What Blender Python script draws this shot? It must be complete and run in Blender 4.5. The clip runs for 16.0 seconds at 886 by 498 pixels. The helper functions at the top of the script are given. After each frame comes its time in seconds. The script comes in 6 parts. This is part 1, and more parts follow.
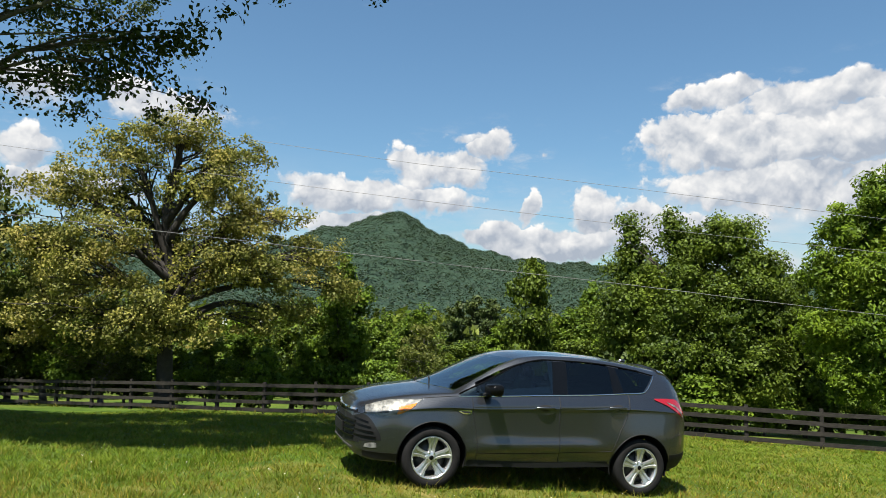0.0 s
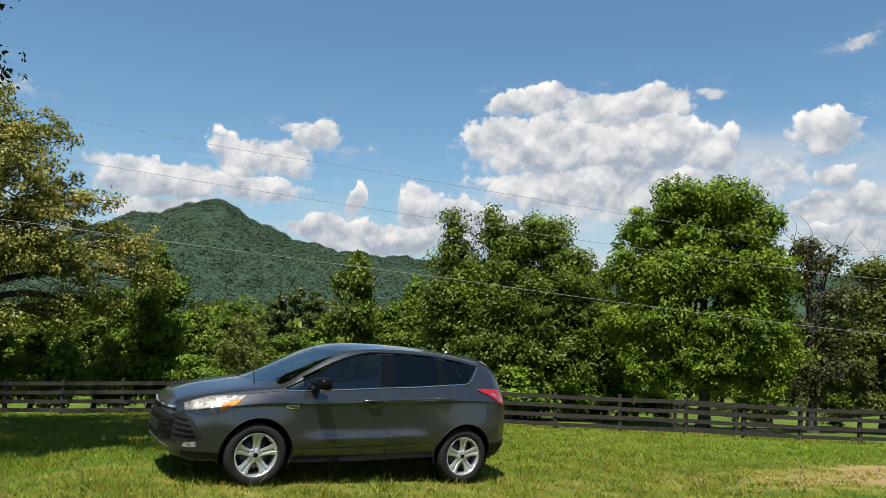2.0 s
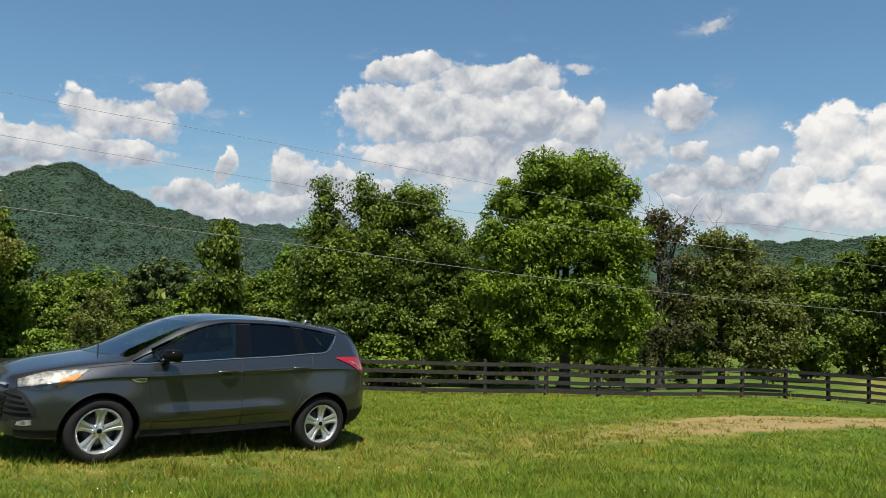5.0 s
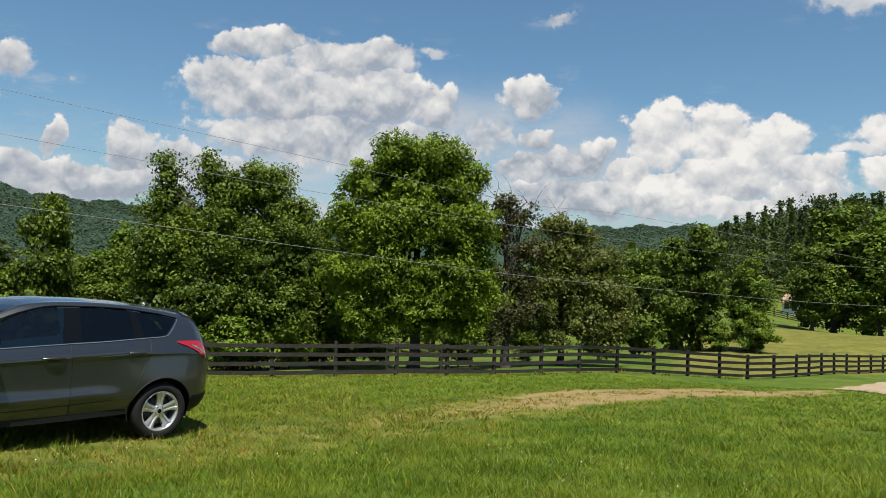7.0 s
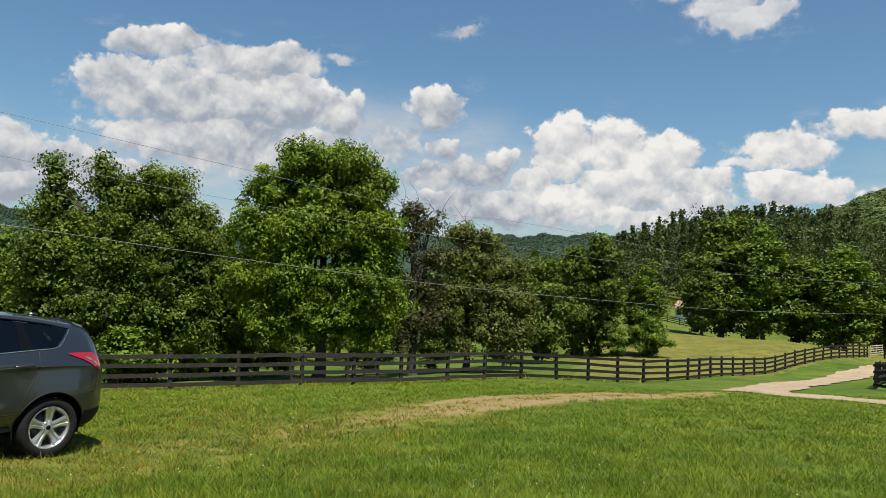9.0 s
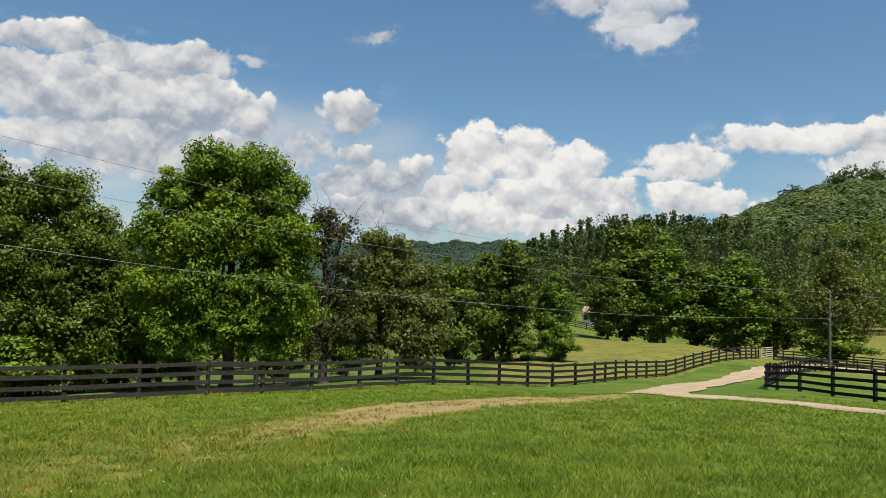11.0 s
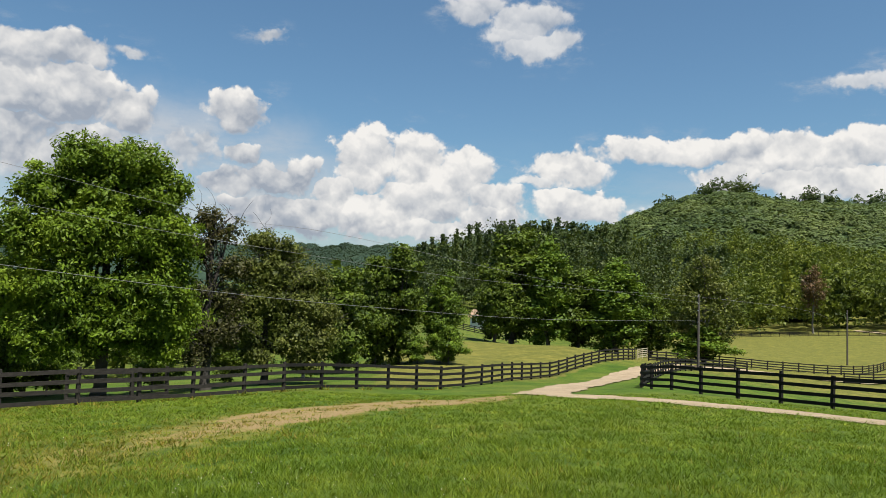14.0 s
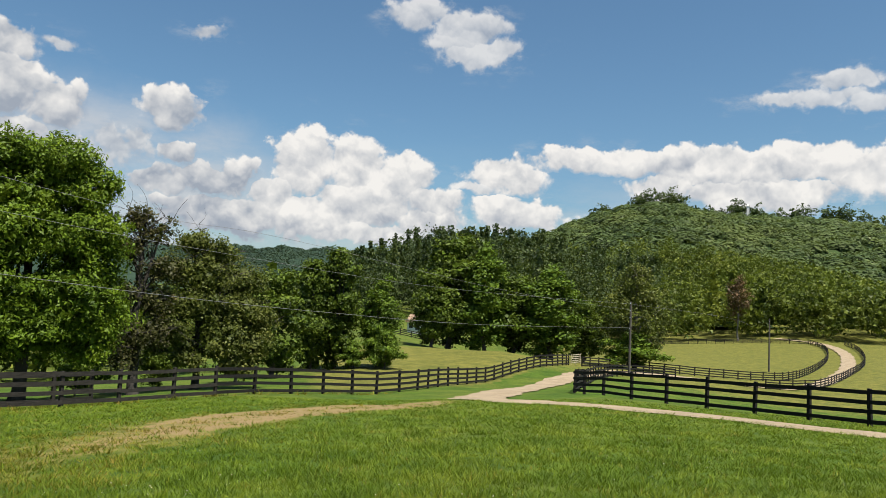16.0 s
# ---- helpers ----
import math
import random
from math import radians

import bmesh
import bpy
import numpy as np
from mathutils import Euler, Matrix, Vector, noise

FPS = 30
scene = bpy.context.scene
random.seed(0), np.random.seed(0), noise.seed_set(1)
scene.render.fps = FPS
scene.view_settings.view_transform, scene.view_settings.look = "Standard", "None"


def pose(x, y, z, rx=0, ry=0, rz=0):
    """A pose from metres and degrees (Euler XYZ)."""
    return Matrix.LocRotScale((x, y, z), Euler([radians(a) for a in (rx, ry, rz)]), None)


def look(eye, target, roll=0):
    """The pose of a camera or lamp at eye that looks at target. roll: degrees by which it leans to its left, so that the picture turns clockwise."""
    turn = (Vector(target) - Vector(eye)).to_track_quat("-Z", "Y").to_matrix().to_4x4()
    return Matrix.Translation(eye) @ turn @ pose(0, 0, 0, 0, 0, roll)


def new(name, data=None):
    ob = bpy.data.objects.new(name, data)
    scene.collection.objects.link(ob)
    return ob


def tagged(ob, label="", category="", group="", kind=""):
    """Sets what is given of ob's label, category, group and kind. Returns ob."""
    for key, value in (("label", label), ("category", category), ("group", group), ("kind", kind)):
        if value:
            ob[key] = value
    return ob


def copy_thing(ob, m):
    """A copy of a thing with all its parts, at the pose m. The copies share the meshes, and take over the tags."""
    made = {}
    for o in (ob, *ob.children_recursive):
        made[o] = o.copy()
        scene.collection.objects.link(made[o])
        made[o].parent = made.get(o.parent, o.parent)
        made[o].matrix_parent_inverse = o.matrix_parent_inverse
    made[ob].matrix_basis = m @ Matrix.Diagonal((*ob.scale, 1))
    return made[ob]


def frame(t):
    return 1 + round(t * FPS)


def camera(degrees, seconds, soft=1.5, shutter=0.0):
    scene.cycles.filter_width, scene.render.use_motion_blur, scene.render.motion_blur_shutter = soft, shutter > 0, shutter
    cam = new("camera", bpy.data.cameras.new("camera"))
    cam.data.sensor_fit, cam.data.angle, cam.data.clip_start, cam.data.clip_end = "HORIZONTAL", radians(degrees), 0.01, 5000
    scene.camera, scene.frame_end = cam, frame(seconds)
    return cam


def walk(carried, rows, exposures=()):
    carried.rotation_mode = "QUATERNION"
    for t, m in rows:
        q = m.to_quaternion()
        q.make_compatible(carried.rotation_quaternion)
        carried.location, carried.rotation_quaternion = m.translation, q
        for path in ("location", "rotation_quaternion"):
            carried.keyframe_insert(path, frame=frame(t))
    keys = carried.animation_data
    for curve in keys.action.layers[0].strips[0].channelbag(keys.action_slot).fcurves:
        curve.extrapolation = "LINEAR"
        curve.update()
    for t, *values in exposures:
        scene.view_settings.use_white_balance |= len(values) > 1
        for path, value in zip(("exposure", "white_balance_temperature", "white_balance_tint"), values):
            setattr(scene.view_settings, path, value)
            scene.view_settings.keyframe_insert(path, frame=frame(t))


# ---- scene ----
cam = camera(62.2, 16.0, soft=0.72)


def eye_row(t, x, y, yaw, pitch, roll):
    """A row of the path: the eye at head height, turned by yaw, lifted by pitch, leaning by roll."""
    a, b = radians(yaw), radians(pitch)
    eye = Vector((x, y, 1.6))
    way = Vector((-math.sin(a) * math.cos(b), math.cos(a) * math.cos(b), math.sin(b)))
    return t, look(eye, eye + 10 * way, roll)


walk(cam, [
    eye_row(0.0, -0.140, -0.030, 12.95, 4.94, 1.58),
    eye_row(0.5, -0.140, -0.030, 9.77, 4.92, 1.57),
    eye_row(1.0, -0.160, 0.000, 6.34, 4.87, 1.86),
    eye_row(1.5, -0.185, 0.000, 3.55, 4.80, 1.97),
    eye_row(2.0, -0.235, 0.000, -0.74, 4.79, 1.83),
    eye_row(2.5, -0.250, 0.000, -2.16, 4.69, 1.57),
    eye_row(3.0, -0.225, -0.030, -3.70, 4.30, 1.50),
    eye_row(3.5, -0.200, -0.060, -8.12, 3.94, 1.25),
    eye_row(3.7, -0.181, -0.063, -9.02, 3.69, 1.25),
    eye_row(5.8, 0.020, -0.100, -12.82, 2.05, 1.50),
    eye_row(6.0, 0.016, -0.099, -14.46, 1.84, 1.40),
    eye_row(6.5, 0.005, -0.096, -18.63, 1.53, 1.57),
    eye_row(7.0, -0.006, -0.092, -22.02, 1.50, 1.64),
    eye_row(7.5, -0.017, -0.089, -24.90, 1.49, 1.60),
    eye_row(8.0, -0.028, -0.086, -26.55, 1.67, 1.65),
    eye_row(8.5, -0.039, -0.083, -27.84, 2.03, 1.61),
    eye_row(9.0, -0.050, -0.080, -29.30, 2.31, 1.65),
    eye_row(9.2, -0.046, -0.074, -30.30, 2.44, 1.65),
    eye_row(11.3, -0.004, -0.006, -36.80, 3.00, 1.57),
    eye_row(11.5, 0.000, 0.000, -37.30, 3.00, 1.57),
    eye_row(12.0, 0.000, 0.000, -38.66, 3.02, 1.53),
    eye_row(12.5, 0.000, 0.000, -40.66, 3.12, 1.45),
    eye_row(13.0, 0.000, 0.000, -42.16, 3.28, 1.56),
    eye_row(13.5, 0.000, 0.000, -43.48, 3.50, 1.65),
    eye_row(14.0, 0.000, 0.000, -44.63, 3.51, 1.71),
    eye_row(14.5, 0.000, 0.000, -45.70, 3.57, 1.78),
    eye_row(15.0, 0.000, 0.000, -46.97, 3.66, 1.96),
    eye_row(15.5, 0.000, 0.000, -48.45, 3.85, 2.20),
    eye_row(16.0, 0.000, 0.000, -49.42, 4.05, 2.42),
], exposures=[(0.0, 1.36), (1.5, 1.27), (3.5, 1.18), (6.0, 1.07), (9.0, 1.03), (12.5, 1.05), (16.0, 1.07)])

# ---- sky, clouds and sun ----
SUN_AZ, SUN_EL = -170.0, 67.0     # bearing clockwise from +y, height, in degrees
sun_way = Vector((math.sin(radians(SUN_AZ)) * math.cos(radians(SUN_EL)),
                  math.cos(radians(SUN_AZ)) * math.cos(radians(SUN_EL)), math.sin(radians(SUN_EL))))
sun = new("sun", bpy.data.lights.new("sun", "SUN"))
sun.data.energy, sun.data.angle, sun.data.color = 5.0, radians(0.53), (1.0, 0.95, 0.87)
sun.matrix_world = look((0, 0, 60), Vector((0, 0, 60)) - sun_way)


class Nodes:
    """Short hand for building node trees."""

    def __init__(self, tree):
        self.tree = tree
        tree.nodes.clear()

    def add(self, kind, **settings):
        node = self.tree.nodes.new(kind)
        for key, value in settings.items():
            setattr(node, key, value)
        return node

    def put(self, socket, value):
        if isinstance(value, bpy.types.NodeSocket):
            self.tree.links.new(value, socket)
        elif value is not None:
            socket.default_value = value

    def math(self, op, a, b=None, c=None, clamp=False):
        node = self.add("ShaderNodeMath", operation=op, use_clamp=clamp)
        for socket, value in zip(node.inputs, (a, b, c)):
            self.put(socket, value)
        return node.outputs[0]

    def vec(self, op, a, b=None, c=None):
        node = self.add("ShaderNodeVectorMath", operation=op)
        for socket, value in zip(node.inputs, (a, b, c)):
            self.put(socket, value)
        return node.outputs["Value"] if op in ("LENGTH", "DOT_PRODUCT", "DISTANCE") else node.outputs[0]

    def noise(self, vector, scale, detail=4, rough=0.55, color=False):
        node = self.add("ShaderNodeTexNoise")
        self.put(node.inputs["Vector"], vector)
        self.put(node.inputs["Scale"], scale)
        self.put(node.inputs["Detail"], detail)
        self.put(node.inputs["Roughness"], rough)
        return node.outputs["Color" if color else 0]

    def ramp(self, value, low, high, a=0.0, b=1.0, smooth=True):
        node = self.add("ShaderNodeMapRange", interpolation_type="SMOOTHSTEP" if smooth else "LINEAR")
        for socket, v in zip(node.inputs, (value, low, high, a, b)):
            self.put(socket, v)
        return node.outputs[0]

    def mix(self, factor, a, b):
        node = self.add("ShaderNodeMix", data_type="RGBA")
        self.put(node.inputs["Factor"], factor)
        colours = [s for s in node.inputs if s.type == "RGBA"]
        for socket, v in zip(colours, (a, b)):
            self.put(socket, v if isinstance(v, bpy.types.NodeSocket) else (*v, 1.0))
        return [s for s in node.outputs if s.type == "RGBA"][0]


# cumulus heaps: bearing, height, half width, half height, strength (degrees)
HEAPS = {
    "west heaps": [(-22.0, 8.7, 4.1, 1.8, 1.00), (-18.2, 8.9, 3.6, 1.8, 1.00), (-15.2, 10.8, 2.7, 2.0, 1.00), (-12.3, 11.1, 3.3, 1.8, 0.95), (-9.2, 12.8, 2.8, 1.7, 0.95), (-10.8, 13.6, 3.4, 0.7, 0.75), (-5.4, 12.5, 1.2, 0.6, 0.60), (-20.2, 6.8, 5.8, 1.7, 0.90), (-14.1, 8.5, 5.5, 1.8, 0.90)],
    "low heaps": [(-10.1, 5.5, 2.7, 1.2, 0.95), (-7.6, 5.8, 3.2, 1.7, 1.00), (-6.3, 8.0, 0.8, 1.7, 1.00), (-1.4, 7.6, 2.7, 1.9, 1.05), (2.1, 7.1, 3.2, 2.1, 1.00), (-4.3, 5.3, 7.1, 1.9, 1.00), (4.4, 5.7, 7.9, 2.5, 0.90)],
    "great heap": [(6.1, 16.1, 3.1, 1.2, 0.95), (9.0, 16.5, 3.0, 1.2, 1.00), (13.0, 15.3, 5.5, 1.9, 1.00), (16.8, 15.8, 3.7, 1.8, 1.00), (5.1, 12.9, 3.7, 2.6, 1.05), (8.6, 12.5, 4.5, 2.9, 1.05), (12.2, 12.8, 4.0, 2.6, 1.10), (16.6, 12.8, 4.4, 2.9, 1.05), (20.7, 12.3, 3.3, 2.6, 0.95), (11.4, 9.7, 9.4, 2.9, 1.00), (18.4, 8.5, 7.7, 3.4, 0.95), (20.7, 16.3, 2.0, 0.6, 0.70), (24.7, 10.1, 4.1, 2.8, 0.75)],
    "middle heaps": [(28.7, 13.0, 2.8, 2.0, 1.00), (30.4, 18.8, 1.8, 0.9, 0.70), (29.3, 9.8, 2.0, 1.2, 0.95), (31.3, 8.2, 4.6, 1.6, 1.00), (33.4, 8.5, 2.4, 1.9, 1.00), (27.8, 7.8, 2.9, 1.3, 0.90), (32.2, 5.7, 7.2, 2.2, 0.95), (24.7, 9.9, 4.4, 2.9, 0.70)],
    "tower": [(39.0, 10.5, 2.8, 2.4, 1.10), (38.2, 8.9, 2.5, 2.8, 1.05), (42.6, 10.0, 3.3, 2.5, 1.10), (45.8, 9.2, 2.6, 2.2, 1.10), (43.6, 7.4, 6.0, 2.5, 1.10), (48.4, 7.6, 3.0, 1.4, 1.00), (48.0, 6.1, 4.0, 2.0, 1.00), (38.9, 6.0, 5.4, 2.3, 1.05), (43.6, 4.9, 8.5, 1.6, 0.90), (36.0, 7.4, 2.3, 1.7, 1.00)],
    "east heaps": [(54.5, 9.9, 4.2, 1.6, 1.05), (52.1, 8.8, 3.0, 0.8, 0.80), (54.6, 6.9, 3.4, 1.7, 1.05), (57.1, 6.8, 3.4, 1.4, 0.95), (60.0, 11.1, 6.3, 1.2, 0.98), (65.0, 11.1, 6.9, 1.2, 1.05), (71.0, 10.4, 7.3, 1.5, 1.10), (76.6, 10.6, 6.7, 1.5, 1.10), (66.3, 9.0, 3.0, 1.7, 1.05), (70.7, 8.6, 4.8, 1.9, 1.05), (74.8, 8.5, 4.5, 1.9, 1.00), (80.3, 10.0, 5.5, 2.5, 0.90)],
    "high wisps": [(47.1, 21.8, 2.8, 1.2, 1.20), (50.7, 20.8, 3.1, 1.4, 1.25), (51.7, 19.0, 3.5, 1.3, 1.20), (49.9, 20.0, 3.0, 1.1, 1.10), (78.3, 16.1, 3.5, 0.8, 1.0), (75.8, 15.1, 6.9, 0.9, 0.85), (79.7, 14.6, 3.4, 0.9, 0.90), (30.9, 18.8, 1.9, 1.0, 0.60), (21.0, 16.1, 1.8, 0.5, 0.60)],
    "behind the oak": [(-34.0, 14.1, 4.8, 1.5, 1.00), (-36.7, 14.8, 2.5, 1.7, 0.90), (-42.9, 14.6, 3.4, 2.1, 0.85), (-43.2, 10.4, 2.6, 1.8, 1.00), (-42.4, 7.8, 4.2, 1.7, 0.90), (-38.2, 8.2, 4.9, 1.8, 0.80), (-23.0, 9.4, 5.3, 1.3, 0.80), (-17.3, 23.5, 3.0, 0.4, 0.50)],
    "out of sight": [(-70.0, 12.0, 12.0, 5.0, 1.0), (-105.0, 16.0, 14.0, 5.0, 1.0), (115.0, 12.0, 12.0, 5.0, 1.0), (160.0, 16.0, 14.0, 6.0, 1.0)],
}


def sky_world():
    world = bpy.data.worlds.new("sky")
    scene.world = world
    world.use_nodes = True
    n = Nodes(world.node_tree)
    way = n.add("ShaderNodeTexCoord").outputs["Generated"]
    xyz = n.add("ShaderNodeSeparateXYZ")
    n.put(xyz.inputs[0], way)
    x, y, z = xyz.outputs
    bearing = n.math("MULTIPLY", n.math("ARCTAN2", x, y), 57.29578)
    height = n.math("MULTIPLY", n.math("ARCSINE", z), 57.29578)
    flat = n.add("ShaderNodeCombineXYZ")
    n.put(flat.inputs[0], bearing)
    n.put(flat.inputs[1], height)
    # billows push the outline of the heaps about
    swirl = n.vec("SUBTRACT", n.noise(way, 17.0, 4, 0.6, True), (0.5, 0.5, 0.5))
    here = n.vec("MULTIPLY_ADD", swirl, (3.4, 2.6, 0.0), flat.outputs[0])
    body, crown, thin = None, None, None
    for kind, heaps in HEAPS.items():
        wisp = 0.8 if kind == "high wisps" else 0.0
        for a, e, ra, re, strong in heaps:
            inside = n.vec("MULTIPLY_ADD", here, (1 / ra, 1 / re, 0), (-a / ra, -e / re, 0))
            one = n.math("SUBTRACT", strong, n.vec("LENGTH", inside))
            # how high on its heap a place lies, and how thin the heap is
            high = n.vec("DOT_PRODUCT", inside, (-0.15, 1.0, 0.0))
            soft = max(wisp, min(1.0, max(0.0, (0.92 - strong) * 2.2)))
            if body is None:
                body, crown, thin = one, high, soft
            else:
                win = n.ramp(n.math("SUBTRACT", one, body), -0.10, 0.10)
                crown = n.math("MULTIPLY_ADD", win, n.math("SUBTRACT", high, crown), crown)
                thin = n.math("MULTIPLY_ADD", win, n.math("SUBTRACT", soft, thin), thin)
                body = n.math("SMOOTH_MAX", body, one, 0.12)

    def puffs(vector, detail, fine):
        coarse = n.noise(vector, 24.0, detail, 0.58)
        out = n.math("MULTIPLY", n.math("SUBTRACT", coarse, 0.5), 1.2)
        for scale, much, smooth in ((28.0, 0.55, 0.5), (66.0, fine, 0.4), (150.0, fine * 0.45, 0.3)):
            cells = n.add("ShaderNodeTexVoronoi", feature="SMOOTH_F1")
            n.put(cells.inputs["Vector"], n.vec("MULTIPLY_ADD", swirl, (0.055, 0.055, 0.055), vector))
            n.put(cells.inputs["Scale"], scale)
            cells.inputs["Smoothness"].default_value = smooth
            out = n.math("ADD", out, n.math("MULTIPLY", n.math("SUBTRACT", 0.45, cells.outputs["Distance"]), much))
        return out

    lumps = puffs(way, 8, 0.34)
    mass = puffs(way, 2.5, 0.13)
    lifted = puffs(n.vec("ADD", way, (-0.006, -0.004, 0.017)), 2.5, 0.13)
    nudged = puffs(n.vec("ADD", way, (-0.002, -0.0015, 0.0065)), 8, 0.34)
    dense = n.math("ADD", body, n.math("MULTIPLY", lumps, 0.72))
    # torn, thin edges at the foot of a heap and round a wisp, firm ones on its crown
    fray = n.math("MULTIPLY", n.math("SUBTRACT", n.noise(n.vec("MULTIPLY", way, (1, 1, 1.8)), 42.0, 8, 0.68), 0.5), 1.1)
    loose = n.math("MAXIMUM", thin, n.ramp(crown, -0.5, 0.6, 0.60, 0.05))
    edge = n.math("ADD", dense, n.math("MULTIPLY", fray, loose))
    firm = n.math("MULTIPLY_ADD", loose, 0.60, 0.18)
    core = n.math("MULTIPLY", n.math("MAXIMUM", n.ramp(edge, -0.02, firm), n.ramp(dense, 0.10, 0.45)), n.math("MULTIPLY_ADD", thin, -0.24, 0.98))
    # haze low over the hills, and grey-white between the heaps
    drift = n.noise(n.vec("MULTIPLY", way, (1, 1, 3.5)), 6.0, 6, 0.62)
    veil = n.math("MULTIPLY", n.ramp(height, 1.0, 13.0, 0.75, 0.0), n.ramp(drift, 0.35, 0.7))
    bank = n.vec("LENGTH", n.vec("MULTIPLY_ADD", here, (1 / 19.0, 1 / 7.5, 0), (-20 / 19.0, -6.5 / 7.5, 0)))
    bank = n.math("MULTIPLY", n.ramp(bank, 0.55, 1.25, 0.85, 0.0), n.ramp(drift, 0.30, 0.62, 0.35, 1.0))
    bank = n.math("MAXIMUM", bank, veil)
    trail = n.math("MULTIPLY", n.ramp(body, -0.9, 0.1), n.ramp(n.noise(n.vec("MULTIPLY", way, (1, 1, 2.6)), 15.0, 8, 0.66), 0.50, 0.80, 0.0, 0.42))
    bank = n.math("MAXIMUM", bank, trail)
    cover = n.math("MAXIMUM", core, bank)
    # sunlit crowns, grey hollows and bases
    relief = n.math("MULTIPLY", n.math("SUBTRACT", mass, lifted), 0.85)
    relief = n.math("MULTIPLY_ADD", n.math("SUBTRACT", lumps, nudged), 0.50, relief)
    broad = n.math("MULTIPLY", n.math("SUBTRACT", n.noise(way, 13.0, 4, 0.5), 0.5), 0.50)
    tower = n.ramp(bearing, 33.0, 38.0, 0.0, 0.36)
    shine = n.math("ADD", n.math("MULTIPLY_ADD", crown, 0.32, 0.345), n.math("ADD", relief, broad))
    shine = n.math("ADD", n.math("ADD", shine, tower), n.math("MULTIPLY", n.ramp(height, 4.0, 9.0, -0.16, 0.0), 1.0))
    shine = n.math("ADD", shine, n.ramp(body, 0.0, 0.35, 0.14, 0.0), clamp=True)
    shine = n.math("ADD", n.math("MULTIPLY", shine, core), n.math("MULTIPLY", n.math("SUBTRACT", 1.0, core), 0.45))
    white = n.mix(shine, (0.40, 0.45, 0.53), (1.06, 1.03, 0.985))
    sky = n.add("ShaderNodeTexSky", sky_type="NISHITA", sun_disc=False, sun_elevation=radians(SUN_EL),
                sun_rotation=radians(SUN_AZ), air_density=1.0, dust_density=1.2, ozone_density=1.0)
    clear = n.add("ShaderNodeBackground")
    n.put(clear.inputs[0], n.vec("MULTIPLY", sky.outputs[0], (0.80, 1.06, 1.14)))
    clear.inputs[1].default_value = 0.049
    cloud = n.add("ShaderNodeBackground")
    n.put(cloud.inputs[0], white)
    cloud.inputs[1].default_value = 0.415
    both = n.add("ShaderNodeMixShader")
    n.put(both.inputs[0], cover)
    n.put(both.inputs[1], clear.outputs[0])
    n.put(both.inputs[2], cloud.outputs[0])
    n.put(n.add("ShaderNodeOutputWorld").inputs[0], both.outputs[0])


sky_world()

# ---- materials ----
def material(name, a, b, scale=4.0, rough=0.8, metal=0.0, bump=0.0, bump_scale=40.0, fine=0.5, coat=0.0, spec=0.5):
    """A surface that wavers between two colours at a coarse and a fine scale, with fine relief."""
    m = bpy.data.materials.new(name)
    m.use_nodes = True
    n = Nodes(m.node_tree)
    spot = n.add("ShaderNodeTexCoord").outputs["Object"]
    coarse = n.noise(spot, scale, 5, 0.6)
    grain = n.noise(spot, scale * 9, 4, 0.65)
    both = n.math("ADD", n.math("MULTIPLY", coarse, 1 - fine), n.math("MULTIPLY", grain, fine))
    colour = n.mix(n.ramp(both, 0.3, 0.7), a, b)
    s = n.add("ShaderNodeBsdfPrincipled")
    n.put(s.inputs["Base Color"], colour)
    n.put(s.inputs["Roughness"], n.ramp(grain, 0.2, 0.8, max(rough - 0.06, 0.02), min(rough + 0.06, 1.0)))
    s.inputs["Metallic"].default_value = metal
    s.inputs["Coat Weight"].default_value = coat
    s.inputs["Coat Roughness"].default_value = 0.04
    s.inputs["Specular IOR Level"].default_value = spec
    if bump:
        relief = n.add("ShaderNodeBump")
        relief.inputs["Strength"].default_value = bump
        relief.inputs["Distance"].default_value = 0.01
        n.put(relief.inputs["Height"], n.noise(spot, bump_scale, 5, 0.65))
        n.put(s.inputs["Normal"], relief.outputs[0])
    n.put(n.add("ShaderNodeOutputMaterial").inputs[0], s.outputs[0])
    return m


SUMMER = 0.60     # depth of all foliage colours


def leaf_material(name, dark, light, tip, through_light=0.30, patch=0.25):
    """Leaves, each of its own shade, that let some light through."""
    dark, light, tip = ([c * SUMMER for c in colour] for colour in (dark, light, tip))
    m = bpy.data.materials.new(name)
    m.use_nodes = True
    n = Nodes(m.node_tree)
    geo = n.add("ShaderNodeNewGeometry")
    spot = n.add("ShaderNodeTexCoord").outputs["Object"]
    mood = n.noise(spot, patch, 3, 0.6)
    colour = n.mix(geo.outputs["Random Per Island"], dark, light)
    colour = n.mix(n.ramp(mood, 0.42, 0.72), colour, tip)
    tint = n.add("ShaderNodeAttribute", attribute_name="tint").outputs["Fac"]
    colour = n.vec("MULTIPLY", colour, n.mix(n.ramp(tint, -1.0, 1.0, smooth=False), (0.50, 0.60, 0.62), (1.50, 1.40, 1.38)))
    s = n.add("ShaderNodeBsdfPrincipled")
    n.put(s.inputs["Base Color"], colour)
    s.inputs["Roughness"].default_value = 0.55
    s.inputs["Specular IOR Level"].default_value = 0.16
    glow = n.add("ShaderNodeBsdfTranslucent")
    n.put(glow.inputs[0], n.mix(0.5, colour, (0.13, 0.18, 0.016)))
    both = n.add("ShaderNodeMixShader")
    both.inputs[0].default_value = through_light
    n.put(both.inputs[1], s.outputs[0])
    n.put(both.inputs[2], glow.outputs[0])
    n.put(n.add("ShaderNodeOutputMaterial").inputs[0], both.outputs[0])
    return m


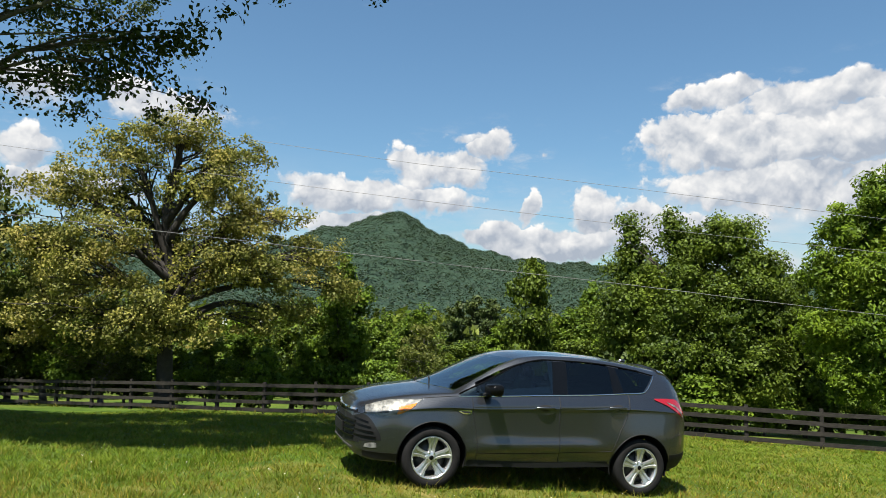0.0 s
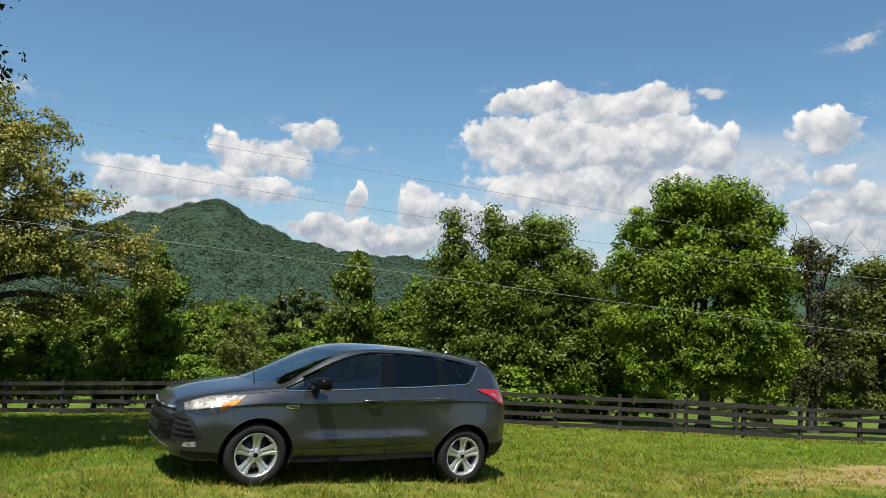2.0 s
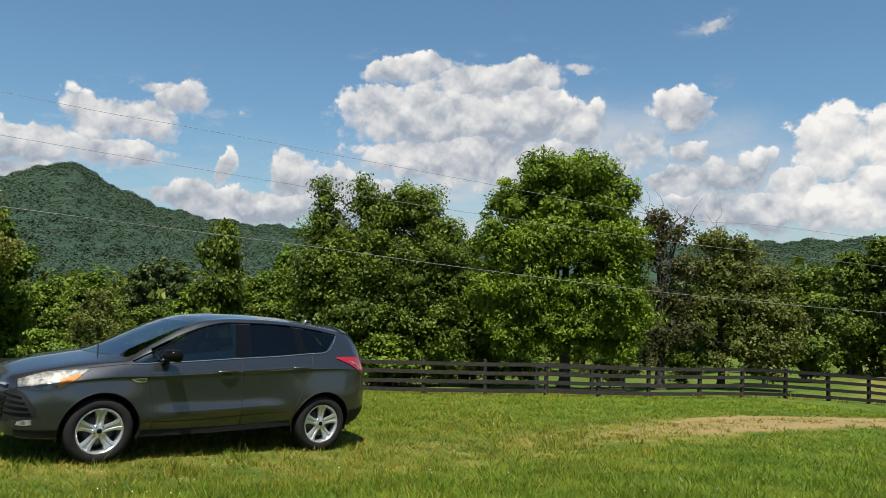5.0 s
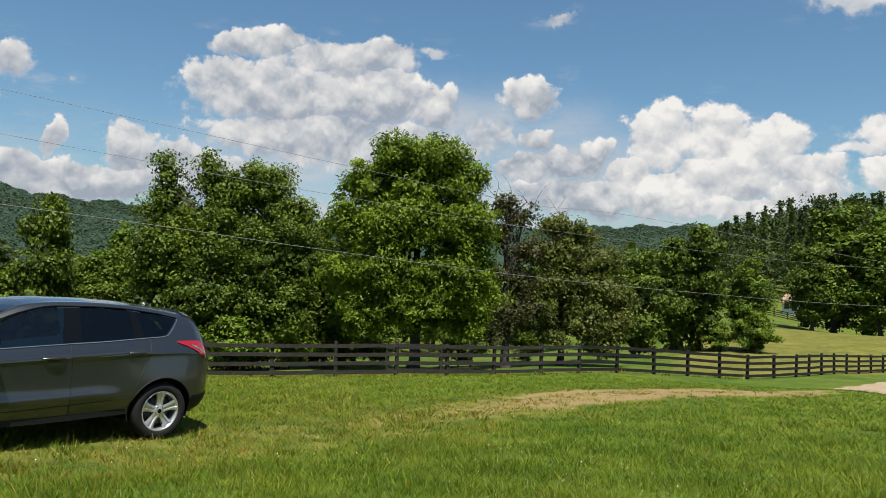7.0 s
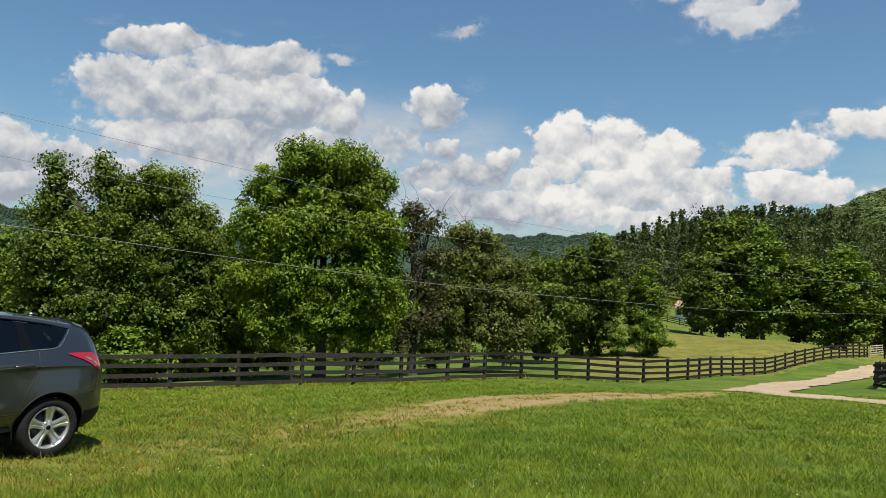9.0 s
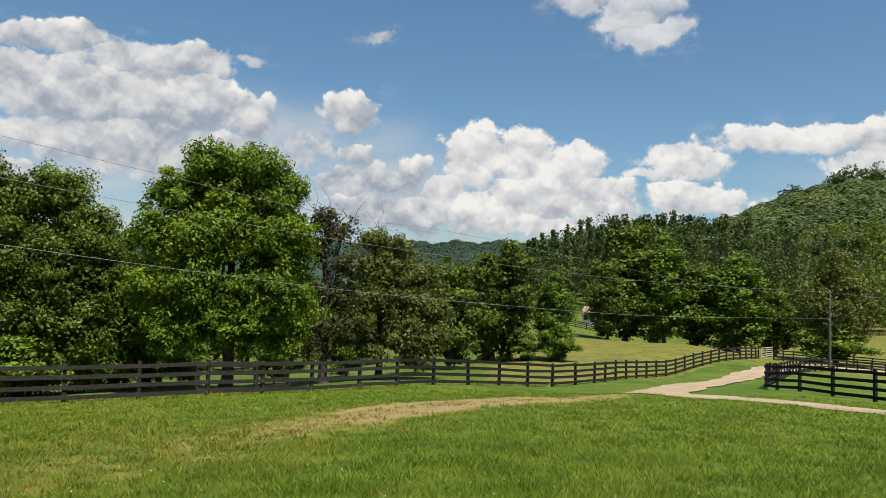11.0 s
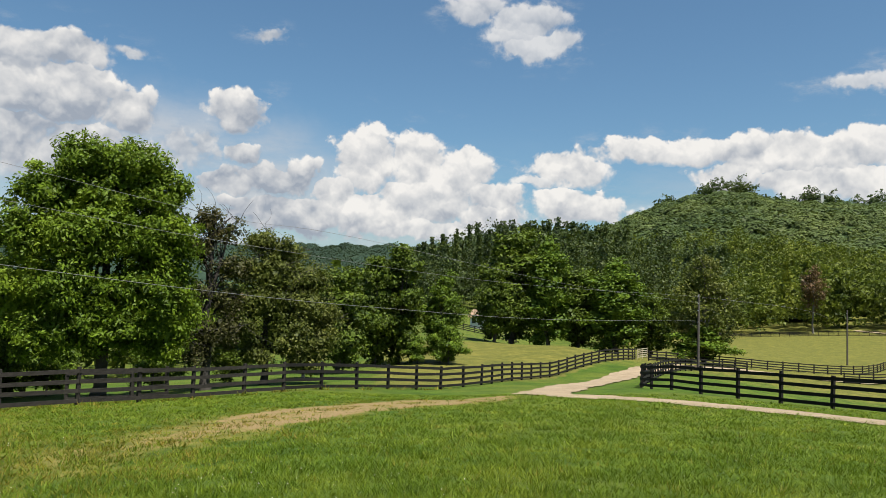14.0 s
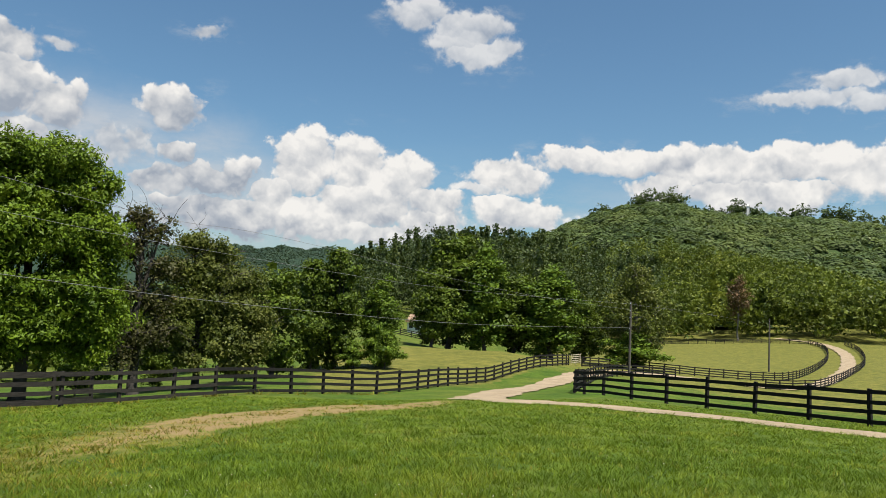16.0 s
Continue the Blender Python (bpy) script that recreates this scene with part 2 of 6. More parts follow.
BARK = material("bark", (0.030, 0.025, 0.020), (0.085, 0.072, 0.058), 3.0, 0.9, bump=0.8, bump_scale=14)
# bark copy with the crowns' shade on trunk and limbs put into its colour
BARK_DARK = material("dark furrowed bark", (0.014, 0.012, 0.010), (0.045, 0.038, 0.031), 3.0, 0.9, bump=0.8, bump_scale=14)
BARK_GREY = material("grey bark", (0.07, 0.062, 0.055), (0.17, 0.155, 0.14), 3.0, 0.9, bump=0.8, bump_scale=14)
LEAF_OAK = leaf_material("oak leaves", (0.120, 0.125, 0.024), (0.390, 0.385, 0.082), (0.40, 0.330, 0.078), 0.28)
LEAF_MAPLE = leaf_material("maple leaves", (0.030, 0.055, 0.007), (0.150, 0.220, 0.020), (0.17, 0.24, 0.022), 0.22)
LEAF_WALNUT = leaf_material("walnut leaves", (0.044, 0.084, 0.005), (0.188, 0.300, 0.017), (0.225, 0.325, 0.020), 0.26)
# maple leaves with the overhead crown's shade put into their colour
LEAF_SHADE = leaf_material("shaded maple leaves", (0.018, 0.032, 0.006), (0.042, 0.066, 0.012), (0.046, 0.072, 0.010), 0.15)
LEAF_DULL = leaf_material("dull leaves", (0.070, 0.094, 0.018), (0.185, 0.210, 0.042), (0.19, 0.20, 0.044))
LEAF_FRESH = leaf_material("fresh leaves", (0.045, 0.090, 0.009), (0.185, 0.290, 0.024), (0.205, 0.310, 0.026), 0.24)
# hill leaves: distance haze put into the colour as a bluer green
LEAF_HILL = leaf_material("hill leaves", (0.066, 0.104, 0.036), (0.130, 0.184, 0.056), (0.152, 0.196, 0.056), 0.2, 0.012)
LEAF_RUST = leaf_material("rust-brown leaves", (0.10, 0.065, 0.030), (0.22, 0.13, 0.065), (0.24, 0.14, 0.07), 0.2)
LEAF_WITHERED = leaf_material("withered olive leaves", (0.040, 0.044, 0.014), (0.105, 0.105, 0.034), (0.13, 0.105, 0.036), 0.2)
# mountain leaves: bluish green, the far haze painted into the leaf colour
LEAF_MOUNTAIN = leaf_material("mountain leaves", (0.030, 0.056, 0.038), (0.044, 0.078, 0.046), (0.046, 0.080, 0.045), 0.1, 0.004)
LEAF_PINE = leaf_material("pine needles", (0.030, 0.054, 0.017), (0.092, 0.134, 0.038), (0.105, 0.134, 0.038), 0.2)
LEAF_FAR = leaf_material("wood leaves", (0.046, 0.070, 0.011), (0.200, 0.250, 0.032), (0.215, 0.255, 0.034), 0.28, 0.03)
FENCE_WOOD = material("dark stained boards", (0.005, 0.0045, 0.004), (0.015, 0.0135, 0.012), 2.0, 0.8, spec=0.2, bump=0.5, bump_scale=30)
FENCE_OLD = material("weathered dark boards", (0.010, 0.0088, 0.0074), (0.034, 0.030, 0.025), 1.5, 0.85, spec=0.2, bump=0.6, bump_scale=30)

# ---- building helpers ----
def mesh_of(name, verts, faces, mat=None, smooth=False):
    """A mesh from arrays of corners and of faces, all triangles or all quads."""
    me = bpy.data.meshes.new(name)
    verts, faces = np.asarray(verts, np.float32), np.asarray(faces, np.int32)
    k = faces.shape[1]
    me.vertices.add(len(verts))
    me.vertices.foreach_set("co", verts.ravel())
    me.loops.add(faces.size)
    me.loops.foreach_set("vertex_index", faces.ravel())
    me.polygons.add(len(faces))
    me.polygons.foreach_set("loop_start", np.arange(0, faces.size, k, dtype=np.int32))
    me.polygons.foreach_set("loop_total", np.full(len(faces), k, np.int32))
    if smooth:
        me.polygons.foreach_set("use_smooth", np.ones(len(faces), bool))
    me.update(calc_edges=True)
    if mat:
        me.materials.append(mat)
    return me


def child(name, me, parent, label=""):
    ob = new(name, me)
    ob.parent = parent
    return tagged(ob, label)


def part(name, bm, mat, parent, label="", smooth=False):
    """Links a bmesh as one mesh object under a thing or a part."""
    me = bpy.data.meshes.new(name)
    bm.normal_update()
    bm.to_mesh(me)
    bm.free()
    if smooth:
        me.polygons.foreach_set("use_smooth", np.ones(len(me.polygons), bool))
    me.materials.append(mat)
    return child(name, me, parent, label)


def box(bm, centre, size, turn=None):
    """Adds a box to a bmesh, turned by a 3 x 3 matrix."""
    m = Matrix.Translation(centre) @ (turn.to_4x4() if turn else Matrix()) @ Matrix.Diagonal((*size, 1))
    return bmesh.ops.create_cube(bm, size=1.0, matrix=m)["verts"]


def polar(bearing, far):
    return np.sin(np.radians(bearing)) * far, np.cos(np.radians(bearing)) * far


def steps(keys, values, at):
    """A smooth curve through values at keys (cubic, with no overshoot to speak of)."""
    keys, values, at = np.asarray(keys, float), np.asarray(values, float), np.asarray(at, float)
    slope = np.diff(values) / np.diff(keys)
    tangent = np.r_[slope[0], np.where(slope[1:] * slope[:-1] > 0, 2 * slope[1:] * slope[:-1] / (slope[1:] + slope[:-1] + 1e-12), 0), slope[-1]]
    i = np.clip(np.searchsorted(keys, at, side="right") - 1, 0, len(keys) - 2)
    h = keys[i + 1] - keys[i]
    s = np.clip((at - keys[i]) / h, 0, 1)
    return ((2 * s**3 - 3 * s**2 + 1) * values[i] + (s**3 - 2 * s**2 + s) * h * tangent[i]
            + (3 * s**2 - 2 * s**3) * values[i + 1] + (s**3 - s**2) * h * tangent[i + 1])


# ---- the lie of the land: heights along bearings from the lawn's brow ----
REACH = [0, 5, 9, 15, 22, 30, 40, 50, 65, 90, 145, 250, 450, 1000, 4800]
LIE = {
    -180: [0, -.05, -.1, -.2, -.3, -.5, -.8, -1.2, -2, -3, -5, -8, -10, -8, 0],
    -60: [0, -.1, -.3, -.7, -1.2, -1.7, -2.5, -3.3, -4.5, -6.5, -9.5, -13, -15, -10, 0],
    -40: [0, -.12, -.36, -.95, -1.7, -2.5, -3.4, -4.4, -6, -8.5, -11, -14, -15, -10, 0],
    -20: [0, -.14, -.42, -1.05, -1.85, -2.65, -4.0, -5.3, -7, -9, -12, -14, -15, -12, 0],
    0: [0, -.15, -.55, -1.15, -1.95, -2.9, -4.2, -5.5, -7.2, -9.5, -12, -14, -15, -12, 0],
    20: [0, -.15, -.6, -1.2, -1.98, -2.85, -4.0, -5.0, -6.5, -9, -12, -14, -15, -12, 0],
    35: [0, -.14, -.55, -1.1, -1.8, -2.65, -3.5, -4.3, -5.5, -6.6, -7.5, -7, -6, -6, 0],
    45: [0, -.14, -.5, -1.05, -1.7, -2.6, -3.7, -4.4, -4.8, -4.9, -4.8, -3.5, 2, 0, 0],
    54: [0, -.13, -.45, -.95, -1.6, -2.4, -3.4, -4.25, -5.3, -4.4, -9.5, -8.5, 2, 0, 0],
    62: [0, -.12, -.42, -.9, -1.5, -2.2, -3.0, -3.85, -4.9, -6.1, -8.0, -9.6, 0, 0, 0],
    75: [0, -.12, -.4, -.85, -1.45, -2.2, -3.2, -4.6, -7.0, -8.2, -8.6, -6.4, 6, 0, 0],
    95: [0, -.1, -.35, -.8, -1.35, -2.0, -3.0, -4.4, -6.5, -7.6, -7.0, -4.0, 8, 0, 0],
    180: [0, -.05, -.1, -.2, -.3, -.5, -.8, -1.2, -2, -3, -5, -8, -10, -8, 0],
}


CAR_SPOT = (-1.375, 9.70, -0.497)     # the ground under the middle of the car


def land(x, y):
    """The height of the ground."""
    x, y = np.asarray(x, float), np.asarray(y, float)
    far, bearing = np.hypot(x, y), np.degrees(np.arctan2(x, y))
    ways = sorted(LIE)
    by_way = np.stack([steps(REACH, LIE[w], far) for w in ways])
    i = np.clip(np.searchsorted(ways, bearing, side="right") - 1, 0, len(ways) - 2)
    s = (bearing - np.take(ways, i)) / (np.take(ways, i + 1) - np.take(ways, i))
    s = s * s * (3 - 2 * s) * 0.5 + s * 0.5
    flat = by_way.reshape(len(ways), -1)
    k = np.arange(flat.shape[1])
    z = flat[i.ravel(), k] * (1 - s.ravel()) + flat[i.ravel() + 1, k] * s.ravel()
    z = z.reshape(x.shape)
    # level standing for the parked car
    ahead, left = (-0.8726, -0.4885), (0.4885, -0.8726)
    u = (x - CAR_SPOT[0]) * ahead[0] + (y - CAR_SPOT[1]) * ahead[1]
    v = (x - CAR_SPOT[0]) * left[0] + (y - CAR_SPOT[1]) * left[1]
    out = np.hypot(np.maximum(np.abs(u) - 2.0, 0), np.maximum(np.abs(v) - 1.1, 0))
    k = np.clip(1 - out / 2.4, 0, 1)
    k = k * k * (3 - 2 * k)
    z = z * (1 - k) + (CAR_SPOT[2] + 0.0736 * u) * k
    return z + (1 - k) * 0.03 * np.sin(x * 0.7 + 1.3 * np.sin(y * 0.31)) * np.sin(y * 0.53) * np.clip(far / 8, 0, 1)


def near_line(x, y, line, width):
    """1 on a line of points, falling to 0 at the given width."""
    best = np.full(np.shape(x), 1e9)
    for (ax, ay), (bx, by) in zip(line[:-1], line[1:]):
        dx, dy = bx - ax, by - ay
        s = np.clip(((x - ax) * dx + (y - ay) * dy) / (dx * dx + dy * dy), 0, 1)
        best = np.minimum(best, np.hypot(x - ax - s * dx, y - ay - s * dy))
    return np.clip(1 - best / width, 0, 1)


def curve_through(points, step=0.5):
    """Even points along a smooth line through the given ones."""
    pts = np.asarray(points, float)
    s = np.r_[0, np.cumsum(np.hypot(*np.diff(pts[:, :2], axis=0).T))]
    at = np.linspace(0, s[-1], max(2, int(s[-1] / step) + 1))
    ext = np.vstack([2 * pts[0] - pts[1], pts, 2 * pts[-1] - pts[-2]])
    i = np.clip(np.searchsorted(s, at, side="right") - 1, 0, len(s) - 2)
    u = ((at - s[i]) / (s[i + 1] - s[i]))[:, None]
    a, b, c, d = ext[i], ext[i + 1], ext[i + 2], ext[i + 3]
    return 0.5 * (2 * b + (c - a) * u + (2 * a - 5 * b + 4 * c - d) * u**2 + (3 * b - a - 3 * c + d) * u**3)


def bearings(*pairs):
    """Plan places from bearings and distances."""
    return [tuple(float(v) for v in polar(*p)) for p in pairs]


# worn wheel tracks across the lawn, from the parked car to the drive
TRACK_A = bearings((-30, 9.5), (-8, 9.0), (6, 10.0), (21.3, 13.4), (26.1, 16.5), (33.7, 20.5), (42, 24.8), (50.6, 32))
TRACK_B = bearings((-38, 8.6), (-6, 7.9), (12, 9.2), (25.5, 12.2), (33.8, 17.0), (42, 21.2), (50, 29.5))
# the drive's middle line, and the lane that leaves it past the fence corner for the valley
DRIVE = bearings((100, 23), (90, 22.8), (80.6, 24), (75, 24.4), (67.4, 26.2), (59.2, 29.4), (55.0, 32.2), (52.6, 34.6))
LANE = bearings((52.2, 33.0), (53.0, 38), (54.5, 46), (56.8, 57), (59.0, 69), (60.8, 81), (62.3, 92), (64.4, 101), (67.5, 106), (70.5, 108), (73, 110), (75.6, 115), (77.5, 136), (78.4, 168), (78.1, 212), (76.6, 245), (74, 262))


def ground_material():
    m = bpy.data.materials.new("lawn and meadow")
    m.use_nodes = True
    n = Nodes(m.node_tree)
    spot = n.add("ShaderNodeTexCoord").outputs["Object"]
    wear = n.add("ShaderNodeAttribute", attribute_name="wear")
    hay = n.add("ShaderNodeAttribute", attribute_name="hay")
    big, mid, small = n.noise(spot, 0.16, 4), n.noise(spot, 1.3, 5, 0.6), n.noise(spot, 22.0, 5, 0.7)
    green = n.mix(n.ramp(mid, 0.3, 0.7), (0.0315, 0.063, 0.0045), (0.0675, 0.1087, 0.009))
    green = n.mix(n.ramp(big, 0.4, 0.68), green, (0.08625, 0.105, 0.0135))
    green = n.mix(n.ramp(small, 0.35, 0.75, 0.0, 0.65), green, (0.021, 0.0405, 0.006))
    dry = n.mix(n.ramp(mid, 0.3, 0.7), (0.08625, 0.084, 0.015), (0.135, 0.1185, 0.027))
    dry = n.mix(n.ramp(small, 0.4, 0.75, 0.0, 0.6), dry, (0.05625, 0.0675, 0.0135))
    soil = n.mix(n.ramp(small, 0.3, 0.7), (0.115, 0.078, 0.036), (0.205, 0.150, 0.078))
    ragged = n.math("MULTIPLY_ADD", n.math("SUBTRACT", small, 0.5), 0.6, n.math("MULTIPLY", n.math("SUBTRACT", mid, 0.5), 0.9))
    worn = n.math("ADD", wear.outputs["Fac"], ragged)
    cut = n.math("ADD", hay.outputs["Fac"], ragged)
    colour = n.mix(n.ramp(cut, 0.3, 0.7), green, dry)
    colour = n.mix(n.ramp(worn, 0.25, 0.55), colour, dry)
    colour = n.mix(n.ramp(worn, 0.48, 0.72), colour, soil)
    s = n.add("ShaderNodeBsdfPrincipled")
    tufts = n.math("MULTIPLY", n.ramp(n.noise(n.vec("MULTIPLY", spot, (0.5, 0.5, 0.5)), 1.0, 6, 0.72), 0.36, 0.64, 0.0, 0.75), n.ramp(worn, 0.4, 0.6, 1.0, 0.0))
    colour = n.mix(tufts, n.vec("MULTIPLY", colour, (1.12, 1.12, 1.05)), n.vec("MULTIPLY", colour, (0.58, 0.70, 0.62)))
    n.put(s.inputs["Base Color"], colour)
    s.inputs["Roughness"].default_value = 0.95
    s.inputs["Specular IOR Level"].default_value = 0.15
    relief = n.add("ShaderNodeBump")
    relief.inputs["Strength"].default_value = 0.7
    relief.inputs["Distance"].default_value = 0.05
    n.put(relief.inputs["Height"], n.noise(spot, 9.0, 6, 0.75))
    n.put(s.inputs["Normal"], relief.outputs[0])
    n.put(n.add("ShaderNodeOutputMaterial").inputs[0], s.outputs[0])
    return m


def build_ground():
    """One sheet from under the camera to the horizon, finer near by and in front."""
    reach = np.r_[0.0, np.geomspace(0.6, 4700, 210)]
    ways = np.r_[np.arange(-180, -62, 4.0), np.arange(-62, 100, 0.5), np.arange(100, 180, 4.0)]
    a, r = np.meshgrid(ways, reach)
    x, y = polar(a, r)
    z = land(x, y)
    rows, cols = x.shape
    i, j = np.meshgrid(np.arange(rows - 1), np.arange(cols), indexing="ij")
    k = (j + 1) % cols
    faces = np.stack([i * cols + j, i * cols + k, (i + 1) * cols + k, (i + 1) * cols + j], -1).reshape(-1, 4)
    me = mesh_of("ground", np.stack([x, y, z], -1).reshape(-1, 3), faces[:, ::-1], ground_material(), True)
    px, py = x.ravel(), y.ravel()
    far, bearing = np.hypot(px, py), np.degrees(np.arctan2(px, py))
    tracks = np.maximum(near_line(px, py, curve_through(TRACK_A), 1.25), near_line(px, py, curve_through(TRACK_B), 1.25))
    grow = np.clip((px - 2) / 8, 0.46, 1.0)
    belt = near_line(px, py, curve_through(bearings((-60, 9), (-35, 8.4), (-5, 8.6), (10, 10), (24, 13.5), (34, 18.5), (46, 26))), 3.4)
    wear = np.maximum(tracks * grow * 0.92, belt * (0.44 + 0.28 * np.clip((px - 1) / 7, 0, 1)))
    verge = np.maximum(near_line(px, py, curve_through(DRIVE), 2.6), near_line(px, py, curve_through(LANE, 2.0), 2.6)) * 0.6
    me.attributes.new("wear", "FLOAT", "POINT").data.foreach_set("value", np.maximum(wear, verge).astype(np.float32))
    hay = np.clip((far - np.interp(bearing, [30, 40, 48, 52, 56, 60], [33, 41, 50, 58, 73, 98])) / 2 + 0.3, 0, 1) * np.clip((bearing - 36) / 8, 0, 1) * np.clip((62 - bearing) / 2, 0, 1) * np.clip((112 - far) / 16, 0.1, 1)
    hay = np.maximum(hay, np.where(bearing > 57, 0.68, 0.42) * np.clip((far - 66) / 30, 0, 1))
    # the paler, drier slope between the car and the fence
    slope = np.clip((24 - bearing) / 10, 0, 1) * np.clip((bearing + 22) / 8, 0, 1) * np.clip((far - 10) / 4, 0, 1) * np.clip((36 - far) / 4, 0, 1)
    hay = np.maximum(hay, 0.52 * slope)
    me.attributes.new("hay", "FLOAT", "POINT").data.foreach_set("value", hay.astype(np.float32))
    tagged(new("ground", me), "sloping mown lawn and hay meadow with worn tracks", "ground", kind="structure")


build_ground()


def roadway(name, line, width, mat, label, step=0.6):
    """A strip of gravel laid on the ground, with ragged edges and two worn ruts."""
    c = curve_through(line, step)
    way = np.gradient(c, axis=0)
    way /= np.linalg.norm(way, axis=1, keepdims=True)
    side = np.stack([way[:, 1], -way[:, 0]], 1)
    n = 9
    u = np.linspace(-1, 1, n)
    s = np.arange(len(c))[:, None]
    ragged = 1 + 0.10 * np.sin(s * 1.7 + u * 3) + 0.08 * np.sin(s * 0.63 + np.sign(u) * 2)
    p = c[:, None] + side[:, None] * (u * width / 2 * np.where(np.abs(u) > 0.9, ragged, 1))[..., None]
    crown = 0.016 - 0.02 * np.abs(u) ** 4 - 0.012 * np.exp(-((np.abs(u) - 0.5) / 0.2) ** 2)
    far = np.hypot(p[..., 0], p[..., 1])
    z = land(p[..., 0], p[..., 1]) + crown + 0.012 + far * 0.0009
    i, j = np.meshgrid(np.arange(len(c) - 1), np.arange(n - 1), indexing="ij")
    f = np.stack([i * n + j, i * n + j + 1, (i + 1) * n + j + 1, (i + 1) * n + j], -1).reshape(-1, 4)
    tagged(new(name, mesh_of(name, np.concatenate([p, z[..., None]], -1).reshape(-1, 3), f[:, ::-1], mat, True)), label, "road", kind="structure")


GRAVEL = material("pale gravel", (0.155, 0.114, 0.066), (0.275, 0.212, 0.134), 0.9, 0.95, bump=0.9, bump_scale=45, fine=0.45)
roadway("drive_road", DRIVE, 2.9, GRAVEL, "pale gravel drive curving across the lawn")
roadway("lane_road", LANE, 2.8, GRAVEL, "pale gravel lane winding down to the valley", 1.0)

# ---- fences ----
def fence_run(points, label, wood, height=1.35, rails=4, category="fence"):
    """A post and board fence along post places; each post and board a part."""
    root = tagged(new("fence"), label, category, group="farm fences")
    x0, y0 = points[0]
    root.location = (x0, y0, float(land(x0, y0)))
    bpy.context.view_layer.update()
    z = [float(v) for v in land([p[0] for p in points], [p[1] for p in points])]
    rng = random.Random(int(abs(x0 * 31 + y0 * 17)))
    bm = bmesh.new()
    vs = box(bm, (0, 0, height / 2 - 0.12), (0.135, 0.135, height + 0.24))
    for v in vs:
        if v.co.z > height / 2:
            v.co.x *= 0.86
            v.co.y *= 0.86
    post_mesh = bpy.data.meshes.new("post")
    bm.to_mesh(post_mesh)
    bm.free()
    post_mesh.materials.append(wood)
    bm = bmesh.new()
    box(bm, (0.5, 0, 0), (1.0, 0.030, 0.145))
    board_mesh = bpy.data.meshes.new("board")
    bm.to_mesh(board_mesh)
    bm.free()
    board_mesh.materials.append(wood)
    for i, (px, py) in enumerate(points):
        ahead = points[min(i + 1, len(points) - 1)]
        back = points[max(i - 1, 0)]
        turn = math.atan2(ahead[1] - back[1], ahead[0] - back[0])
        ob = child("post", post_mesh, root)
        ob.matrix_local = Matrix.Translation((px - x0, py - y0, z[i] - root.location.z)) @ Euler(
            (rng.gauss(0, 0.018), rng.gauss(0, 0.018), turn)).to_matrix().to_4x4() @ Matrix.Diagonal((1, 1, 1 + rng.uniform(-0.02, 0.04), 1))
        if i == len(points) - 1:
            break
        qx, qy = points[i + 1]
        long = math.hypot(qx - px, qy - py)
        nx, ny = -(qy - py) / long, (qx - px) / long
        side = -1 if nx * px + ny * py > 0 else 1
        for k in range(rails):
            h = height - 0.13 - k * (height - 0.32) / (rails - 1)
            a = z[i] + h + rng.gauss(0, 0.012)
            b = z[i + 1] + h + rng.gauss(0, 0.012)
            ob = child("board", board_mesh, root)
            fall = math.atan2(b - a, long)
            out = 0.082 * side
            ob.matrix_local = Matrix.Translation((px - x0 + nx * out, py - y0 + ny * out, a - root.location.z)) @ Euler(
                (0, -fall, math.atan2(qy - py, qx - px))).to_matrix().to_4x4() @ Matrix.Diagonal((math.hypot(long, b - a), 1, 1, 1))
    return root


def along(bearings, far, gap=2.44):
    """Post places at bearings; each post stands one board's length from the one before, farther off."""
    places = [polar(bearings[0], far)]
    for b in bearings[1:]:
        dx, dy = np.sin(np.radians(b)), np.cos(np.radians(b))
        px, py = places[-1]
        along_ = dx * px + dy * py
        cross = px * px + py * py - along_**2
        places.append(polar(b, along_ + math.sqrt(max(gap * gap - cross, 0.05))))
    return [(float(x), float(y)) for x, y in places]


left_run = along([-22.6, -26.4, -29.75, -32.9, -35.6, -38.1, -40.3, -42.4, -44.3, -46, -47.6, -49], 32.0)
right_run = along([18.7, 22.65, 26.3, 29.9, 32.8, 35.6, 38.3, 40.7, 42.9, 44.75, 46.5] + [47.9 + 11.5 * (1 - (1 - k / 20) ** 1.4) for k in range(21)], 29.3)
mid_a, mid_b = left_run[0], right_run[0]
gaps = 9
middle = [(mid_a[0] + (mid_b[0] - mid_a[0]) * k / gaps, mid_a[1] + (mid_b[1] - mid_a[1]) * k / gaps) for k in range(gaps + 1)]
fence_run(left_run[::-1] + middle[1:-1] + right_run[:5], "weathered dark-stained four-board fence below the lawn", FENCE_OLD)
fence_run(right_run[4:], "dark-stained four-board fence along the meadow", FENCE_WOOD)


def spaced(line, gap=2.44):
    """Even places along a smooth line."""
    c = curve_through(line, 0.25)
    s = np.r_[0, np.cumsum(np.hypot(*np.diff(c, axis=0).T))]
    at = np.linspace(0, s[-1], int(round(s[-1] / gap)) + 1)
    return [(float(a), float(b)) for a, b in zip(np.interp(at, s, c[:, 0]), np.interp(at, s, c[:, 1]))]


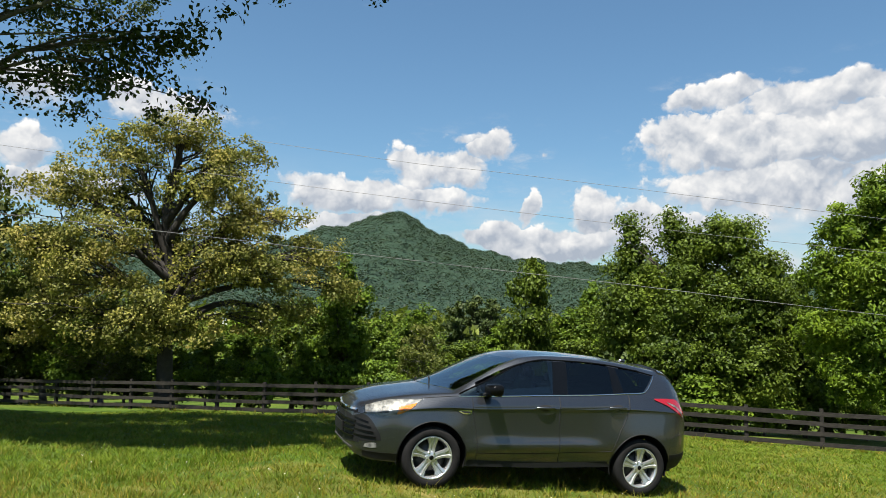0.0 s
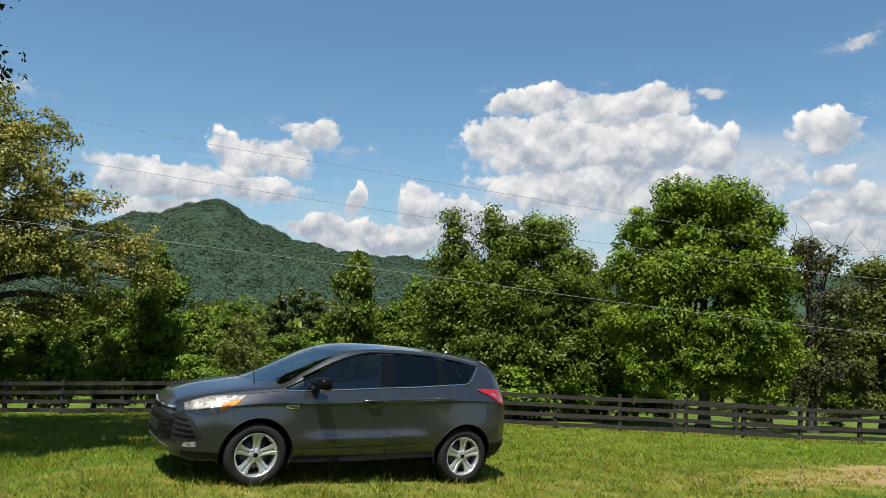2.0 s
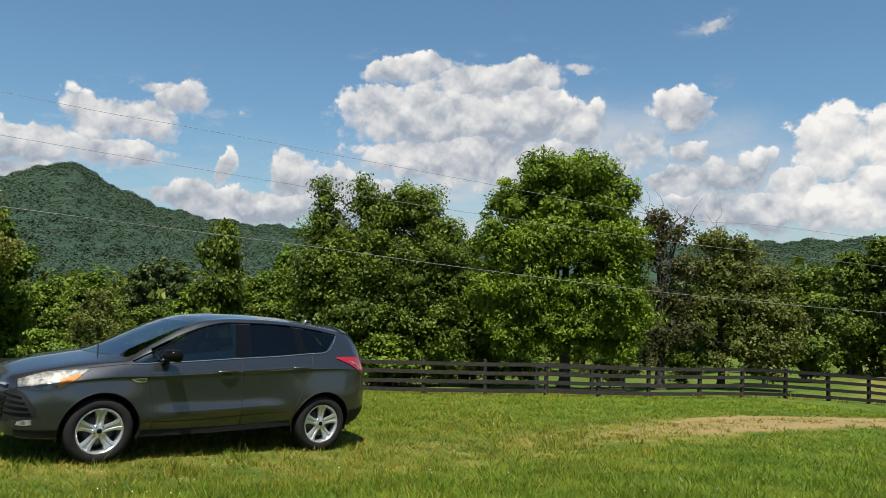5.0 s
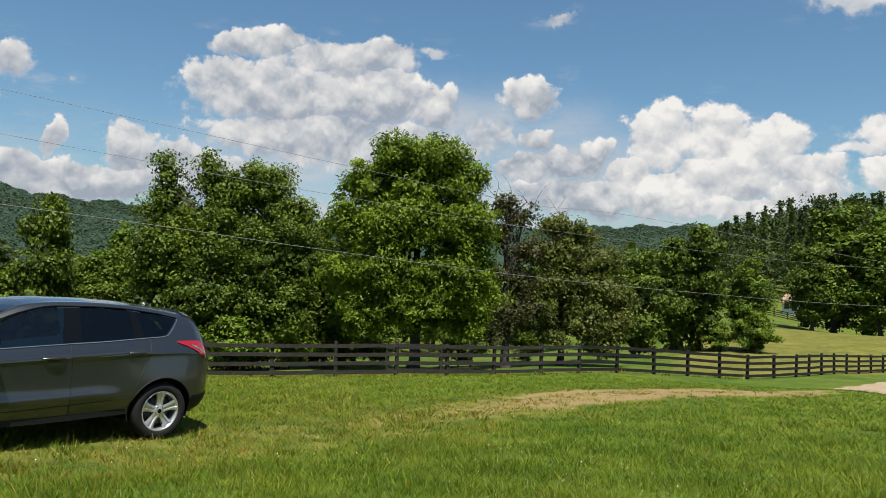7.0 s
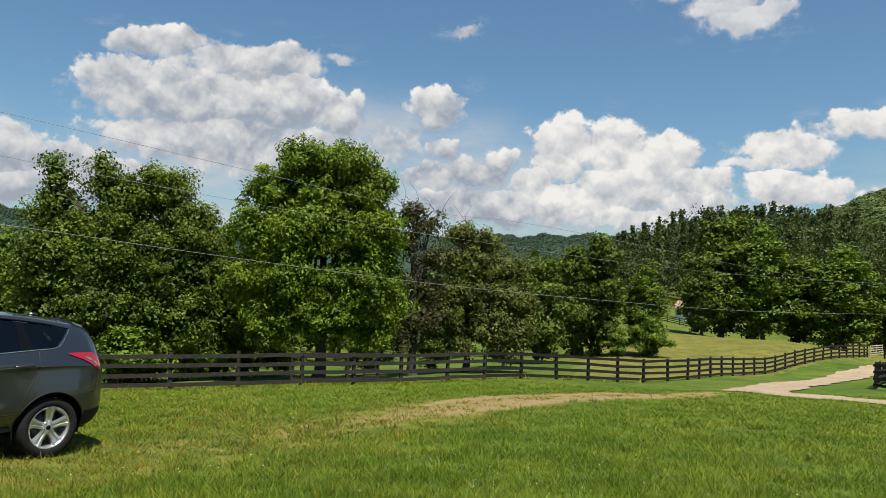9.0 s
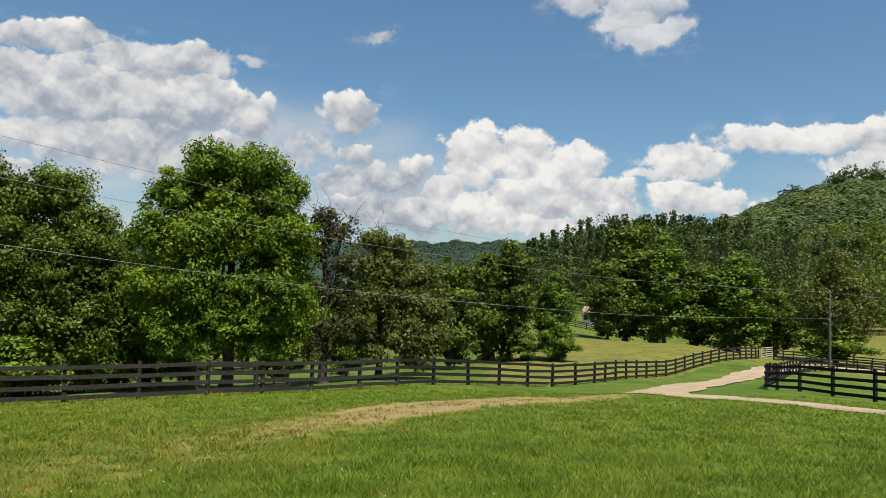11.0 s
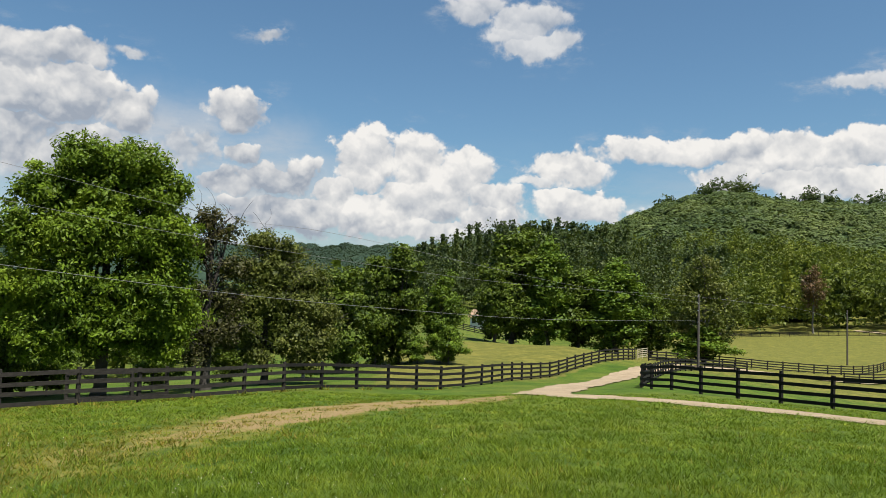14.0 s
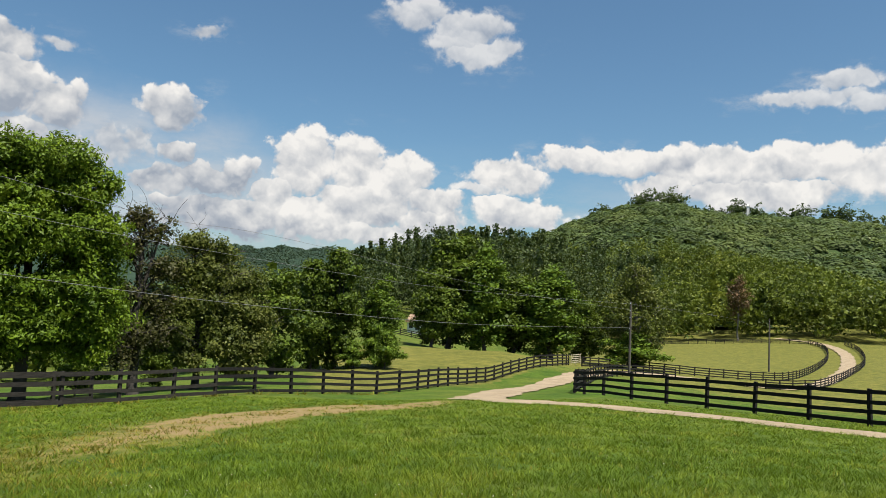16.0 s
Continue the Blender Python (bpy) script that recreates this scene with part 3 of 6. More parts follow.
corner_run = along([79.7, 76.06, 72.6, 69.4, 66.6, 64.1, 62.06, 60.63, 59.9], 30.5)
start = spaced(bearings((79.7, 30.5), (84, 29.4), (88.5, 28.6), (93, 28.2)))
fence_run(start[:0:-1] + corner_run, "black-stained four-board fence at the drive's bend", FENCE_WOOD)
fence_run(spaced([corner_run[-1]] + bearings((60.2, 52), (60.9, 64), (62.0, 78), (63.4, 88), (65.2, 96), (67.2, 101))), "black-stained board fence beside the lane", FENCE_WOOD)
fence_run(spaced(bearings((60.4, 100), (61.9, 105), (64.5, 110), (67, 113), (69.3, 116), (72.4, 121), (74.9, 130), (76.6, 160), (77.2, 194), (76.9, 225), (76.0, 243))), "black board fence round the valley pasture", FENCE_WOOD)
fence_run(spaced(bearings((73.3, 108), (75.2, 112), (76.9, 119), (78.6, 148), (79.4, 182), (79.0, 220), (78.2, 246))), "black board fence along the valley lane", FENCE_WOOD)
fence_run(spaced(bearings((76.0, 243), (72, 240), (68, 238), (64, 236), (60, 234)), 2.6), "dark board fence along the wood's edge", FENCE_WOOD)
fence_run(spaced(bearings((50.5, 150), (48, 146), (45.5, 143)), 2.6), "dark board fence before the farmhouse", FENCE_WOOD)
fence_run(spaced(bearings((24.5, 36), (22.4, 33.6), (20.2, 33.0), (18, 34))), "weathered dark board fence in the shade of the trees", FENCE_OLD)


def farm_gate():
    """A pale wooden field gate between two posts."""
    wood = material("pale gate wood", (0.26, 0.22, 0.14), (0.40, 0.35, 0.24), 3.0, 0.85, bump=0.4)
    gate = tagged(new("field_gate"), "pale weathered wooden gate beside the lane", "gate")
    (ax, ay), (bx, by) = bearings((59.6, 97), (60.3, 100))
    gate.matrix_basis = pose(ax, ay, float(land(ax, ay)) - 0.02, 0, 0, math.degrees(math.atan2(by - ay, bx - ax)))
    long = math.hypot(bx - ax, by - ay)
    for k in range(5):
        bm = bmesh.new()
        box(bm, (long / 2, 0, 0.28 + 0.25 * k), (long, 0.03, 0.09))
        part("bar", bm, wood, gate)
    for x in (0, long * 0.5, long):
        bm = bmesh.new()
        box(bm, (x, 0.03, 0.66), (0.10, 0.06, 1.4))
        part("upright", bm, wood, gate)


farm_gate()

# ---- trees ----
def tube(points, radii, sides=7):
    """Corners and quads of a bent, tapering limb."""
    pts = np.asarray(points, float)
    way = np.gradient(pts, axis=0)
    way /= np.linalg.norm(way, axis=1, keepdims=True) + 1e-9
    ref = np.where(np.abs(way[:, 2:3]) > 0.9, [[1.0, 0, 0]], [[0, 0, 1.0]])
    u = np.cross(way, ref)
    u /= np.linalg.norm(u, axis=1, keepdims=True) + 1e-9
    v = np.cross(way, u)
    a = np.linspace(0, 2 * np.pi, sides, endpoint=False)
    ring = pts[:, None] + np.asarray(radii)[:, None, None] * (np.cos(a)[None, :, None] * u[:, None] + np.sin(a)[None, :, None] * v[:, None])
    n = len(pts)
    i, j = np.meshgrid(np.arange(n - 1), np.arange(sides), indexing="ij")
    k = (j + 1) % sides
    return ring.reshape(-1, 3), np.stack([i * sides + j, i * sides + k, (i + 1) * sides + k, (i + 1) * sides + j], -1).reshape(-1, 4)


def joined(pieces):
    verts, faces, base = [], [], 0
    for v, f in pieces:
        verts.append(v)
        faces.append(f + base)
        base += len(v)
    return np.vstack(verts), np.vstack(faces)


def bough(rng, a, b, r0, r1, sag=0.0, wiggle=0.06, n=8, sides=6):
    """A limb from a to b that bends and thins."""
    a, b = np.asarray(a, float), np.asarray(b, float)
    s = np.linspace(0, 1, n)[:, None]
    long = np.linalg.norm(b - a)
    pts = a + (b - a) * s + np.array([0, 0, 1.0]) * sag * long * np.sin(np.pi * s)
    pts[1:-1] += rng.normal(0, wiggle * long, (n - 2, 3)) * np.array([1, 1, 0.6])
    pts[1:-1] = (pts[:-2] + 2 * pts[1:-1] + pts[2:]) / 4
    return tube(pts, r0 + (r1 - r0) * s[:, 0] ** 0.8, sides), pts


def leaves(rng, places, outs, size, long=1.6, droop=0.0):
    """A folded leaf spray at each place, turned roughly outwards."""
    n = len(places)
    up = outs + rng.normal(0, 0.75, (n, 3)) + np.array([0, 0, 0.35])
    up /= np.linalg.norm(up, axis=1, keepdims=True) + 1e-9
    side = np.cross(up, rng.normal(0, 1, (n, 3)))
    side /= np.linalg.norm(side, axis=1, keepdims=True) + 1e-9
    tip = np.cross(side, up)
    s = (size * rng.uniform(0.6, 1.35, n))[:, None]
    base = places
    a = base - tip * s * long * 0.5
    c = base + tip * s * long * 0.5 - np.array([0, 0, 1.0]) * s * droop
    lift = up * s * 0.18
    verts = np.stack([a, base + side * s * 0.5 + lift, c, base - side * s * 0.5 + lift], 1).reshape(-1, 3)
    return verts, np.arange(4 * n).reshape(n, 4)


def crown_points(rng, lobes, clumps, per, clump_r, fill=0.5):
    """Leaf places in clumps spread over the outer part of egg-shaped lobes; the clumps' middles too."""
    lobes = np.asarray(lobes, float)
    weight = (lobes[:, 3] * lobes[:, 4] * lobes[:, 5]) ** 0.7
    pick = rng.choice(len(lobes), clumps, p=weight / weight.sum())
    d = rng.normal(0, 1, (clumps, 3))
    d /= np.linalg.norm(d, axis=1, keepdims=True)
    rad = 1 - fill * rng.random(clumps) ** 1.6
    rad *= 1 + 0.10 * rng.normal(0, 1, clumps)
    mid = lobes[pick, :3] + d * rad[:, None] * lobes[pick, 3:6]
    size = clump_r * rng.uniform(0.55, 1.35, clumps)
    e = rng.normal(0, 1, (clumps, per, 3))
    e /= np.linalg.norm(e, axis=2, keepdims=True)
    r = rng.random((clumps, per, 1)) ** 0.45
    spread = np.array([1.0, 1.0, 0.72])
    places = mid[:, None] + e * r * size[:, None, None] * spread
    outs = 0.6 * e + 0.6 * d[:, None]
    return places.reshape(-1, 3), outs.reshape(-1, 3), mid, pick


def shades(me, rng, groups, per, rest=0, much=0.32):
    """A shade of its own for each spray or tuft, as old and young growth differ; the rest is darkened for the shade
    inside a crown.
    """
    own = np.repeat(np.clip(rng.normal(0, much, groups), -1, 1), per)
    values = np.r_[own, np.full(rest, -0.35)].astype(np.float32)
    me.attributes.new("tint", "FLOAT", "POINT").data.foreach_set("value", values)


def tree(name, label, lobes, trunk_r, fork, bark, leaf, seed, clumps, per, clump_r, size, lean=(0, 0), twigs=40, fill=0.5,
         bare=0, droop=0.0, group="", long=1.6, trunk_top=None, core=3, stout=1.0):
    """A tree with its foot at the origin: a tapered trunk that forks at a height, boughs into each lobe, and a crown of leaf clumps."""
    rng = np.random.default_rng(seed)
    root = tagged(new(name), label, "tree", group)
    lobes = np.asarray(lobes, float)
    top = trunk_top or (lobes[:, 2].max())
    foot, head = np.array([0, 0, -0.4]), np.array([lean[0], lean[1], top])
    (tv, tf), spine = bough(rng, foot, head, trunk_r, trunk_r * 0.22, 0, 0.018, 14, 10)
    flare = 1 + 0.5 * np.clip(1 - (tv[:, 2] + 0.4) / 1.2, 0, 1) ** 2
    tv[:, :2] *= flare[:, None]
    child("trunk", mesh_of("trunk", tv, tf, bark, True), root)
    places, outs, mid, pick = crown_points(rng, lobes, clumps, per, clump_r, fill)
    pieces = []
    for k, lobe in enumerate(lobes):
        z = np.clip(fork + (lobe[2] - lobe[5] * 0.6 - fork) * rng.uniform(0.3, 0.75), fork, top * 0.95)
        start = np.array([np.interp(z, spine[:, 2], spine[:, c]) for c in range(3)])
        limb, pts = bough(rng, start, lobe[:3], trunk_r * rng.uniform(0.3, 0.45) * stout, trunk_r * 0.1 * stout, 0.08, 0.05, 8, 6)
        pieces.append(limb)
        own = mid[pick == k]
        for m in own[: max(2, int(twigs * len(own) / max(1, len(mid)) ))]:
            s = pts[rng.integers(3, 8)]
            pieces.append(bough(rng, s, m, trunk_r * 0.12, trunk_r * 0.03, 0.03, 0.05, 5, 4)[0])
    for _ in range(bare):
        lobe = lobes[rng.integers(len(lobes))]
        d = rng.normal(0, 1, 3)
        d[2] = abs(d[2]) * 0.8
        d /= np.linalg.norm(d)
        end = lobe[:3] + d * lobe[3:6] * rng.uniform(1.0, 1.3)
        start = np.array([np.interp(lobe[2] * 0.9, spine[:, 2], spine[:, c]) for c in range(3)])
        piece, pts = bough(rng, start, end, trunk_r * 0.16, trunk_r * 0.035, 0.05, 0.07, 8, 5)
        pieces.append(piece)
        for _ in range(4):
            s = pts[rng.integers(3, 8)]
            pieces.append(bough(rng, s, s + rng.normal(0, 0.7, 3), trunk_r * 0.06, trunk_r * 0.02, 0.0, 0.1, 5, 4)[0])
    v, f = joined(pieces)
    child("branchwork", mesh_of("branchwork", v, f, bark, True), root)["kind"] = "stuff"
    v, f = leaves(rng, places, outs, size, long, droop)
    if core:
        # broad inner sprays that keep the heart of the crown dark, their colour darkened for its shade
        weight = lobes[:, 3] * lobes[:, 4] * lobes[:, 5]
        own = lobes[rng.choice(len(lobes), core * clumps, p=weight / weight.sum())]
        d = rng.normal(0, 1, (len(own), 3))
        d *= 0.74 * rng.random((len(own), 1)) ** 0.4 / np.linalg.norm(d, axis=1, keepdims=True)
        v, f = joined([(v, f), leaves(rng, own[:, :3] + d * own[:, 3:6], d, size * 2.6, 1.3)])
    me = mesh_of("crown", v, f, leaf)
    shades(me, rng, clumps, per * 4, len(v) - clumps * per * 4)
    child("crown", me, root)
    return root


def stand(ob, bearing, far, turn=0.0, grow=1.0, sink=0.0):
    x, y = polar(bearing, far)
    ob.matrix_basis = pose(float(x), float(y), float(land(x, y)) - sink, 0, 0, turn) @ Matrix.Diagonal((grow, grow, grow, 1))
    return ob


def random_lobes(seed, tall, wide, low=0.2, count=9):
    """Lobes for an ordinary broad tree: wider at mid height, rounded on top."""
    rng = np.random.default_rng(seed)
    out = []
    for k in range(count):
        s = (k + 0.5) / count
        z = tall * (low + (0.92 - low) * s)
        w = wide * np.sin(np.pi * np.clip(0.18 + 0.72 * s, 0, 1)) ** 0.8
        a = k * 2.4 + rng.uniform(-0.5, 0.5)
        r = w * rng.uniform(0.32, 0.55)
        out.append((np.cos(a) * r, np.sin(a) * r, z, w * rng.uniform(0.45, 0.62), w * rng.uniform(0.45, 0.62), tall * rng.uniform(0.09, 0.15)))
    out.append((0, 0, tall * 0.88, wide * 0.35, wide * 0.35, tall * 0.11))
    return out


def tall_for(bearing, far, lift):
    """The height of a tree at a place whose top stands at an angle above the level eye."""
    x, y = polar(bearing, far)
    return 1.6 + far * math.tan(radians(lift)) - float(land(x, y))


# the great old oak beyond the fence, with thin olive foliage
H = tall_for(-33.6, 42, 14.1)
oak_lobes = [(0.2, 0, .92, 2.3, 2.2, 1.3), (-2.6, -.5, .84, 2.2, 2.0, 1.3), (2.8, .3, .86, 2.3, 2.0, 1.3), (-5.2, 0, .70, 2.2, 2.2, 1.4),
             (-2.5, 1, .70, 2.4, 2.4, 1.5), (1.6, -1, .74, 2.5, 2.4, 1.5), (4.6, .5, .66, 2.4, 2.0, 1.4), (-6.4, -.8, .52, 2.0, 2.0, 1.2),
             (-3.8, -2, .42, 2.4, 2.0, 1.6), (-1.0, -2.2, .34, 2.2, 1.8, 1.5), (5.2, -.5, .46, 2.5, 2.2, 1.4), (7.8, .3, .52, 2.0, 1.8, 1.2),
             (9.2, .6, .42, 1.4, 1.5, 1.2), (3.4, -1.5, .50, 2.2, 2.0, 1.3), (0, 1.8, .58, 2.6, 2.2, 1.6), (6.3, .2, .34, 1.6, 1.5, 1.0), (-5.6, -1.5, .30, 2.0, 1.8, 1.5),
             (-3.0, -1.8, .56, 2.2, 2.0, 1.4), (1.2, -1.8, .46, 2.2, 2.0, 1.4), (3.0, -1.2, .62, 2.0, 1.8, 1.3), (-2.2, -2.4, .26, 2.2, 1.8, 1.3), (.8, -2.2, .26, 2.0, 1.7, 1.1), (4.6, -1, .30, 1.8, 1.6, 1.0)]
oak = tree("oak_tree", "large old oak with thin olive-yellow leaves beyond the fence", [(a, b, c * H, d, e, f) for a, b, c, d, e, f in oak_lobes], 0.52, 0.26 * H,
           BARK_DARK, LEAF_OAK, 11, 1000, 80, 0.66, 0.105, twigs=300, fill=0.8, bare=16, core=0, stout=1.6)
stand(oak, -33.4, 42, 33.6)

# the crowded maple group
H = tall_for(4.5, 44, 8.2)
maple_lobes = [(-3.9, 0, .86, .7, .8, 1.5), (-3.6, .3, .70, 1.5, 1.6, 1.8), (-1.6, 0, .90, .9, 1.0, 1.1), (-.6, .2, .80, 1.6, 1.6, 1.6), (1.5, 0, .84, 1.7, 1.7, 1.6),
               (2.9, -.3, .68, 1.9, 1.9, 1.8), (-4.0, -.5, .50, 2.0, 2.0, 2.2), (-1.0, -.9, .58, 2.3, 2.0, 2.4), (2.2, -1, .50, 2.4, 2.0, 2.4), (4.4, 0, .46, 2.0, 1.9, 2.0),
               (-4.2, -.8, .28, 2.0, 2.0, 2.2), (-1.2, -1.4, .32, 2.3, 2.0, 2.4), (2.0, -1.3, .28, 2.4, 2.0, 2.2), (4.9, -.5, .26, 1.8, 1.8, 2.0), (0.4, 0, .12, 4.6, 2.0, 1.5)]
maple = tree("maple_tree", "dense dark green maple with several pointed tops behind the fence", [(a, b, c * H, d, e, f) for a, b, c, d, e, f in maple_lobes], 0.34, 2.2,
             BARK, LEAF_MAPLE, 12, 1150, 74, 0.62, 0.110, twigs=60, fill=0.34, core=10)
stand(maple, 6.3, 44, -6)

# the tall bright walnut
H = tall_for(19.9, 39, 10.9)
walnut_lobes = [(-1.0, 0, .90, 1.6, 1.6, 1.0), (1.3, 0, .91, 1.7, 1.6, .95), (-2.5, .2, .78, 1.6, 1.8, 1.3), (0.2, .3, .78, 2.2, 2.0, 1.5), (2.6, 0, .80, 1.3, 1.5, 1.2),
                (-3.4, 0, .60, 1.5, 1.7, 1.4), (-1.0, -.9, .62, 2.2, 1.8, 1.6), (2.0, -.6, .62, 2.2, 1.9, 1.6), (3.1, .3, .58, 1.3, 1.5, 1.5), (-3.6, -.3, .40, 1.4, 1.6, 1.4),
                (-1.4, -1.3, .42, 1.9, 1.6, 1.5), (1.8, -1.2, .40, 2.1, 1.7, 1.6), (3.5, 0, .38, 1.2, 1.4, 1.5), (-2.4, -1, .24, 1.5, 1.4, 1.1), (0.8, -1.2, .27, 2.0, 1.6, 1.2),
                (3.0, -.6, .24, 1.5, 1.4, 1.2), (4.0, .4, .30, 0.9, 1.0, 1.0)]
walnut = tree("walnut_tree", "tall bright green walnut tree with feathery tufted leaves", [(a, b, c * H, d, e, f) for a, b, c, d, e, f in walnut_lobes], 0.36, 2.6,
              BARK_DARK, LEAF_WALNUT, 13, 850, 92, 0.66, 0.098, twigs=160, fill=0.36, droop=0.25, long=2.3, core=9)
stand(walnut, 19.8, 39, -19.8, 0.965)

# ---- the parked car ----
PAINT = material("dark grey metallic paint", (0.052, 0.054, 0.060), (0.070, 0.073, 0.080), 300.0, 0.30, 0.85, coat=1.0)
CLADDING = material("black plastic trim", (0.004, 0.004, 0.004), (0.009, 0.009, 0.009), 30.0, 0.6, spec=0.25, bump=0.1, bump_scale=300)
GLOSS_BLACK = material("gloss black trim", (0.002, 0.002, 0.002), (0.004, 0.004, 0.004), 10.0, 0.22, spec=0.12)
PIANO_BLACK = material("polished black trim", (0.002, 0.002, 0.002), (0.003, 0.003, 0.003), 10.0, 0.04, spec=0.3)
RUBBER = material("tyre rubber", (0.005, 0.005, 0.005), (0.011, 0.0105, 0.010), 12.0, 0.85, spec=0.2, bump=0.3, bump_scale=120)
ALLOY = material("machined alloy", (0.50, 0.50, 0.50), (0.62, 0.62, 0.61), 20.0, 0.30, 0.85)
CHROME = material("bright trim", (0.70, 0.70, 0.70), (0.80, 0.80, 0.80), 20.0, 0.12, 1.0)
DARK_METAL = material("brake iron", (0.05, 0.05, 0.05), (0.10, 0.095, 0.09), 20.0, 0.5, 0.6)
DASH = material("grey dashboard vinyl", (0.085, 0.090, 0.090), (0.13, 0.135, 0.135), 30.0, 0.8)
CABIN = material("dark cabin cloth", (0.020, 0.020, 0.022), (0.040, 0.040, 0.042), 30.0, 0.9)
RED_LENS = material("red lamp lens", (0.20, 0.004, 0.008), (0.28, 0.006, 0.010), 40.0, 0.10, coat=1.0)
AMBER_LENS = material("amber lamp lens", (0.55, 0.15, 0.015), (0.68, 0.20, 0.02), 40.0, 0.12, coat=1.0)
REFLECTOR = material("lamp reflector", (0.03, 0.03, 0.03), (0.24, 0.235, 0.22), 16.0, 0.5, 0.2, fine=0.2)
SEAM = material("rubber seam", (0.004, 0.004, 0.004), (0.008, 0.008, 0.008), 20.0, 0.7)


def glass_material(name, tint, rough=0.0, bend=1.5):
    m = bpy.data.materials.new(name)
    m.use_nodes = True
    n = Nodes(m.node_tree)
    see = n.add("ShaderNodeBsdfTransparent")
    see.inputs[0].default_value = (*tint, 1)
    gloss = n.add("ShaderNodeBsdfGlossy")
    gloss.inputs[0].default_value = (1, 1, 1, 1)
    gloss.inputs["Roughness"].default_value = rough
    rim = n.add("ShaderNodeFresnel")
    rim.inputs[0].default_value = bend
    both = n.add("ShaderNodeMixShader")
    n.put(both.inputs[0], rim.outputs[0])
    n.put(both.inputs[1], see.outputs[0])
    n.put(both.inputs[2], gloss.outputs[0])
    n.put(n.add("ShaderNodeOutputMaterial").inputs[0], both.outputs[0])
    return m


GLASS = glass_material("clear car glass", (0.50, 0.60, 0.60), 0.0, 1.6)
WINDSHIELD = glass_material("windshield glass", (0.42, 0.54, 0.56), 0.0, 6.0)
TINTED = glass_material("dark tinted glass", (0.10, 0.11, 0.12))
LENS = glass_material("clear lamp lens", (0.92, 0.93, 0.92))

# the half section at stations along the car, nose to tail: seven heights up the flank and over the top
CAR_X = [2.28, 2.22, 2.12, 1.98, 1.80, 1.55, 1.30, 1.12, .85, .50, .20, -.15, -.55, -.95, -1.30, -1.60, -1.80, -1.95, -2.08, -2.16, -2.20]
CAR_W = [
    [.30, .55, .70, .77, .82, .85, .85, .85, .84, .84, .84, .84, .84, .84, .84, .83, .80, .74, .62, .45, .30],
    [.34, .60, .745, .815, .865, .905, .915, .905, .885, .88, .88, .88, .88, .895, .915, .905, .87, .81, .69, .50, .33],
    [.34, .61, .755, .83, .88, .92, .925, .915, .905, .905, .905, .905, .905, .915, .93, .92, .885, .825, .70, .50, .34],
    [.32, .57, .72, .81, .87, .90, .91, .905, .905, .91, .91, .91, .91, .91, .905, .885, .85, .79, .67, .48, .32],
    [.26, .47, .62, .70, .76, .81, .83, .84, .85, .855, .855, .85, .845, .83, .80, .76, .73, .68, .58, .42, .28],
    [.20, .36, .50, .58, .64, .70, .74, .75, .735, .69, .655, .64, .635, .63, .62, .60, .59, .57, .50, .36, .24],
    [.12, .20, .28, .33, .36, .40, .42, .45, .50, .50, .48, .46, .45, .45, .45, .45, .45, .43, .38, .28, .18],
]
CAR_Z = [
    [.40, .33, .29, .27, .27, .27, .27, .27, .27, .28, .29, .30, .32, .34, .33, .32, .33, .36, .42, .50, .56],
    [.48, .42, .40, .40, .40, .42, .43, .42, .42, .43, .45, .47, .49, .52, .52, .50, .48, .48, .52, .58, .62],
    [.60, .58, .60, .62, .64, .66, .68, .66, .62, .60, .60, .61, .63, .66, .70, .70, .70, .70, .72, .75, .78],
    [.68, .74, .79, .82, .85, .89, .92, .93, .935, .955, .975, 1.0, 1.02, 1.045, 1.06, 1.06, 1.05, 1.03, 1.0, .96, .92],
    [.72, .82, .88, .92, .965, 1.0, 1.03, 1.05, 1.07, 1.10, 1.125, 1.15, 1.18, 1.22, 1.25, 1.27, 1.26, 1.22, 1.14, 1.04, .98],
    [.735, .85, .91, .955, 1.0, 1.045, 1.075, 1.10, 1.225, 1.40, 1.505, 1.55, 1.565, 1.555, 1.53, 1.485, 1.44, 1.36, 1.20, 1.09, 1.02],
    [.74, .865, .93, .98, 1.025, 1.075, 1.125, 1.18, 1.31, 1.48, 1.575, 1.61, 1.62, 1.61, 1.585, 1.55, 1.52, 1.42, 1.235, 1.11, 1.04],
    [.745, .875, .945, 1.0, 1.045, 1.095, 1.15, 1.225, 1.36, 1.52, 1.612, 1.645, 1.652, 1.645, 1.62, 1.585, 1.555, 1.45, 1.255, 1.12, 1.05],
]
HUB_X, HUB_Z, ARCH = 1.345, 0.345, 0.405


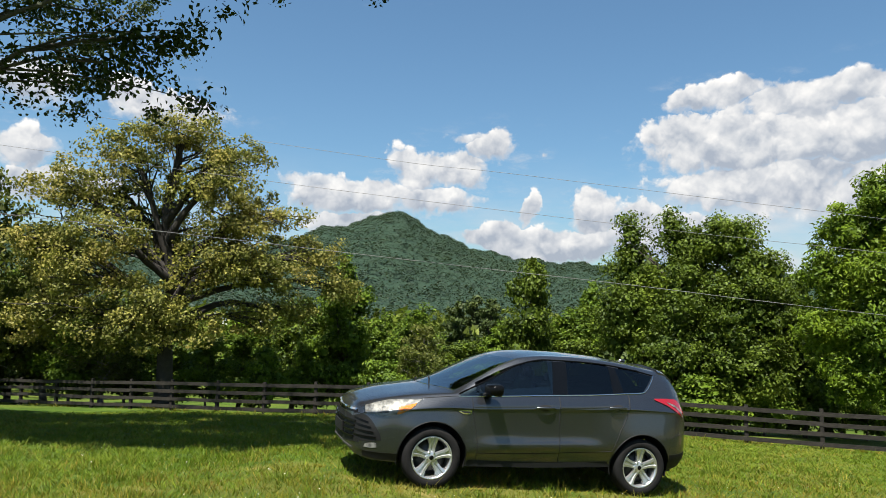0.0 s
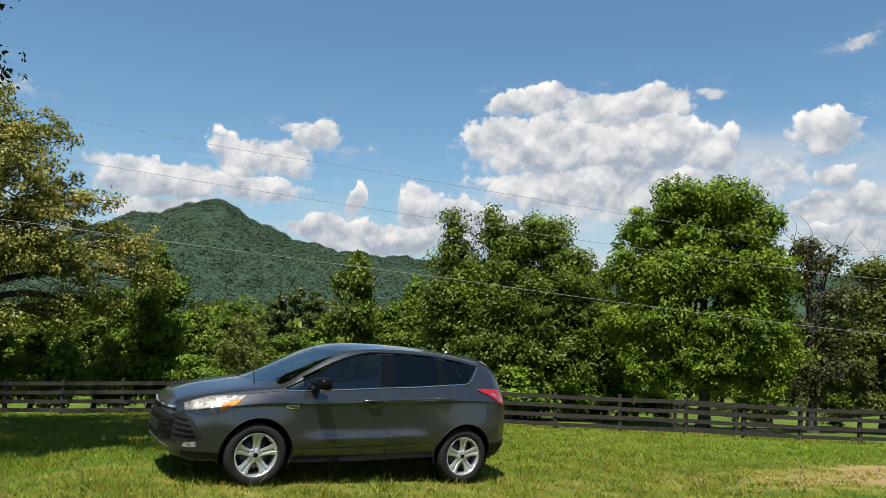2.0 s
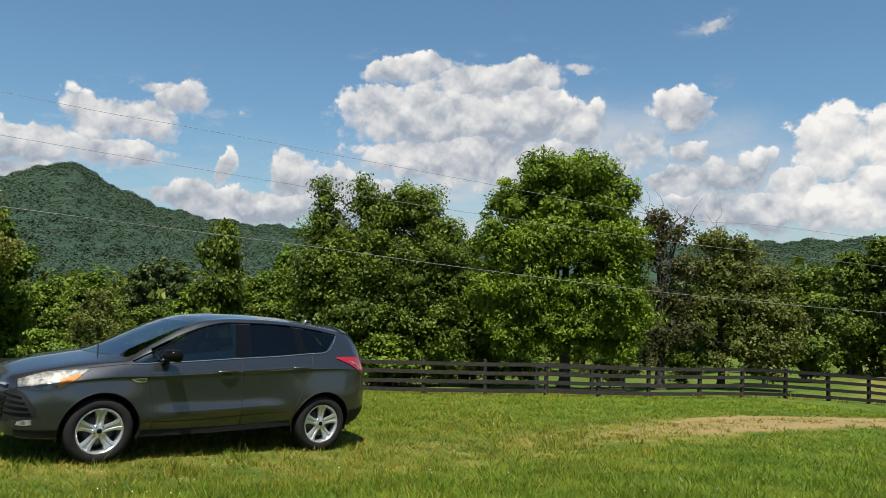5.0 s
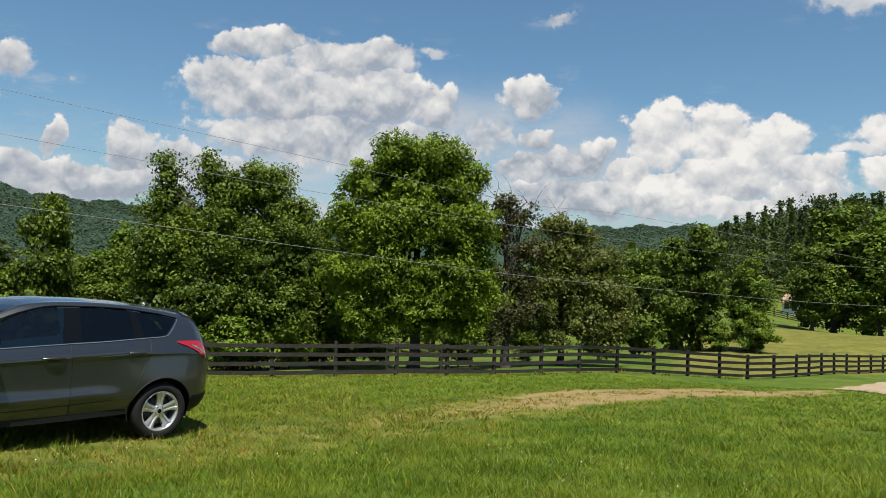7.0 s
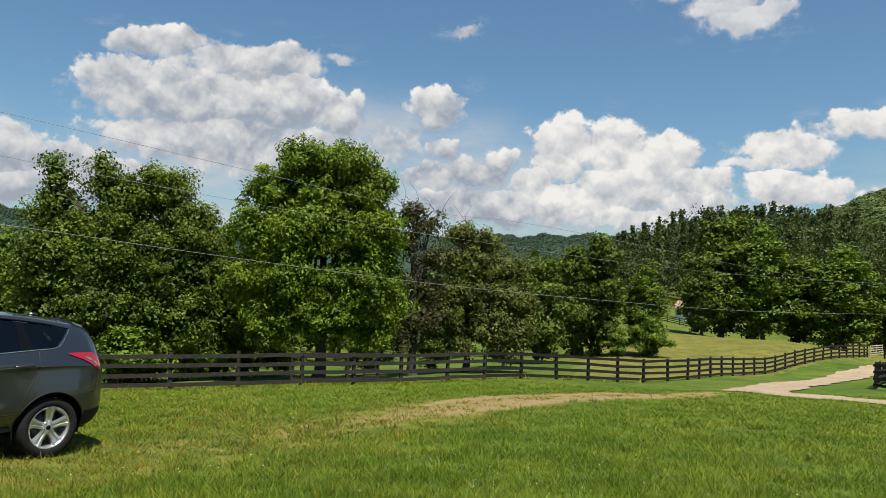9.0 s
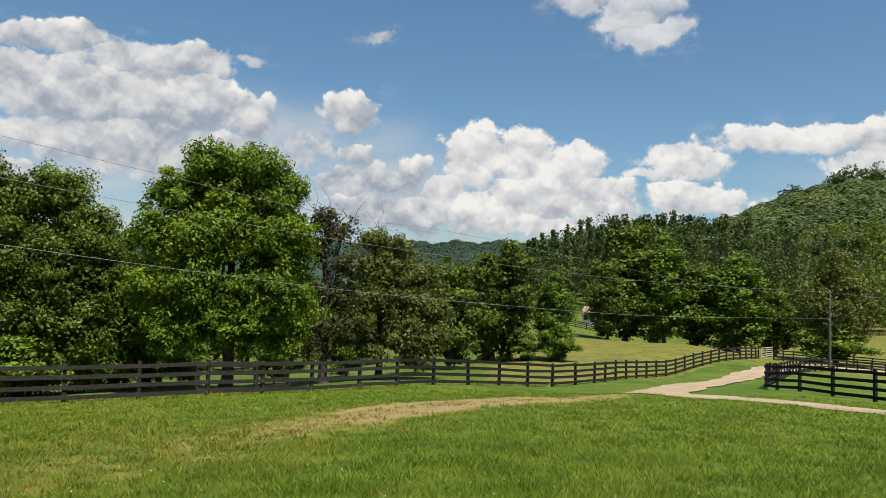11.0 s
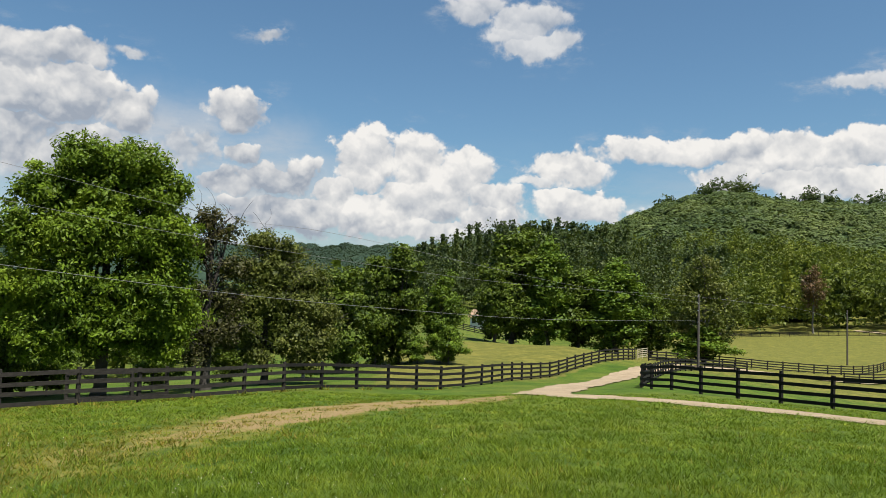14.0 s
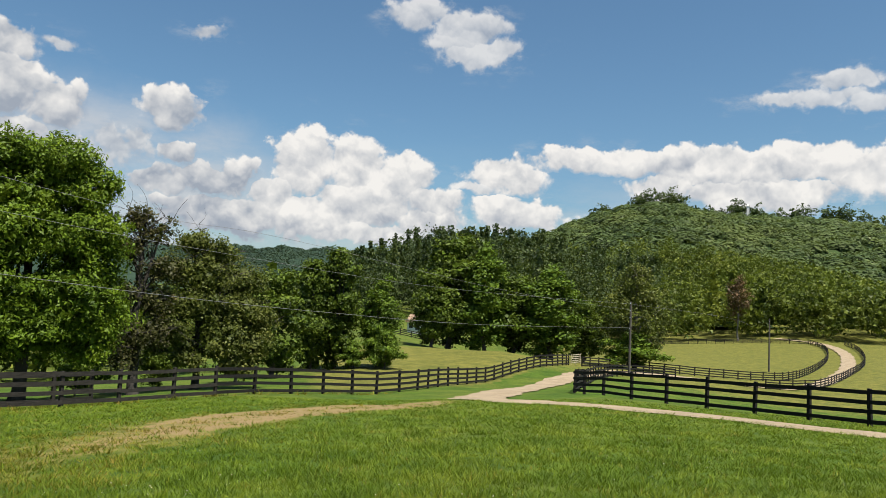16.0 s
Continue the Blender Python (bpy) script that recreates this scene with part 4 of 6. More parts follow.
def flank_rows():
    """The rows of the table with a tuck above the sill and a crease under the shoulder."""
    w, z = [list(r) for r in CAR_W] + [[0.0] * len(CAR_X)], [list(r) for r in CAR_Z]
    flank = [min(1.0, max(0.0, (1.9 - abs(x)) / 0.5)) for x in CAR_X]
    doors = [min(1.0, max(0.0, (1.0 - abs(x)) / 0.25)) for x in CAR_X]
    tuck_w = [(a + b) / 2 - 0.006 * k for a, b, k in zip(w[0], w[1], flank)]
    tuck_z = [a + (b - a) * (0.5 + 0.15 * k) for a, b, k in zip(z[0], z[1], doors)]
    low_w = [a + 0.030 * k for a, k in zip(w[1], doors)]
    low_z = [a + 0.075 * k for a, k in zip(z[1], doors)]
    mid_w = [a - 0.016 * k for a, k in zip(w[2], doors)]
    mid_z = [a + 0.055 * k for a, k in zip(z[2], doors)]
    under_w = [a - 0.014 * k for a, k in zip(w[3], flank)]
    under_z = [a - 0.018 - 0.020 * k for a, k in zip(z[3], flank)]
    return ([w[0], tuck_w, low_w, mid_w, under_w] + w[3:], [z[0], tuck_z, low_z, mid_z, under_z] + z[3:])


ROW_W, ROW_Z = flank_rows()


def car_section(x, per=8):
    """Half sections (width, height) at places along the car, from the sill up to the middle of the top."""
    x = np.atleast_1d(np.asarray(x, float))
    keys = CAR_X[::-1]
    w = np.stack([steps(keys, row[::-1], x) for row in ROW_W], 1)
    z = np.stack([steps(keys, row[::-1], x) for row in ROW_Z], 1)
    p = np.stack([w, z], -1)
    ext = np.concatenate([2 * p[:, :1] - p[:, 1:2], p, np.stack([-w[:, -2:-1], z[:, -2:-1]], -1)], 1)
    out = []
    for k in range(9):
        a, b, c, d = ext[:, k], ext[:, k + 1], ext[:, k + 2], ext[:, k + 3]
        for s in np.arange(per) / per:
            out.append(0.5 * (2 * b + (c - a) * s + (2 * a - 5 * b + 4 * c - d) * s**2 + (3 * b - a - 3 * c + d) * s**3))
    out.append(p[:, 9])
    return np.stack(out, 1)


def side_y(x, z):
    """The half width of the flank at a length and height."""
    s = car_section(x)
    z = np.atleast_1d(z)
    return np.array([np.interp(zz, np.maximum.accumulate(q[:62, 1] + np.arange(62) * 1e-6), q[:62, 0]) for q, zz in zip(s, z)])


def top_z(x, y):
    s = car_section(x)
    y = np.abs(np.atleast_1d(y))
    return np.array([np.interp(yy, q[49:, 0][::-1], q[49:, 1][::-1]) for q, yy in zip(s, y)])


def front_x(y, z):
    """How far forward the nose stands at a width and height."""
    xs = np.linspace(1.5, 2.279, 60)
    out = []
    for yy, zz in zip(np.atleast_1d(np.abs(y)), np.atleast_1d(z)):
        w = side_y(xs, np.full(60, zz))
        out.append(np.interp(-yy, -w, xs) if yy > w[-1] else 2.285 - 0.02 * (yy / max(w[-1], 0.05)) ** 2)
    return np.array(out)


def even(line, n):
    pts = curve_through([(*p, 0.0) for p in line], 0.01)[:, :2] if len(line) > 2 else np.asarray(line, float)
    s = np.r_[0, np.cumsum(np.hypot(*np.diff(pts, axis=0).T))]
    return np.stack([np.interp(np.linspace(0, s[-1], n), s, pts[:, k]) for k in (0, 1)], 1)


def patch(name, low, high, mat, parent, side=1, plane="side", proud=0.004, deep=0.012, n=26, m=8, label=""):
    """A panel on the car's skin between a lower and an upper line, with an edge of its own."""
    a, b = even(low, n), even(high, n)
    t = np.linspace(0, 1, m)[:, None, None]
    flat = (a[None] * (1 - t) + b[None] * t).reshape(-1, 2)

    def lifted(off):
        if plane == "side":
            y = side_y(flat[:, 0], flat[:, 1]) + off
            return np.stack([flat[:, 0], y * side, flat[:, 1]], 1)
        if plane == "top":
            return np.stack([flat[:, 0], flat[:, 1], top_z(flat[:, 0], flat[:, 1]) + off], 1)
        return np.stack([front_x(flat[:, 0], flat[:, 1]) + off, flat[:, 0], flat[:, 1]], 1)

    outer, inner = lifted(proud), lifted(-deep)
    i, j = np.meshgrid(np.arange(m - 1), np.arange(n - 1), indexing="ij")
    face = np.stack([i * n + j, i * n + j + 1, (i + 1) * n + j + 1, (i + 1) * n + j], -1).reshape(-1, 4)
    ring = np.r_[np.arange(n), (np.arange(1, m) * n + n - 1), ((m - 1) * n + np.arange(n - 2, -1, -1)), (np.arange(m - 2, 0, -1) * n)]
    nxt = np.roll(ring, -1)
    rim = np.stack([ring, ring + n * m, nxt + n * m, nxt], -1)
    faces = np.vstack([face, rim])
    me = mesh_of(name, np.vstack([outer, inner]), faces if side * (1 if plane == "side" else -1) > 0 else faces[:, ::-1], mat, True)
    bm = bmesh.new()
    bm.from_mesh(me)
    bmesh.ops.recalc_face_normals(bm, faces=bm.faces)
    for e in bm.edges:
        if len(e.link_faces) == 2 and e.calc_face_angle(0) > 0.8:
            e.smooth = False
    bm.to_mesh(me)
    bm.free()
    return child(name, me, parent, label)


def strip(name, line, mat, parent, side=1, r=0.004, proud=0.002, label="", sides=6):
    """A thin bead along a line on the flank."""
    p = even(line, 40)
    y = side_y(p[:, 0], p[:, 1]) + proud
    v, f = tube(np.stack([p[:, 0], y * side, p[:, 1]], 1), np.full(40, r), sides)
    return child(name, mesh_of(name, v, f, mat, True), parent, label)


def lathe(profile, n=48):
    """A turned form round the y axis from (radius, y) pairs."""
    p = np.asarray(profile, float)
    a = np.linspace(0, 2 * np.pi, n, endpoint=False)
    v = np.stack([p[:, None, 0] * np.cos(a), np.repeat(p[:, None, 1], n, 1), p[:, None, 0] * np.sin(a)], -1)
    k = len(p)
    i, j = np.meshgrid(np.arange(k - 1), np.arange(n), indexing="ij")
    return v.reshape(-1, 3), np.stack([i * n + j, i * n + (j + 1) % n, (i + 1) * n + (j + 1) % n, (i + 1) * n + j], -1).reshape(-1, 4)


def lump(bm, centre, size, bevel=0.03, turn=None):
    """A rounded block."""
    vs = box(bm, centre, size, turn)
    edges = list({e for v in vs for e in v.link_edges})
    bmesh.ops.bevel(bm, geom=edges, offset=bevel, segments=3, affect="EDGES")


def build_body(car):
    xs = np.unique(np.r_[np.linspace(2.28, -2.20, 181), 2.265, 2.25, -2.18])[::-1]
    half = car_section(xs)
    full = np.concatenate([half, half[:, -2::-1] * np.array([-1, 1])], 1)
    n, m = full.shape[:2]
    co = np.concatenate([np.repeat(xs[:, None, None], m, 1), full], 2)
    i, j = np.meshgrid(np.arange(n - 1), np.arange(m - 1), indexing="ij")
    faces = np.stack([i * m + j, i * m + j + 1, (i + 1) * m + j + 1, (i + 1) * m + j], -1).reshape(-1, 4)
    v = co.reshape(-1, 3)
    mid = v[faces].mean(1)
    level = np.minimum(j, m - 2 - j).ravel() / 8.0
    gone = np.zeros(len(faces), bool)
    for hx in (HUB_X, -HUB_X):
        gone |= (np.hypot(mid[:, 0] - hx, mid[:, 2] - HUB_Z) < ARCH) & (level < 5.6)
    x, y, z = mid.T
    # window openings, a little smaller than the panes
    glazed = (level > 6.15) & (level < 6.9)
    gone |= glazed & (((x > -.09) & (x < .86)) | ((x < -.33) & (x > -.91)) | ((x < -1.07) & (x > -1.38)))
    gone |= (level > 7.05) & (x < 1.37 - .3 * (y / .75) ** 2) & (x > .49 - .13 * (y / .6) ** 2) & (np.abs(y) < .59 + .12 * np.clip((x - .4) / .75, 0, 1))
    gone |= (level > 7.2) & (x > -2.04) & (x < -1.86)
    edge = np.zeros(len(v), int)
    np.add.at(edge, faces[~gone].ravel(), 1)
    other = np.zeros(len(v), int)
    np.add.at(other, faces[gone].ravel(), 1)
    for hx in (HUB_X, -HUB_X):
        d = np.hypot(v[:, 0] - hx, v[:, 2] - HUB_Z)
        near = np.where((edge > 0) & (other > 0) & (d < ARCH + 0.06) & (v[:, 2] < 0.85))[0]
        for k in near:
            a = math.atan2(v[k, 2] - HUB_Z, v[k, 0] - hx)
            nx, nz = hx + ARCH * math.cos(a), HUB_Z + ARCH * math.sin(a)
            if nz > 0.28:
                v[k] = (nx, math.copysign(side_y([nx], [nz])[0], v[k, 1]), nz)
    kept = faces[~gone]
    me = mesh_of("body", v, kept, PAINT, True)
    bm = bmesh.new()
    bm.from_mesh(me)
    bmesh.ops.delete(bm, geom=[q for q in bm.verts if not q.link_faces], context="VERTS")
    for end in (2.28, -2.20):
        loop = [e for e in bm.edges if len(e.link_faces) == 1 and all(abs(q.co.x - end) < 1e-4 for q in e.verts)]
        bmesh.ops.contextual_create(bm, geom=loop)
    bmesh.ops.recalc_face_normals(bm, faces=bm.faces)
    for f in bm.faces:
        f.smooth = True
    bm.to_mesh(me)
    bm.free()
    child("body", me, car)


def build_wheel(car, x, side):
    wheel = new("wheel")
    wheel.parent = car
    wheel.matrix_local = pose(x, 0.79 * side, HUB_Z, 0, 0, 0 if side > 0 else 180)
    v, f = lathe([(.235, -.10), (.250, -.112), (.300, -.118), (.332, -.105), (.345, -.075), (.346, 0), (.345, .075), (.333, .100), (.300, .114), (.262, .112), (.240, .098), (.236, .08)], 64)
    child("tyre", mesh_of("tyre", v, f, RUBBER, True), wheel, "worn black tyre")
    rim = child("rim", mesh_of("rim", *lathe([(.232, -.09), (.214, -.08), (.208, 0), (.214, .070), (.226, .094), (.241, .102), (.244, .094), (.236, .088)], 64), ALLOY, True), wheel, "silver alloy rim")
    child("brake_disc", mesh_of("brake_disc", *lathe([(.02, .015), (.155, .015), (.155, -.01), (.205, -.03), (.208, -.06)], 40), DARK_METAL, True), wheel)
    for k in range(5):
        bm = bmesh.new()
        a = math.radians(90 + 72 * k)
        turn = Matrix.Rotation(-a, 3, "Y")
        for s in (-1, 1):
            # each spoke is two ribs with a channel between them
            ring = []
            for r, out, inn, front in ((.045, .044, .008, .078), (.10, .043, .007, .075), (.16, .050, .011, .082), (.222, .074, .022, .094)):
                ring.append([turn @ Vector((r, front - .012, s * inn)), turn @ Vector((r, front, s * (inn + .008))), turn @ Vector((r, front - .002, s * (out - .006))), turn @ Vector((r, front - .03, s * out)), turn @ Vector((r, front - .045, s * inn))])
            rows = [[bm.verts.new(q) for q in row] for row in ring]
            for p, q in zip(rows[:-1], rows[1:]):
                for t in range(5):
                    bm.faces.new((p[t], p[(t + 1) % 5], q[(t + 1) % 5], q[t]))
        ring = []
        for r, inn, front in ((.045, .012, .064), (.10, .010, .060), (.16, .013, .066), (.222, .022, .078)):
            ring.append((bm.verts.new(turn @ Vector((r, front, -inn))), bm.verts.new(turn @ Vector((r, front, inn)))))
        for p, q in zip(ring[:-1], ring[1:]):
            bm.faces.new((p[0], p[1], q[1], q[0]))
        bmesh.ops.recalc_face_normals(bm, faces=bm.faces)
        part("spoke", bm, ALLOY, rim, "split silver spoke")
    child("hub", mesh_of("hub", *lathe([(.026, .080), (.034, .079), (.046, .076), (.070, .072), (.076, .060), (.078, .03)], 32), ALLOY, True), rim)
    child("hub_cap", mesh_of("hub_cap", *lathe([(.0005, .087), (.020, .086), (.026, .082), (.028, .07)], 24), GLOSS_BLACK, True), rim, "dark centre cap")
    for k in range(5):
        a = math.radians(54 + 72 * k)
        bm = bmesh.new()
        bmesh.ops.create_cone(bm, cap_ends=True, segments=8, radius1=.010, radius2=.008, depth=.02,
                              matrix=Matrix.Translation((.055 * math.cos(a), .078, .055 * math.sin(a))) @ Matrix.Rotation(radians(-90), 4, "X"))
        part("wheel_nut", bm, CHROME, rim)


def build_car():
    car = tagged(new("car"), "dark grey metallic compact SUV parked on the lawn", "car")
    # it stands nose uphill, its near wheels on the worn grass
    front, rear = Vector((-2.105, 8.26, -0.052)), Vector((0.235, 9.57, -0.25))
    ahead = (front - rear).normalized()
    left = Vector((0, 0, 1)).cross(ahead).normalized()
    up = ahead.cross(left)
    base = (front + rear) / 2 - left * 0.9 - up * HUB_Z
    car.matrix_basis = Matrix.Translation(base) @ Matrix((ahead, left, up)).transposed().to_4x4()
    build_body(car)
    bm = bmesh.new()
    lump(bm, (0, 0, .36), (3.9, 1.36, .16), .03)
    part("underbody", bm, CLADDING, car)
    for x in (HUB_X, -HUB_X):
        for side in (1, -1):
            build_wheel(car, x, side)
            a = np.radians(np.linspace(-14, 194, 30))
            ring = np.stack([x + (ARCH + .004) * np.cos(a), HUB_Z + (ARCH + .004) * np.sin(a)], 1)
            y = side_y(ring[:, 0], ring[:, 1])
            v0 = np.stack([ring[:, 0], y * side, ring[:, 1]], 1)
            v1 = v0 * [1, 0, 1] + np.array([0, .50 * side, 0])
            k = np.arange(29)
            child("wheel_well", mesh_of("wheel_well", np.vstack([v0, v1]), np.stack([k, k + 1, k + 31, k + 30], -1), CLADDING, True), car)
            v, f = tube(v0 + np.array([0, .001 * side, 0]), np.full(30, .007), 8)
            child("wheel_arch_lip", mesh_of("wheel_arch_lip", v, f, CLADDING, True), car)
    # glass
    patch("windshield", [(1.40 - .3 * (y / .75) ** 2, y) for y in np.linspace(-.73, .73, 9)], [(.46 - .14 * (y / .6) ** 2, y) for y in np.linspace(-.60, .60, 9)], WINDSHIELD, car, plane="top", n=40, m=16, label="clear windshield reflecting the sky")
    patch("rear_window", [(-2.06, -.44), (-2.07, 0), (-2.06, .44)], [(-1.85, -.5), (-1.85, 0), (-1.85, .5)], TINTED, car, plane="top", label="dark rear window")
    for side in (1, -1):
        patch("front_side_window", [(1.06, 1.062), (.5, 1.105), (-.105, 1.155)], [(1.06, 1.072), (.70, 1.25), (.34, 1.44), (.05, 1.525), (-.15, 1.542)], GLASS, car, side, proud=.006, label="lightly tinted front door window")
        patch("rear_side_window", [(-.305, 1.172), (-.6, 1.192), (-.93, 1.222)], [(-.335, 1.548), (-.6, 1.552), (-.925, 1.54)], TINTED, car, side, proud=.006, label="dark tinted rear door window")
        patch("quarter_window", [(-1.085, 1.238), (-1.25, 1.25), (-1.38, 1.27)], [(-1.015, 1.53), (-1.3, 1.505), (-1.58, 1.462)], TINTED, car, side, proud=.006, label="dark tinted quarter window")
        patch("pillar_trim", [(-.105, 1.155), (-.305, 1.172)], [(-.15, 1.542), (-.335, 1.548)], PIANO_BLACK, car, side, proud=.008, n=12, m=12)
        patch("pillar_trim", [(-.93, 1.222), (-1.085, 1.238)], [(-.925, 1.54), (-1.015, 1.53)], PIANO_BLACK, car, side, proud=.008, n=12, m=12)
        strip("window_trim", [(1.08, 1.052), (.5, 1.094), (-.1, 1.143), (-.6, 1.180), (-1.08, 1.226), (-1.30, 1.243), (-1.41, 1.268), (-1.52, 1.37), (-1.605, 1.47)], CHROME, car, side, .008, .003, "bright window trim")
        strip("window_trim", [(1.07, 1.078), (.70, 1.262), (.34, 1.452), (.05, 1.538), (-.15, 1.556), (-.6, 1.566), (-.95, 1.554), (-1.3, 1.518), (-1.6, 1.472)], GLOSS_BLACK, car, side, .010, .002)
        # doors stand a hair proud; seams lie between them
        door = patch("front_door", [(.80, .33), (.3, .345), (-.235, .365)], [(.905, 1.035), (.4, 1.075), (-.185, 1.125)], PAINT, car, side, proud=.0025, n=30, m=24)
        other = patch("rear_door", [(-.25, .366), (-.6, .385), (-.86, .45), (-.96, .60)], [(-.20, 1.127), (-.6, 1.16), (-1.0, 1.20), (-1.14, 1.215)], PAINT, car, side, proud=.0025, n=30, m=24)
        strip("door_seam", [(.915, 1.05), (.90, .9), (.83, .6), (.805, .32)], SEAM, car, side, .005, .001)
        strip("door_seam", [(-.190, 1.135), (-.205, .8), (-.243, .36)], SEAM, car, side, .005, .001)
        strip("door_seam", [(-1.15, 1.22), (-1.125, 1.0), (-1.03, .78), (-.97, .62), (-.93, .52)], SEAM, car, side, .005, .001)
        strip("flank_crease", [(.80, .425), (.3, .44), (-.24, .475), (-.92, .525)], CLADDING, car, side, .006, .001)
        patch("sill", [(.93, .262), (0, .285), (-.93, .332)], [(.90, .335), (0, .352), (-.90, .395)], CLADDING, car, side, proud=.006, n=30, m=5, label="black plastic sill")
        for owner, hx, hz in ((door, .0, .995), (other, -.97, 1.055)):
            grip = np.stack([np.linspace(hx + .115, hx - .115, 12), np.linspace(hz - .004, hz + .008, 12)], 1)
            y = side_y(grip[:, 0], grip[:, 1]) + .012 + .022 * np.sin(np.linspace(0, np.pi, 12)) ** .6
            v, f = tube(np.stack([grip[:, 0], y * side, grip[:, 1]], 1), .010 + .006 * np.sin(np.linspace(0, np.pi, 12)), 8)
            handle = mesh_of("door_handle", v, f, PAINT, True)
            child("door_handle", handle, owner, "body-coloured door handle with dark cup")
            patch("handle_cup", [(hx + .065, hz - .034), (hx, hz - .045), (hx - .065, hz - .026)], [(hx + .07, hz + .022), (hx, hz + .036), (hx - .07, hz + .03)], SEAM, owner, side, proud=.004, n=12, m=5)
        # mirror
        bm = bmesh.new()
        bmesh.ops.create_uvsphere(bm, u_segments=24, v_segments=14, radius=1.0)
        for q in bm.verts:
            c = [math.copysign(abs(k) ** 0.6, k) for k in q.co]
            q.co = Vector((.72 + .085 * c[0] - .02 * c[1], (1.035 + .115 * c[1]) * side, 1.172 + .068 * c[2] * (1 - .15 * c[0])))
        mirror = part("wing_mirror", bm, GLOSS_BLACK, car, "gloss black wing mirror", True)
        bm = bmesh.new()
        lump(bm, (.74, .90 * side, 1.10), (.10, .12, .05), .02)
        part("mirror_foot", bm, CLADDING, mirror, "", True)
        patch("side_vent", [(1.075, .885), (1.02, .862), (.925, .862)], [(1.085, .892), (1.0, .905), (.915, .905)], CHROME, car, side, n=10, m=4, proud=.006, label="chrome framed fender vent")
        patch("vent_slot", [(1.05, .884), (1.0, .872), (.935, .871)], [(1.05, .889), (1.0, .893), (.93, .893)], SEAM, car, side, n=10, m=4, proud=.009)
        # lamps
        lamp = patch("headlight", [(2.14, .79), (1.96, .772), (1.84, .79), (1.74, .825), (1.52, .982)], [(2.13, .86), (2.02, .905), (1.88, .95), (1.70, .975), (1.51, .99)], REFLECTOR, car, side, n=30, m=8, proud=.004, label="large swept headlight, clear lens with amber corner")
        patch("indicator", [(1.80, .80), (1.72, .832), (1.60, .915)], [(1.78, .885), (1.68, .915), (1.575, .945)], AMBER_LENS, lamp, side, n=14, m=5, proud=.007, label="amber indicator")
        patch("projector", [(1.97, .815), (1.93, .805), (1.89, .815)], [(1.965, .865), (1.93, .878), (1.895, .87)], DARK_METAL, lamp, side, n=12, m=5, proud=.006)
        patch("lens", [(2.15, .785), (1.96, .766), (1.83, .786), (1.73, .82), (1.51, .98)], [(2.14, .865), (2.02, .912), (1.88, .957), (1.70, .982), (1.50, .993)], LENS, lamp, side, n=30, m=8, proud=.014)
        tail = patch("tail_light", [(-1.52, 1.183), (-1.72, 1.115), (-1.88, 1.03), (-1.975, .975)], [(-1.52, 1.198), (-1.75, 1.205), (-1.90, 1.188), (-1.99, 1.06)], RED_LENS, car, side, n=24, m=7, proud=.012, label="red tail light with clear stripe")
        patch("clear_stripe", [(-1.72, 1.150), (-1.86, 1.085), (-1.965, .985)], [(-1.71, 1.168), (-1.86, 1.118), (-1.975, 1.015)], REFLECTOR, tail, side, n=16, m=4, proud=.016)
        patch("fog_light", [(2.12, .412), (2.06, .408), (1.985, .418)], [(2.11, .448), (2.06, .462), (1.995, .468)], REFLECTOR, car, side, n=12, m=5, proud=.006, label="fog light in the bumper")
        intake = patch("side_intake", [(2.235, .465), (2.1, .475), (1.945, .50)], [(2.235, .775), (2.10, .745), (1.96, .565)], CLADDING, car, side, n=16, m=8, proud=.004, label="black bumper intake with fins")
        for k in range(4):
            patch("fin", [(2.225, .515 + .062 * k), (2.005 + .03 * k, .525 + .052 * k)], [(2.225, .535 + .062 * k), (2.01 + .03 * k, .538 + .052 * k)], GLOSS_BLACK, intake, side, n=12, m=3, proud=.016)
        patch("bumper_corner", [(1.76, .285), (1.95, .285), (2.12, .305)], [(1.75, .37), (1.95, .365), (2.13, .37)], CLADDING, car, side, n=16, m=5, proud=.006)
        patch("rear_bumper_trim", [(-1.755, .335), (-1.9, .355), (-2.05, .42)], [(-1.75, .52), (-1.9, .53), (-2.06, .56)], CLADDING, car, side, n=16, m=6, proud=.006, label="black lower rear bumper")
        strip("bumper_seam", [(-1.735, .72), (-1.85, .76), (-2.05, .78)], SEAM, car, side, .004, .001)
        strip("hood_seam", [(1.10, 1.055), (1.3, 1.03), (1.52, 1.0)], SEAM, car, side, .004, .001)
    # nose
    grille = patch("lower_grille", [(-.70, .45), (-.4, .42), (0, .415), (.4, .42), (.70, .45)], [(-.66, .68), (-.45, .73), (0, .735), (.45, .73), (.66, .68)], CLADDING, car, plane="front", n=30, m=8, proud=.006, label="black lower grille with bars")
    for z in (.49, .55, .61, .66):
        patch("grille_bar", [(-.62, z), (0, z - .01), (.62, z)], [(-.62, z + .022), (0, z + .012), (.62, z + .022)], GLOSS_BLACK, grille, plane="front", n=24, m=3, proud=.022)
    patch("upper_grille", [(-.60, .765), (0, .745), (.60, .765)], [(-.58, .80), (0, .772), (.58, .80)], GLOSS_BLACK, car, plane="front", n=24, m=4, proud=.008)
    patch("grille_bar", [(-.56, .79), (0, .772), (.56, .79)], [(-.55, .812), (0, .798), (.55, .812)], CHROME, car, plane="front", n=24, m=3, proud=.016, label="chrome grille bar")
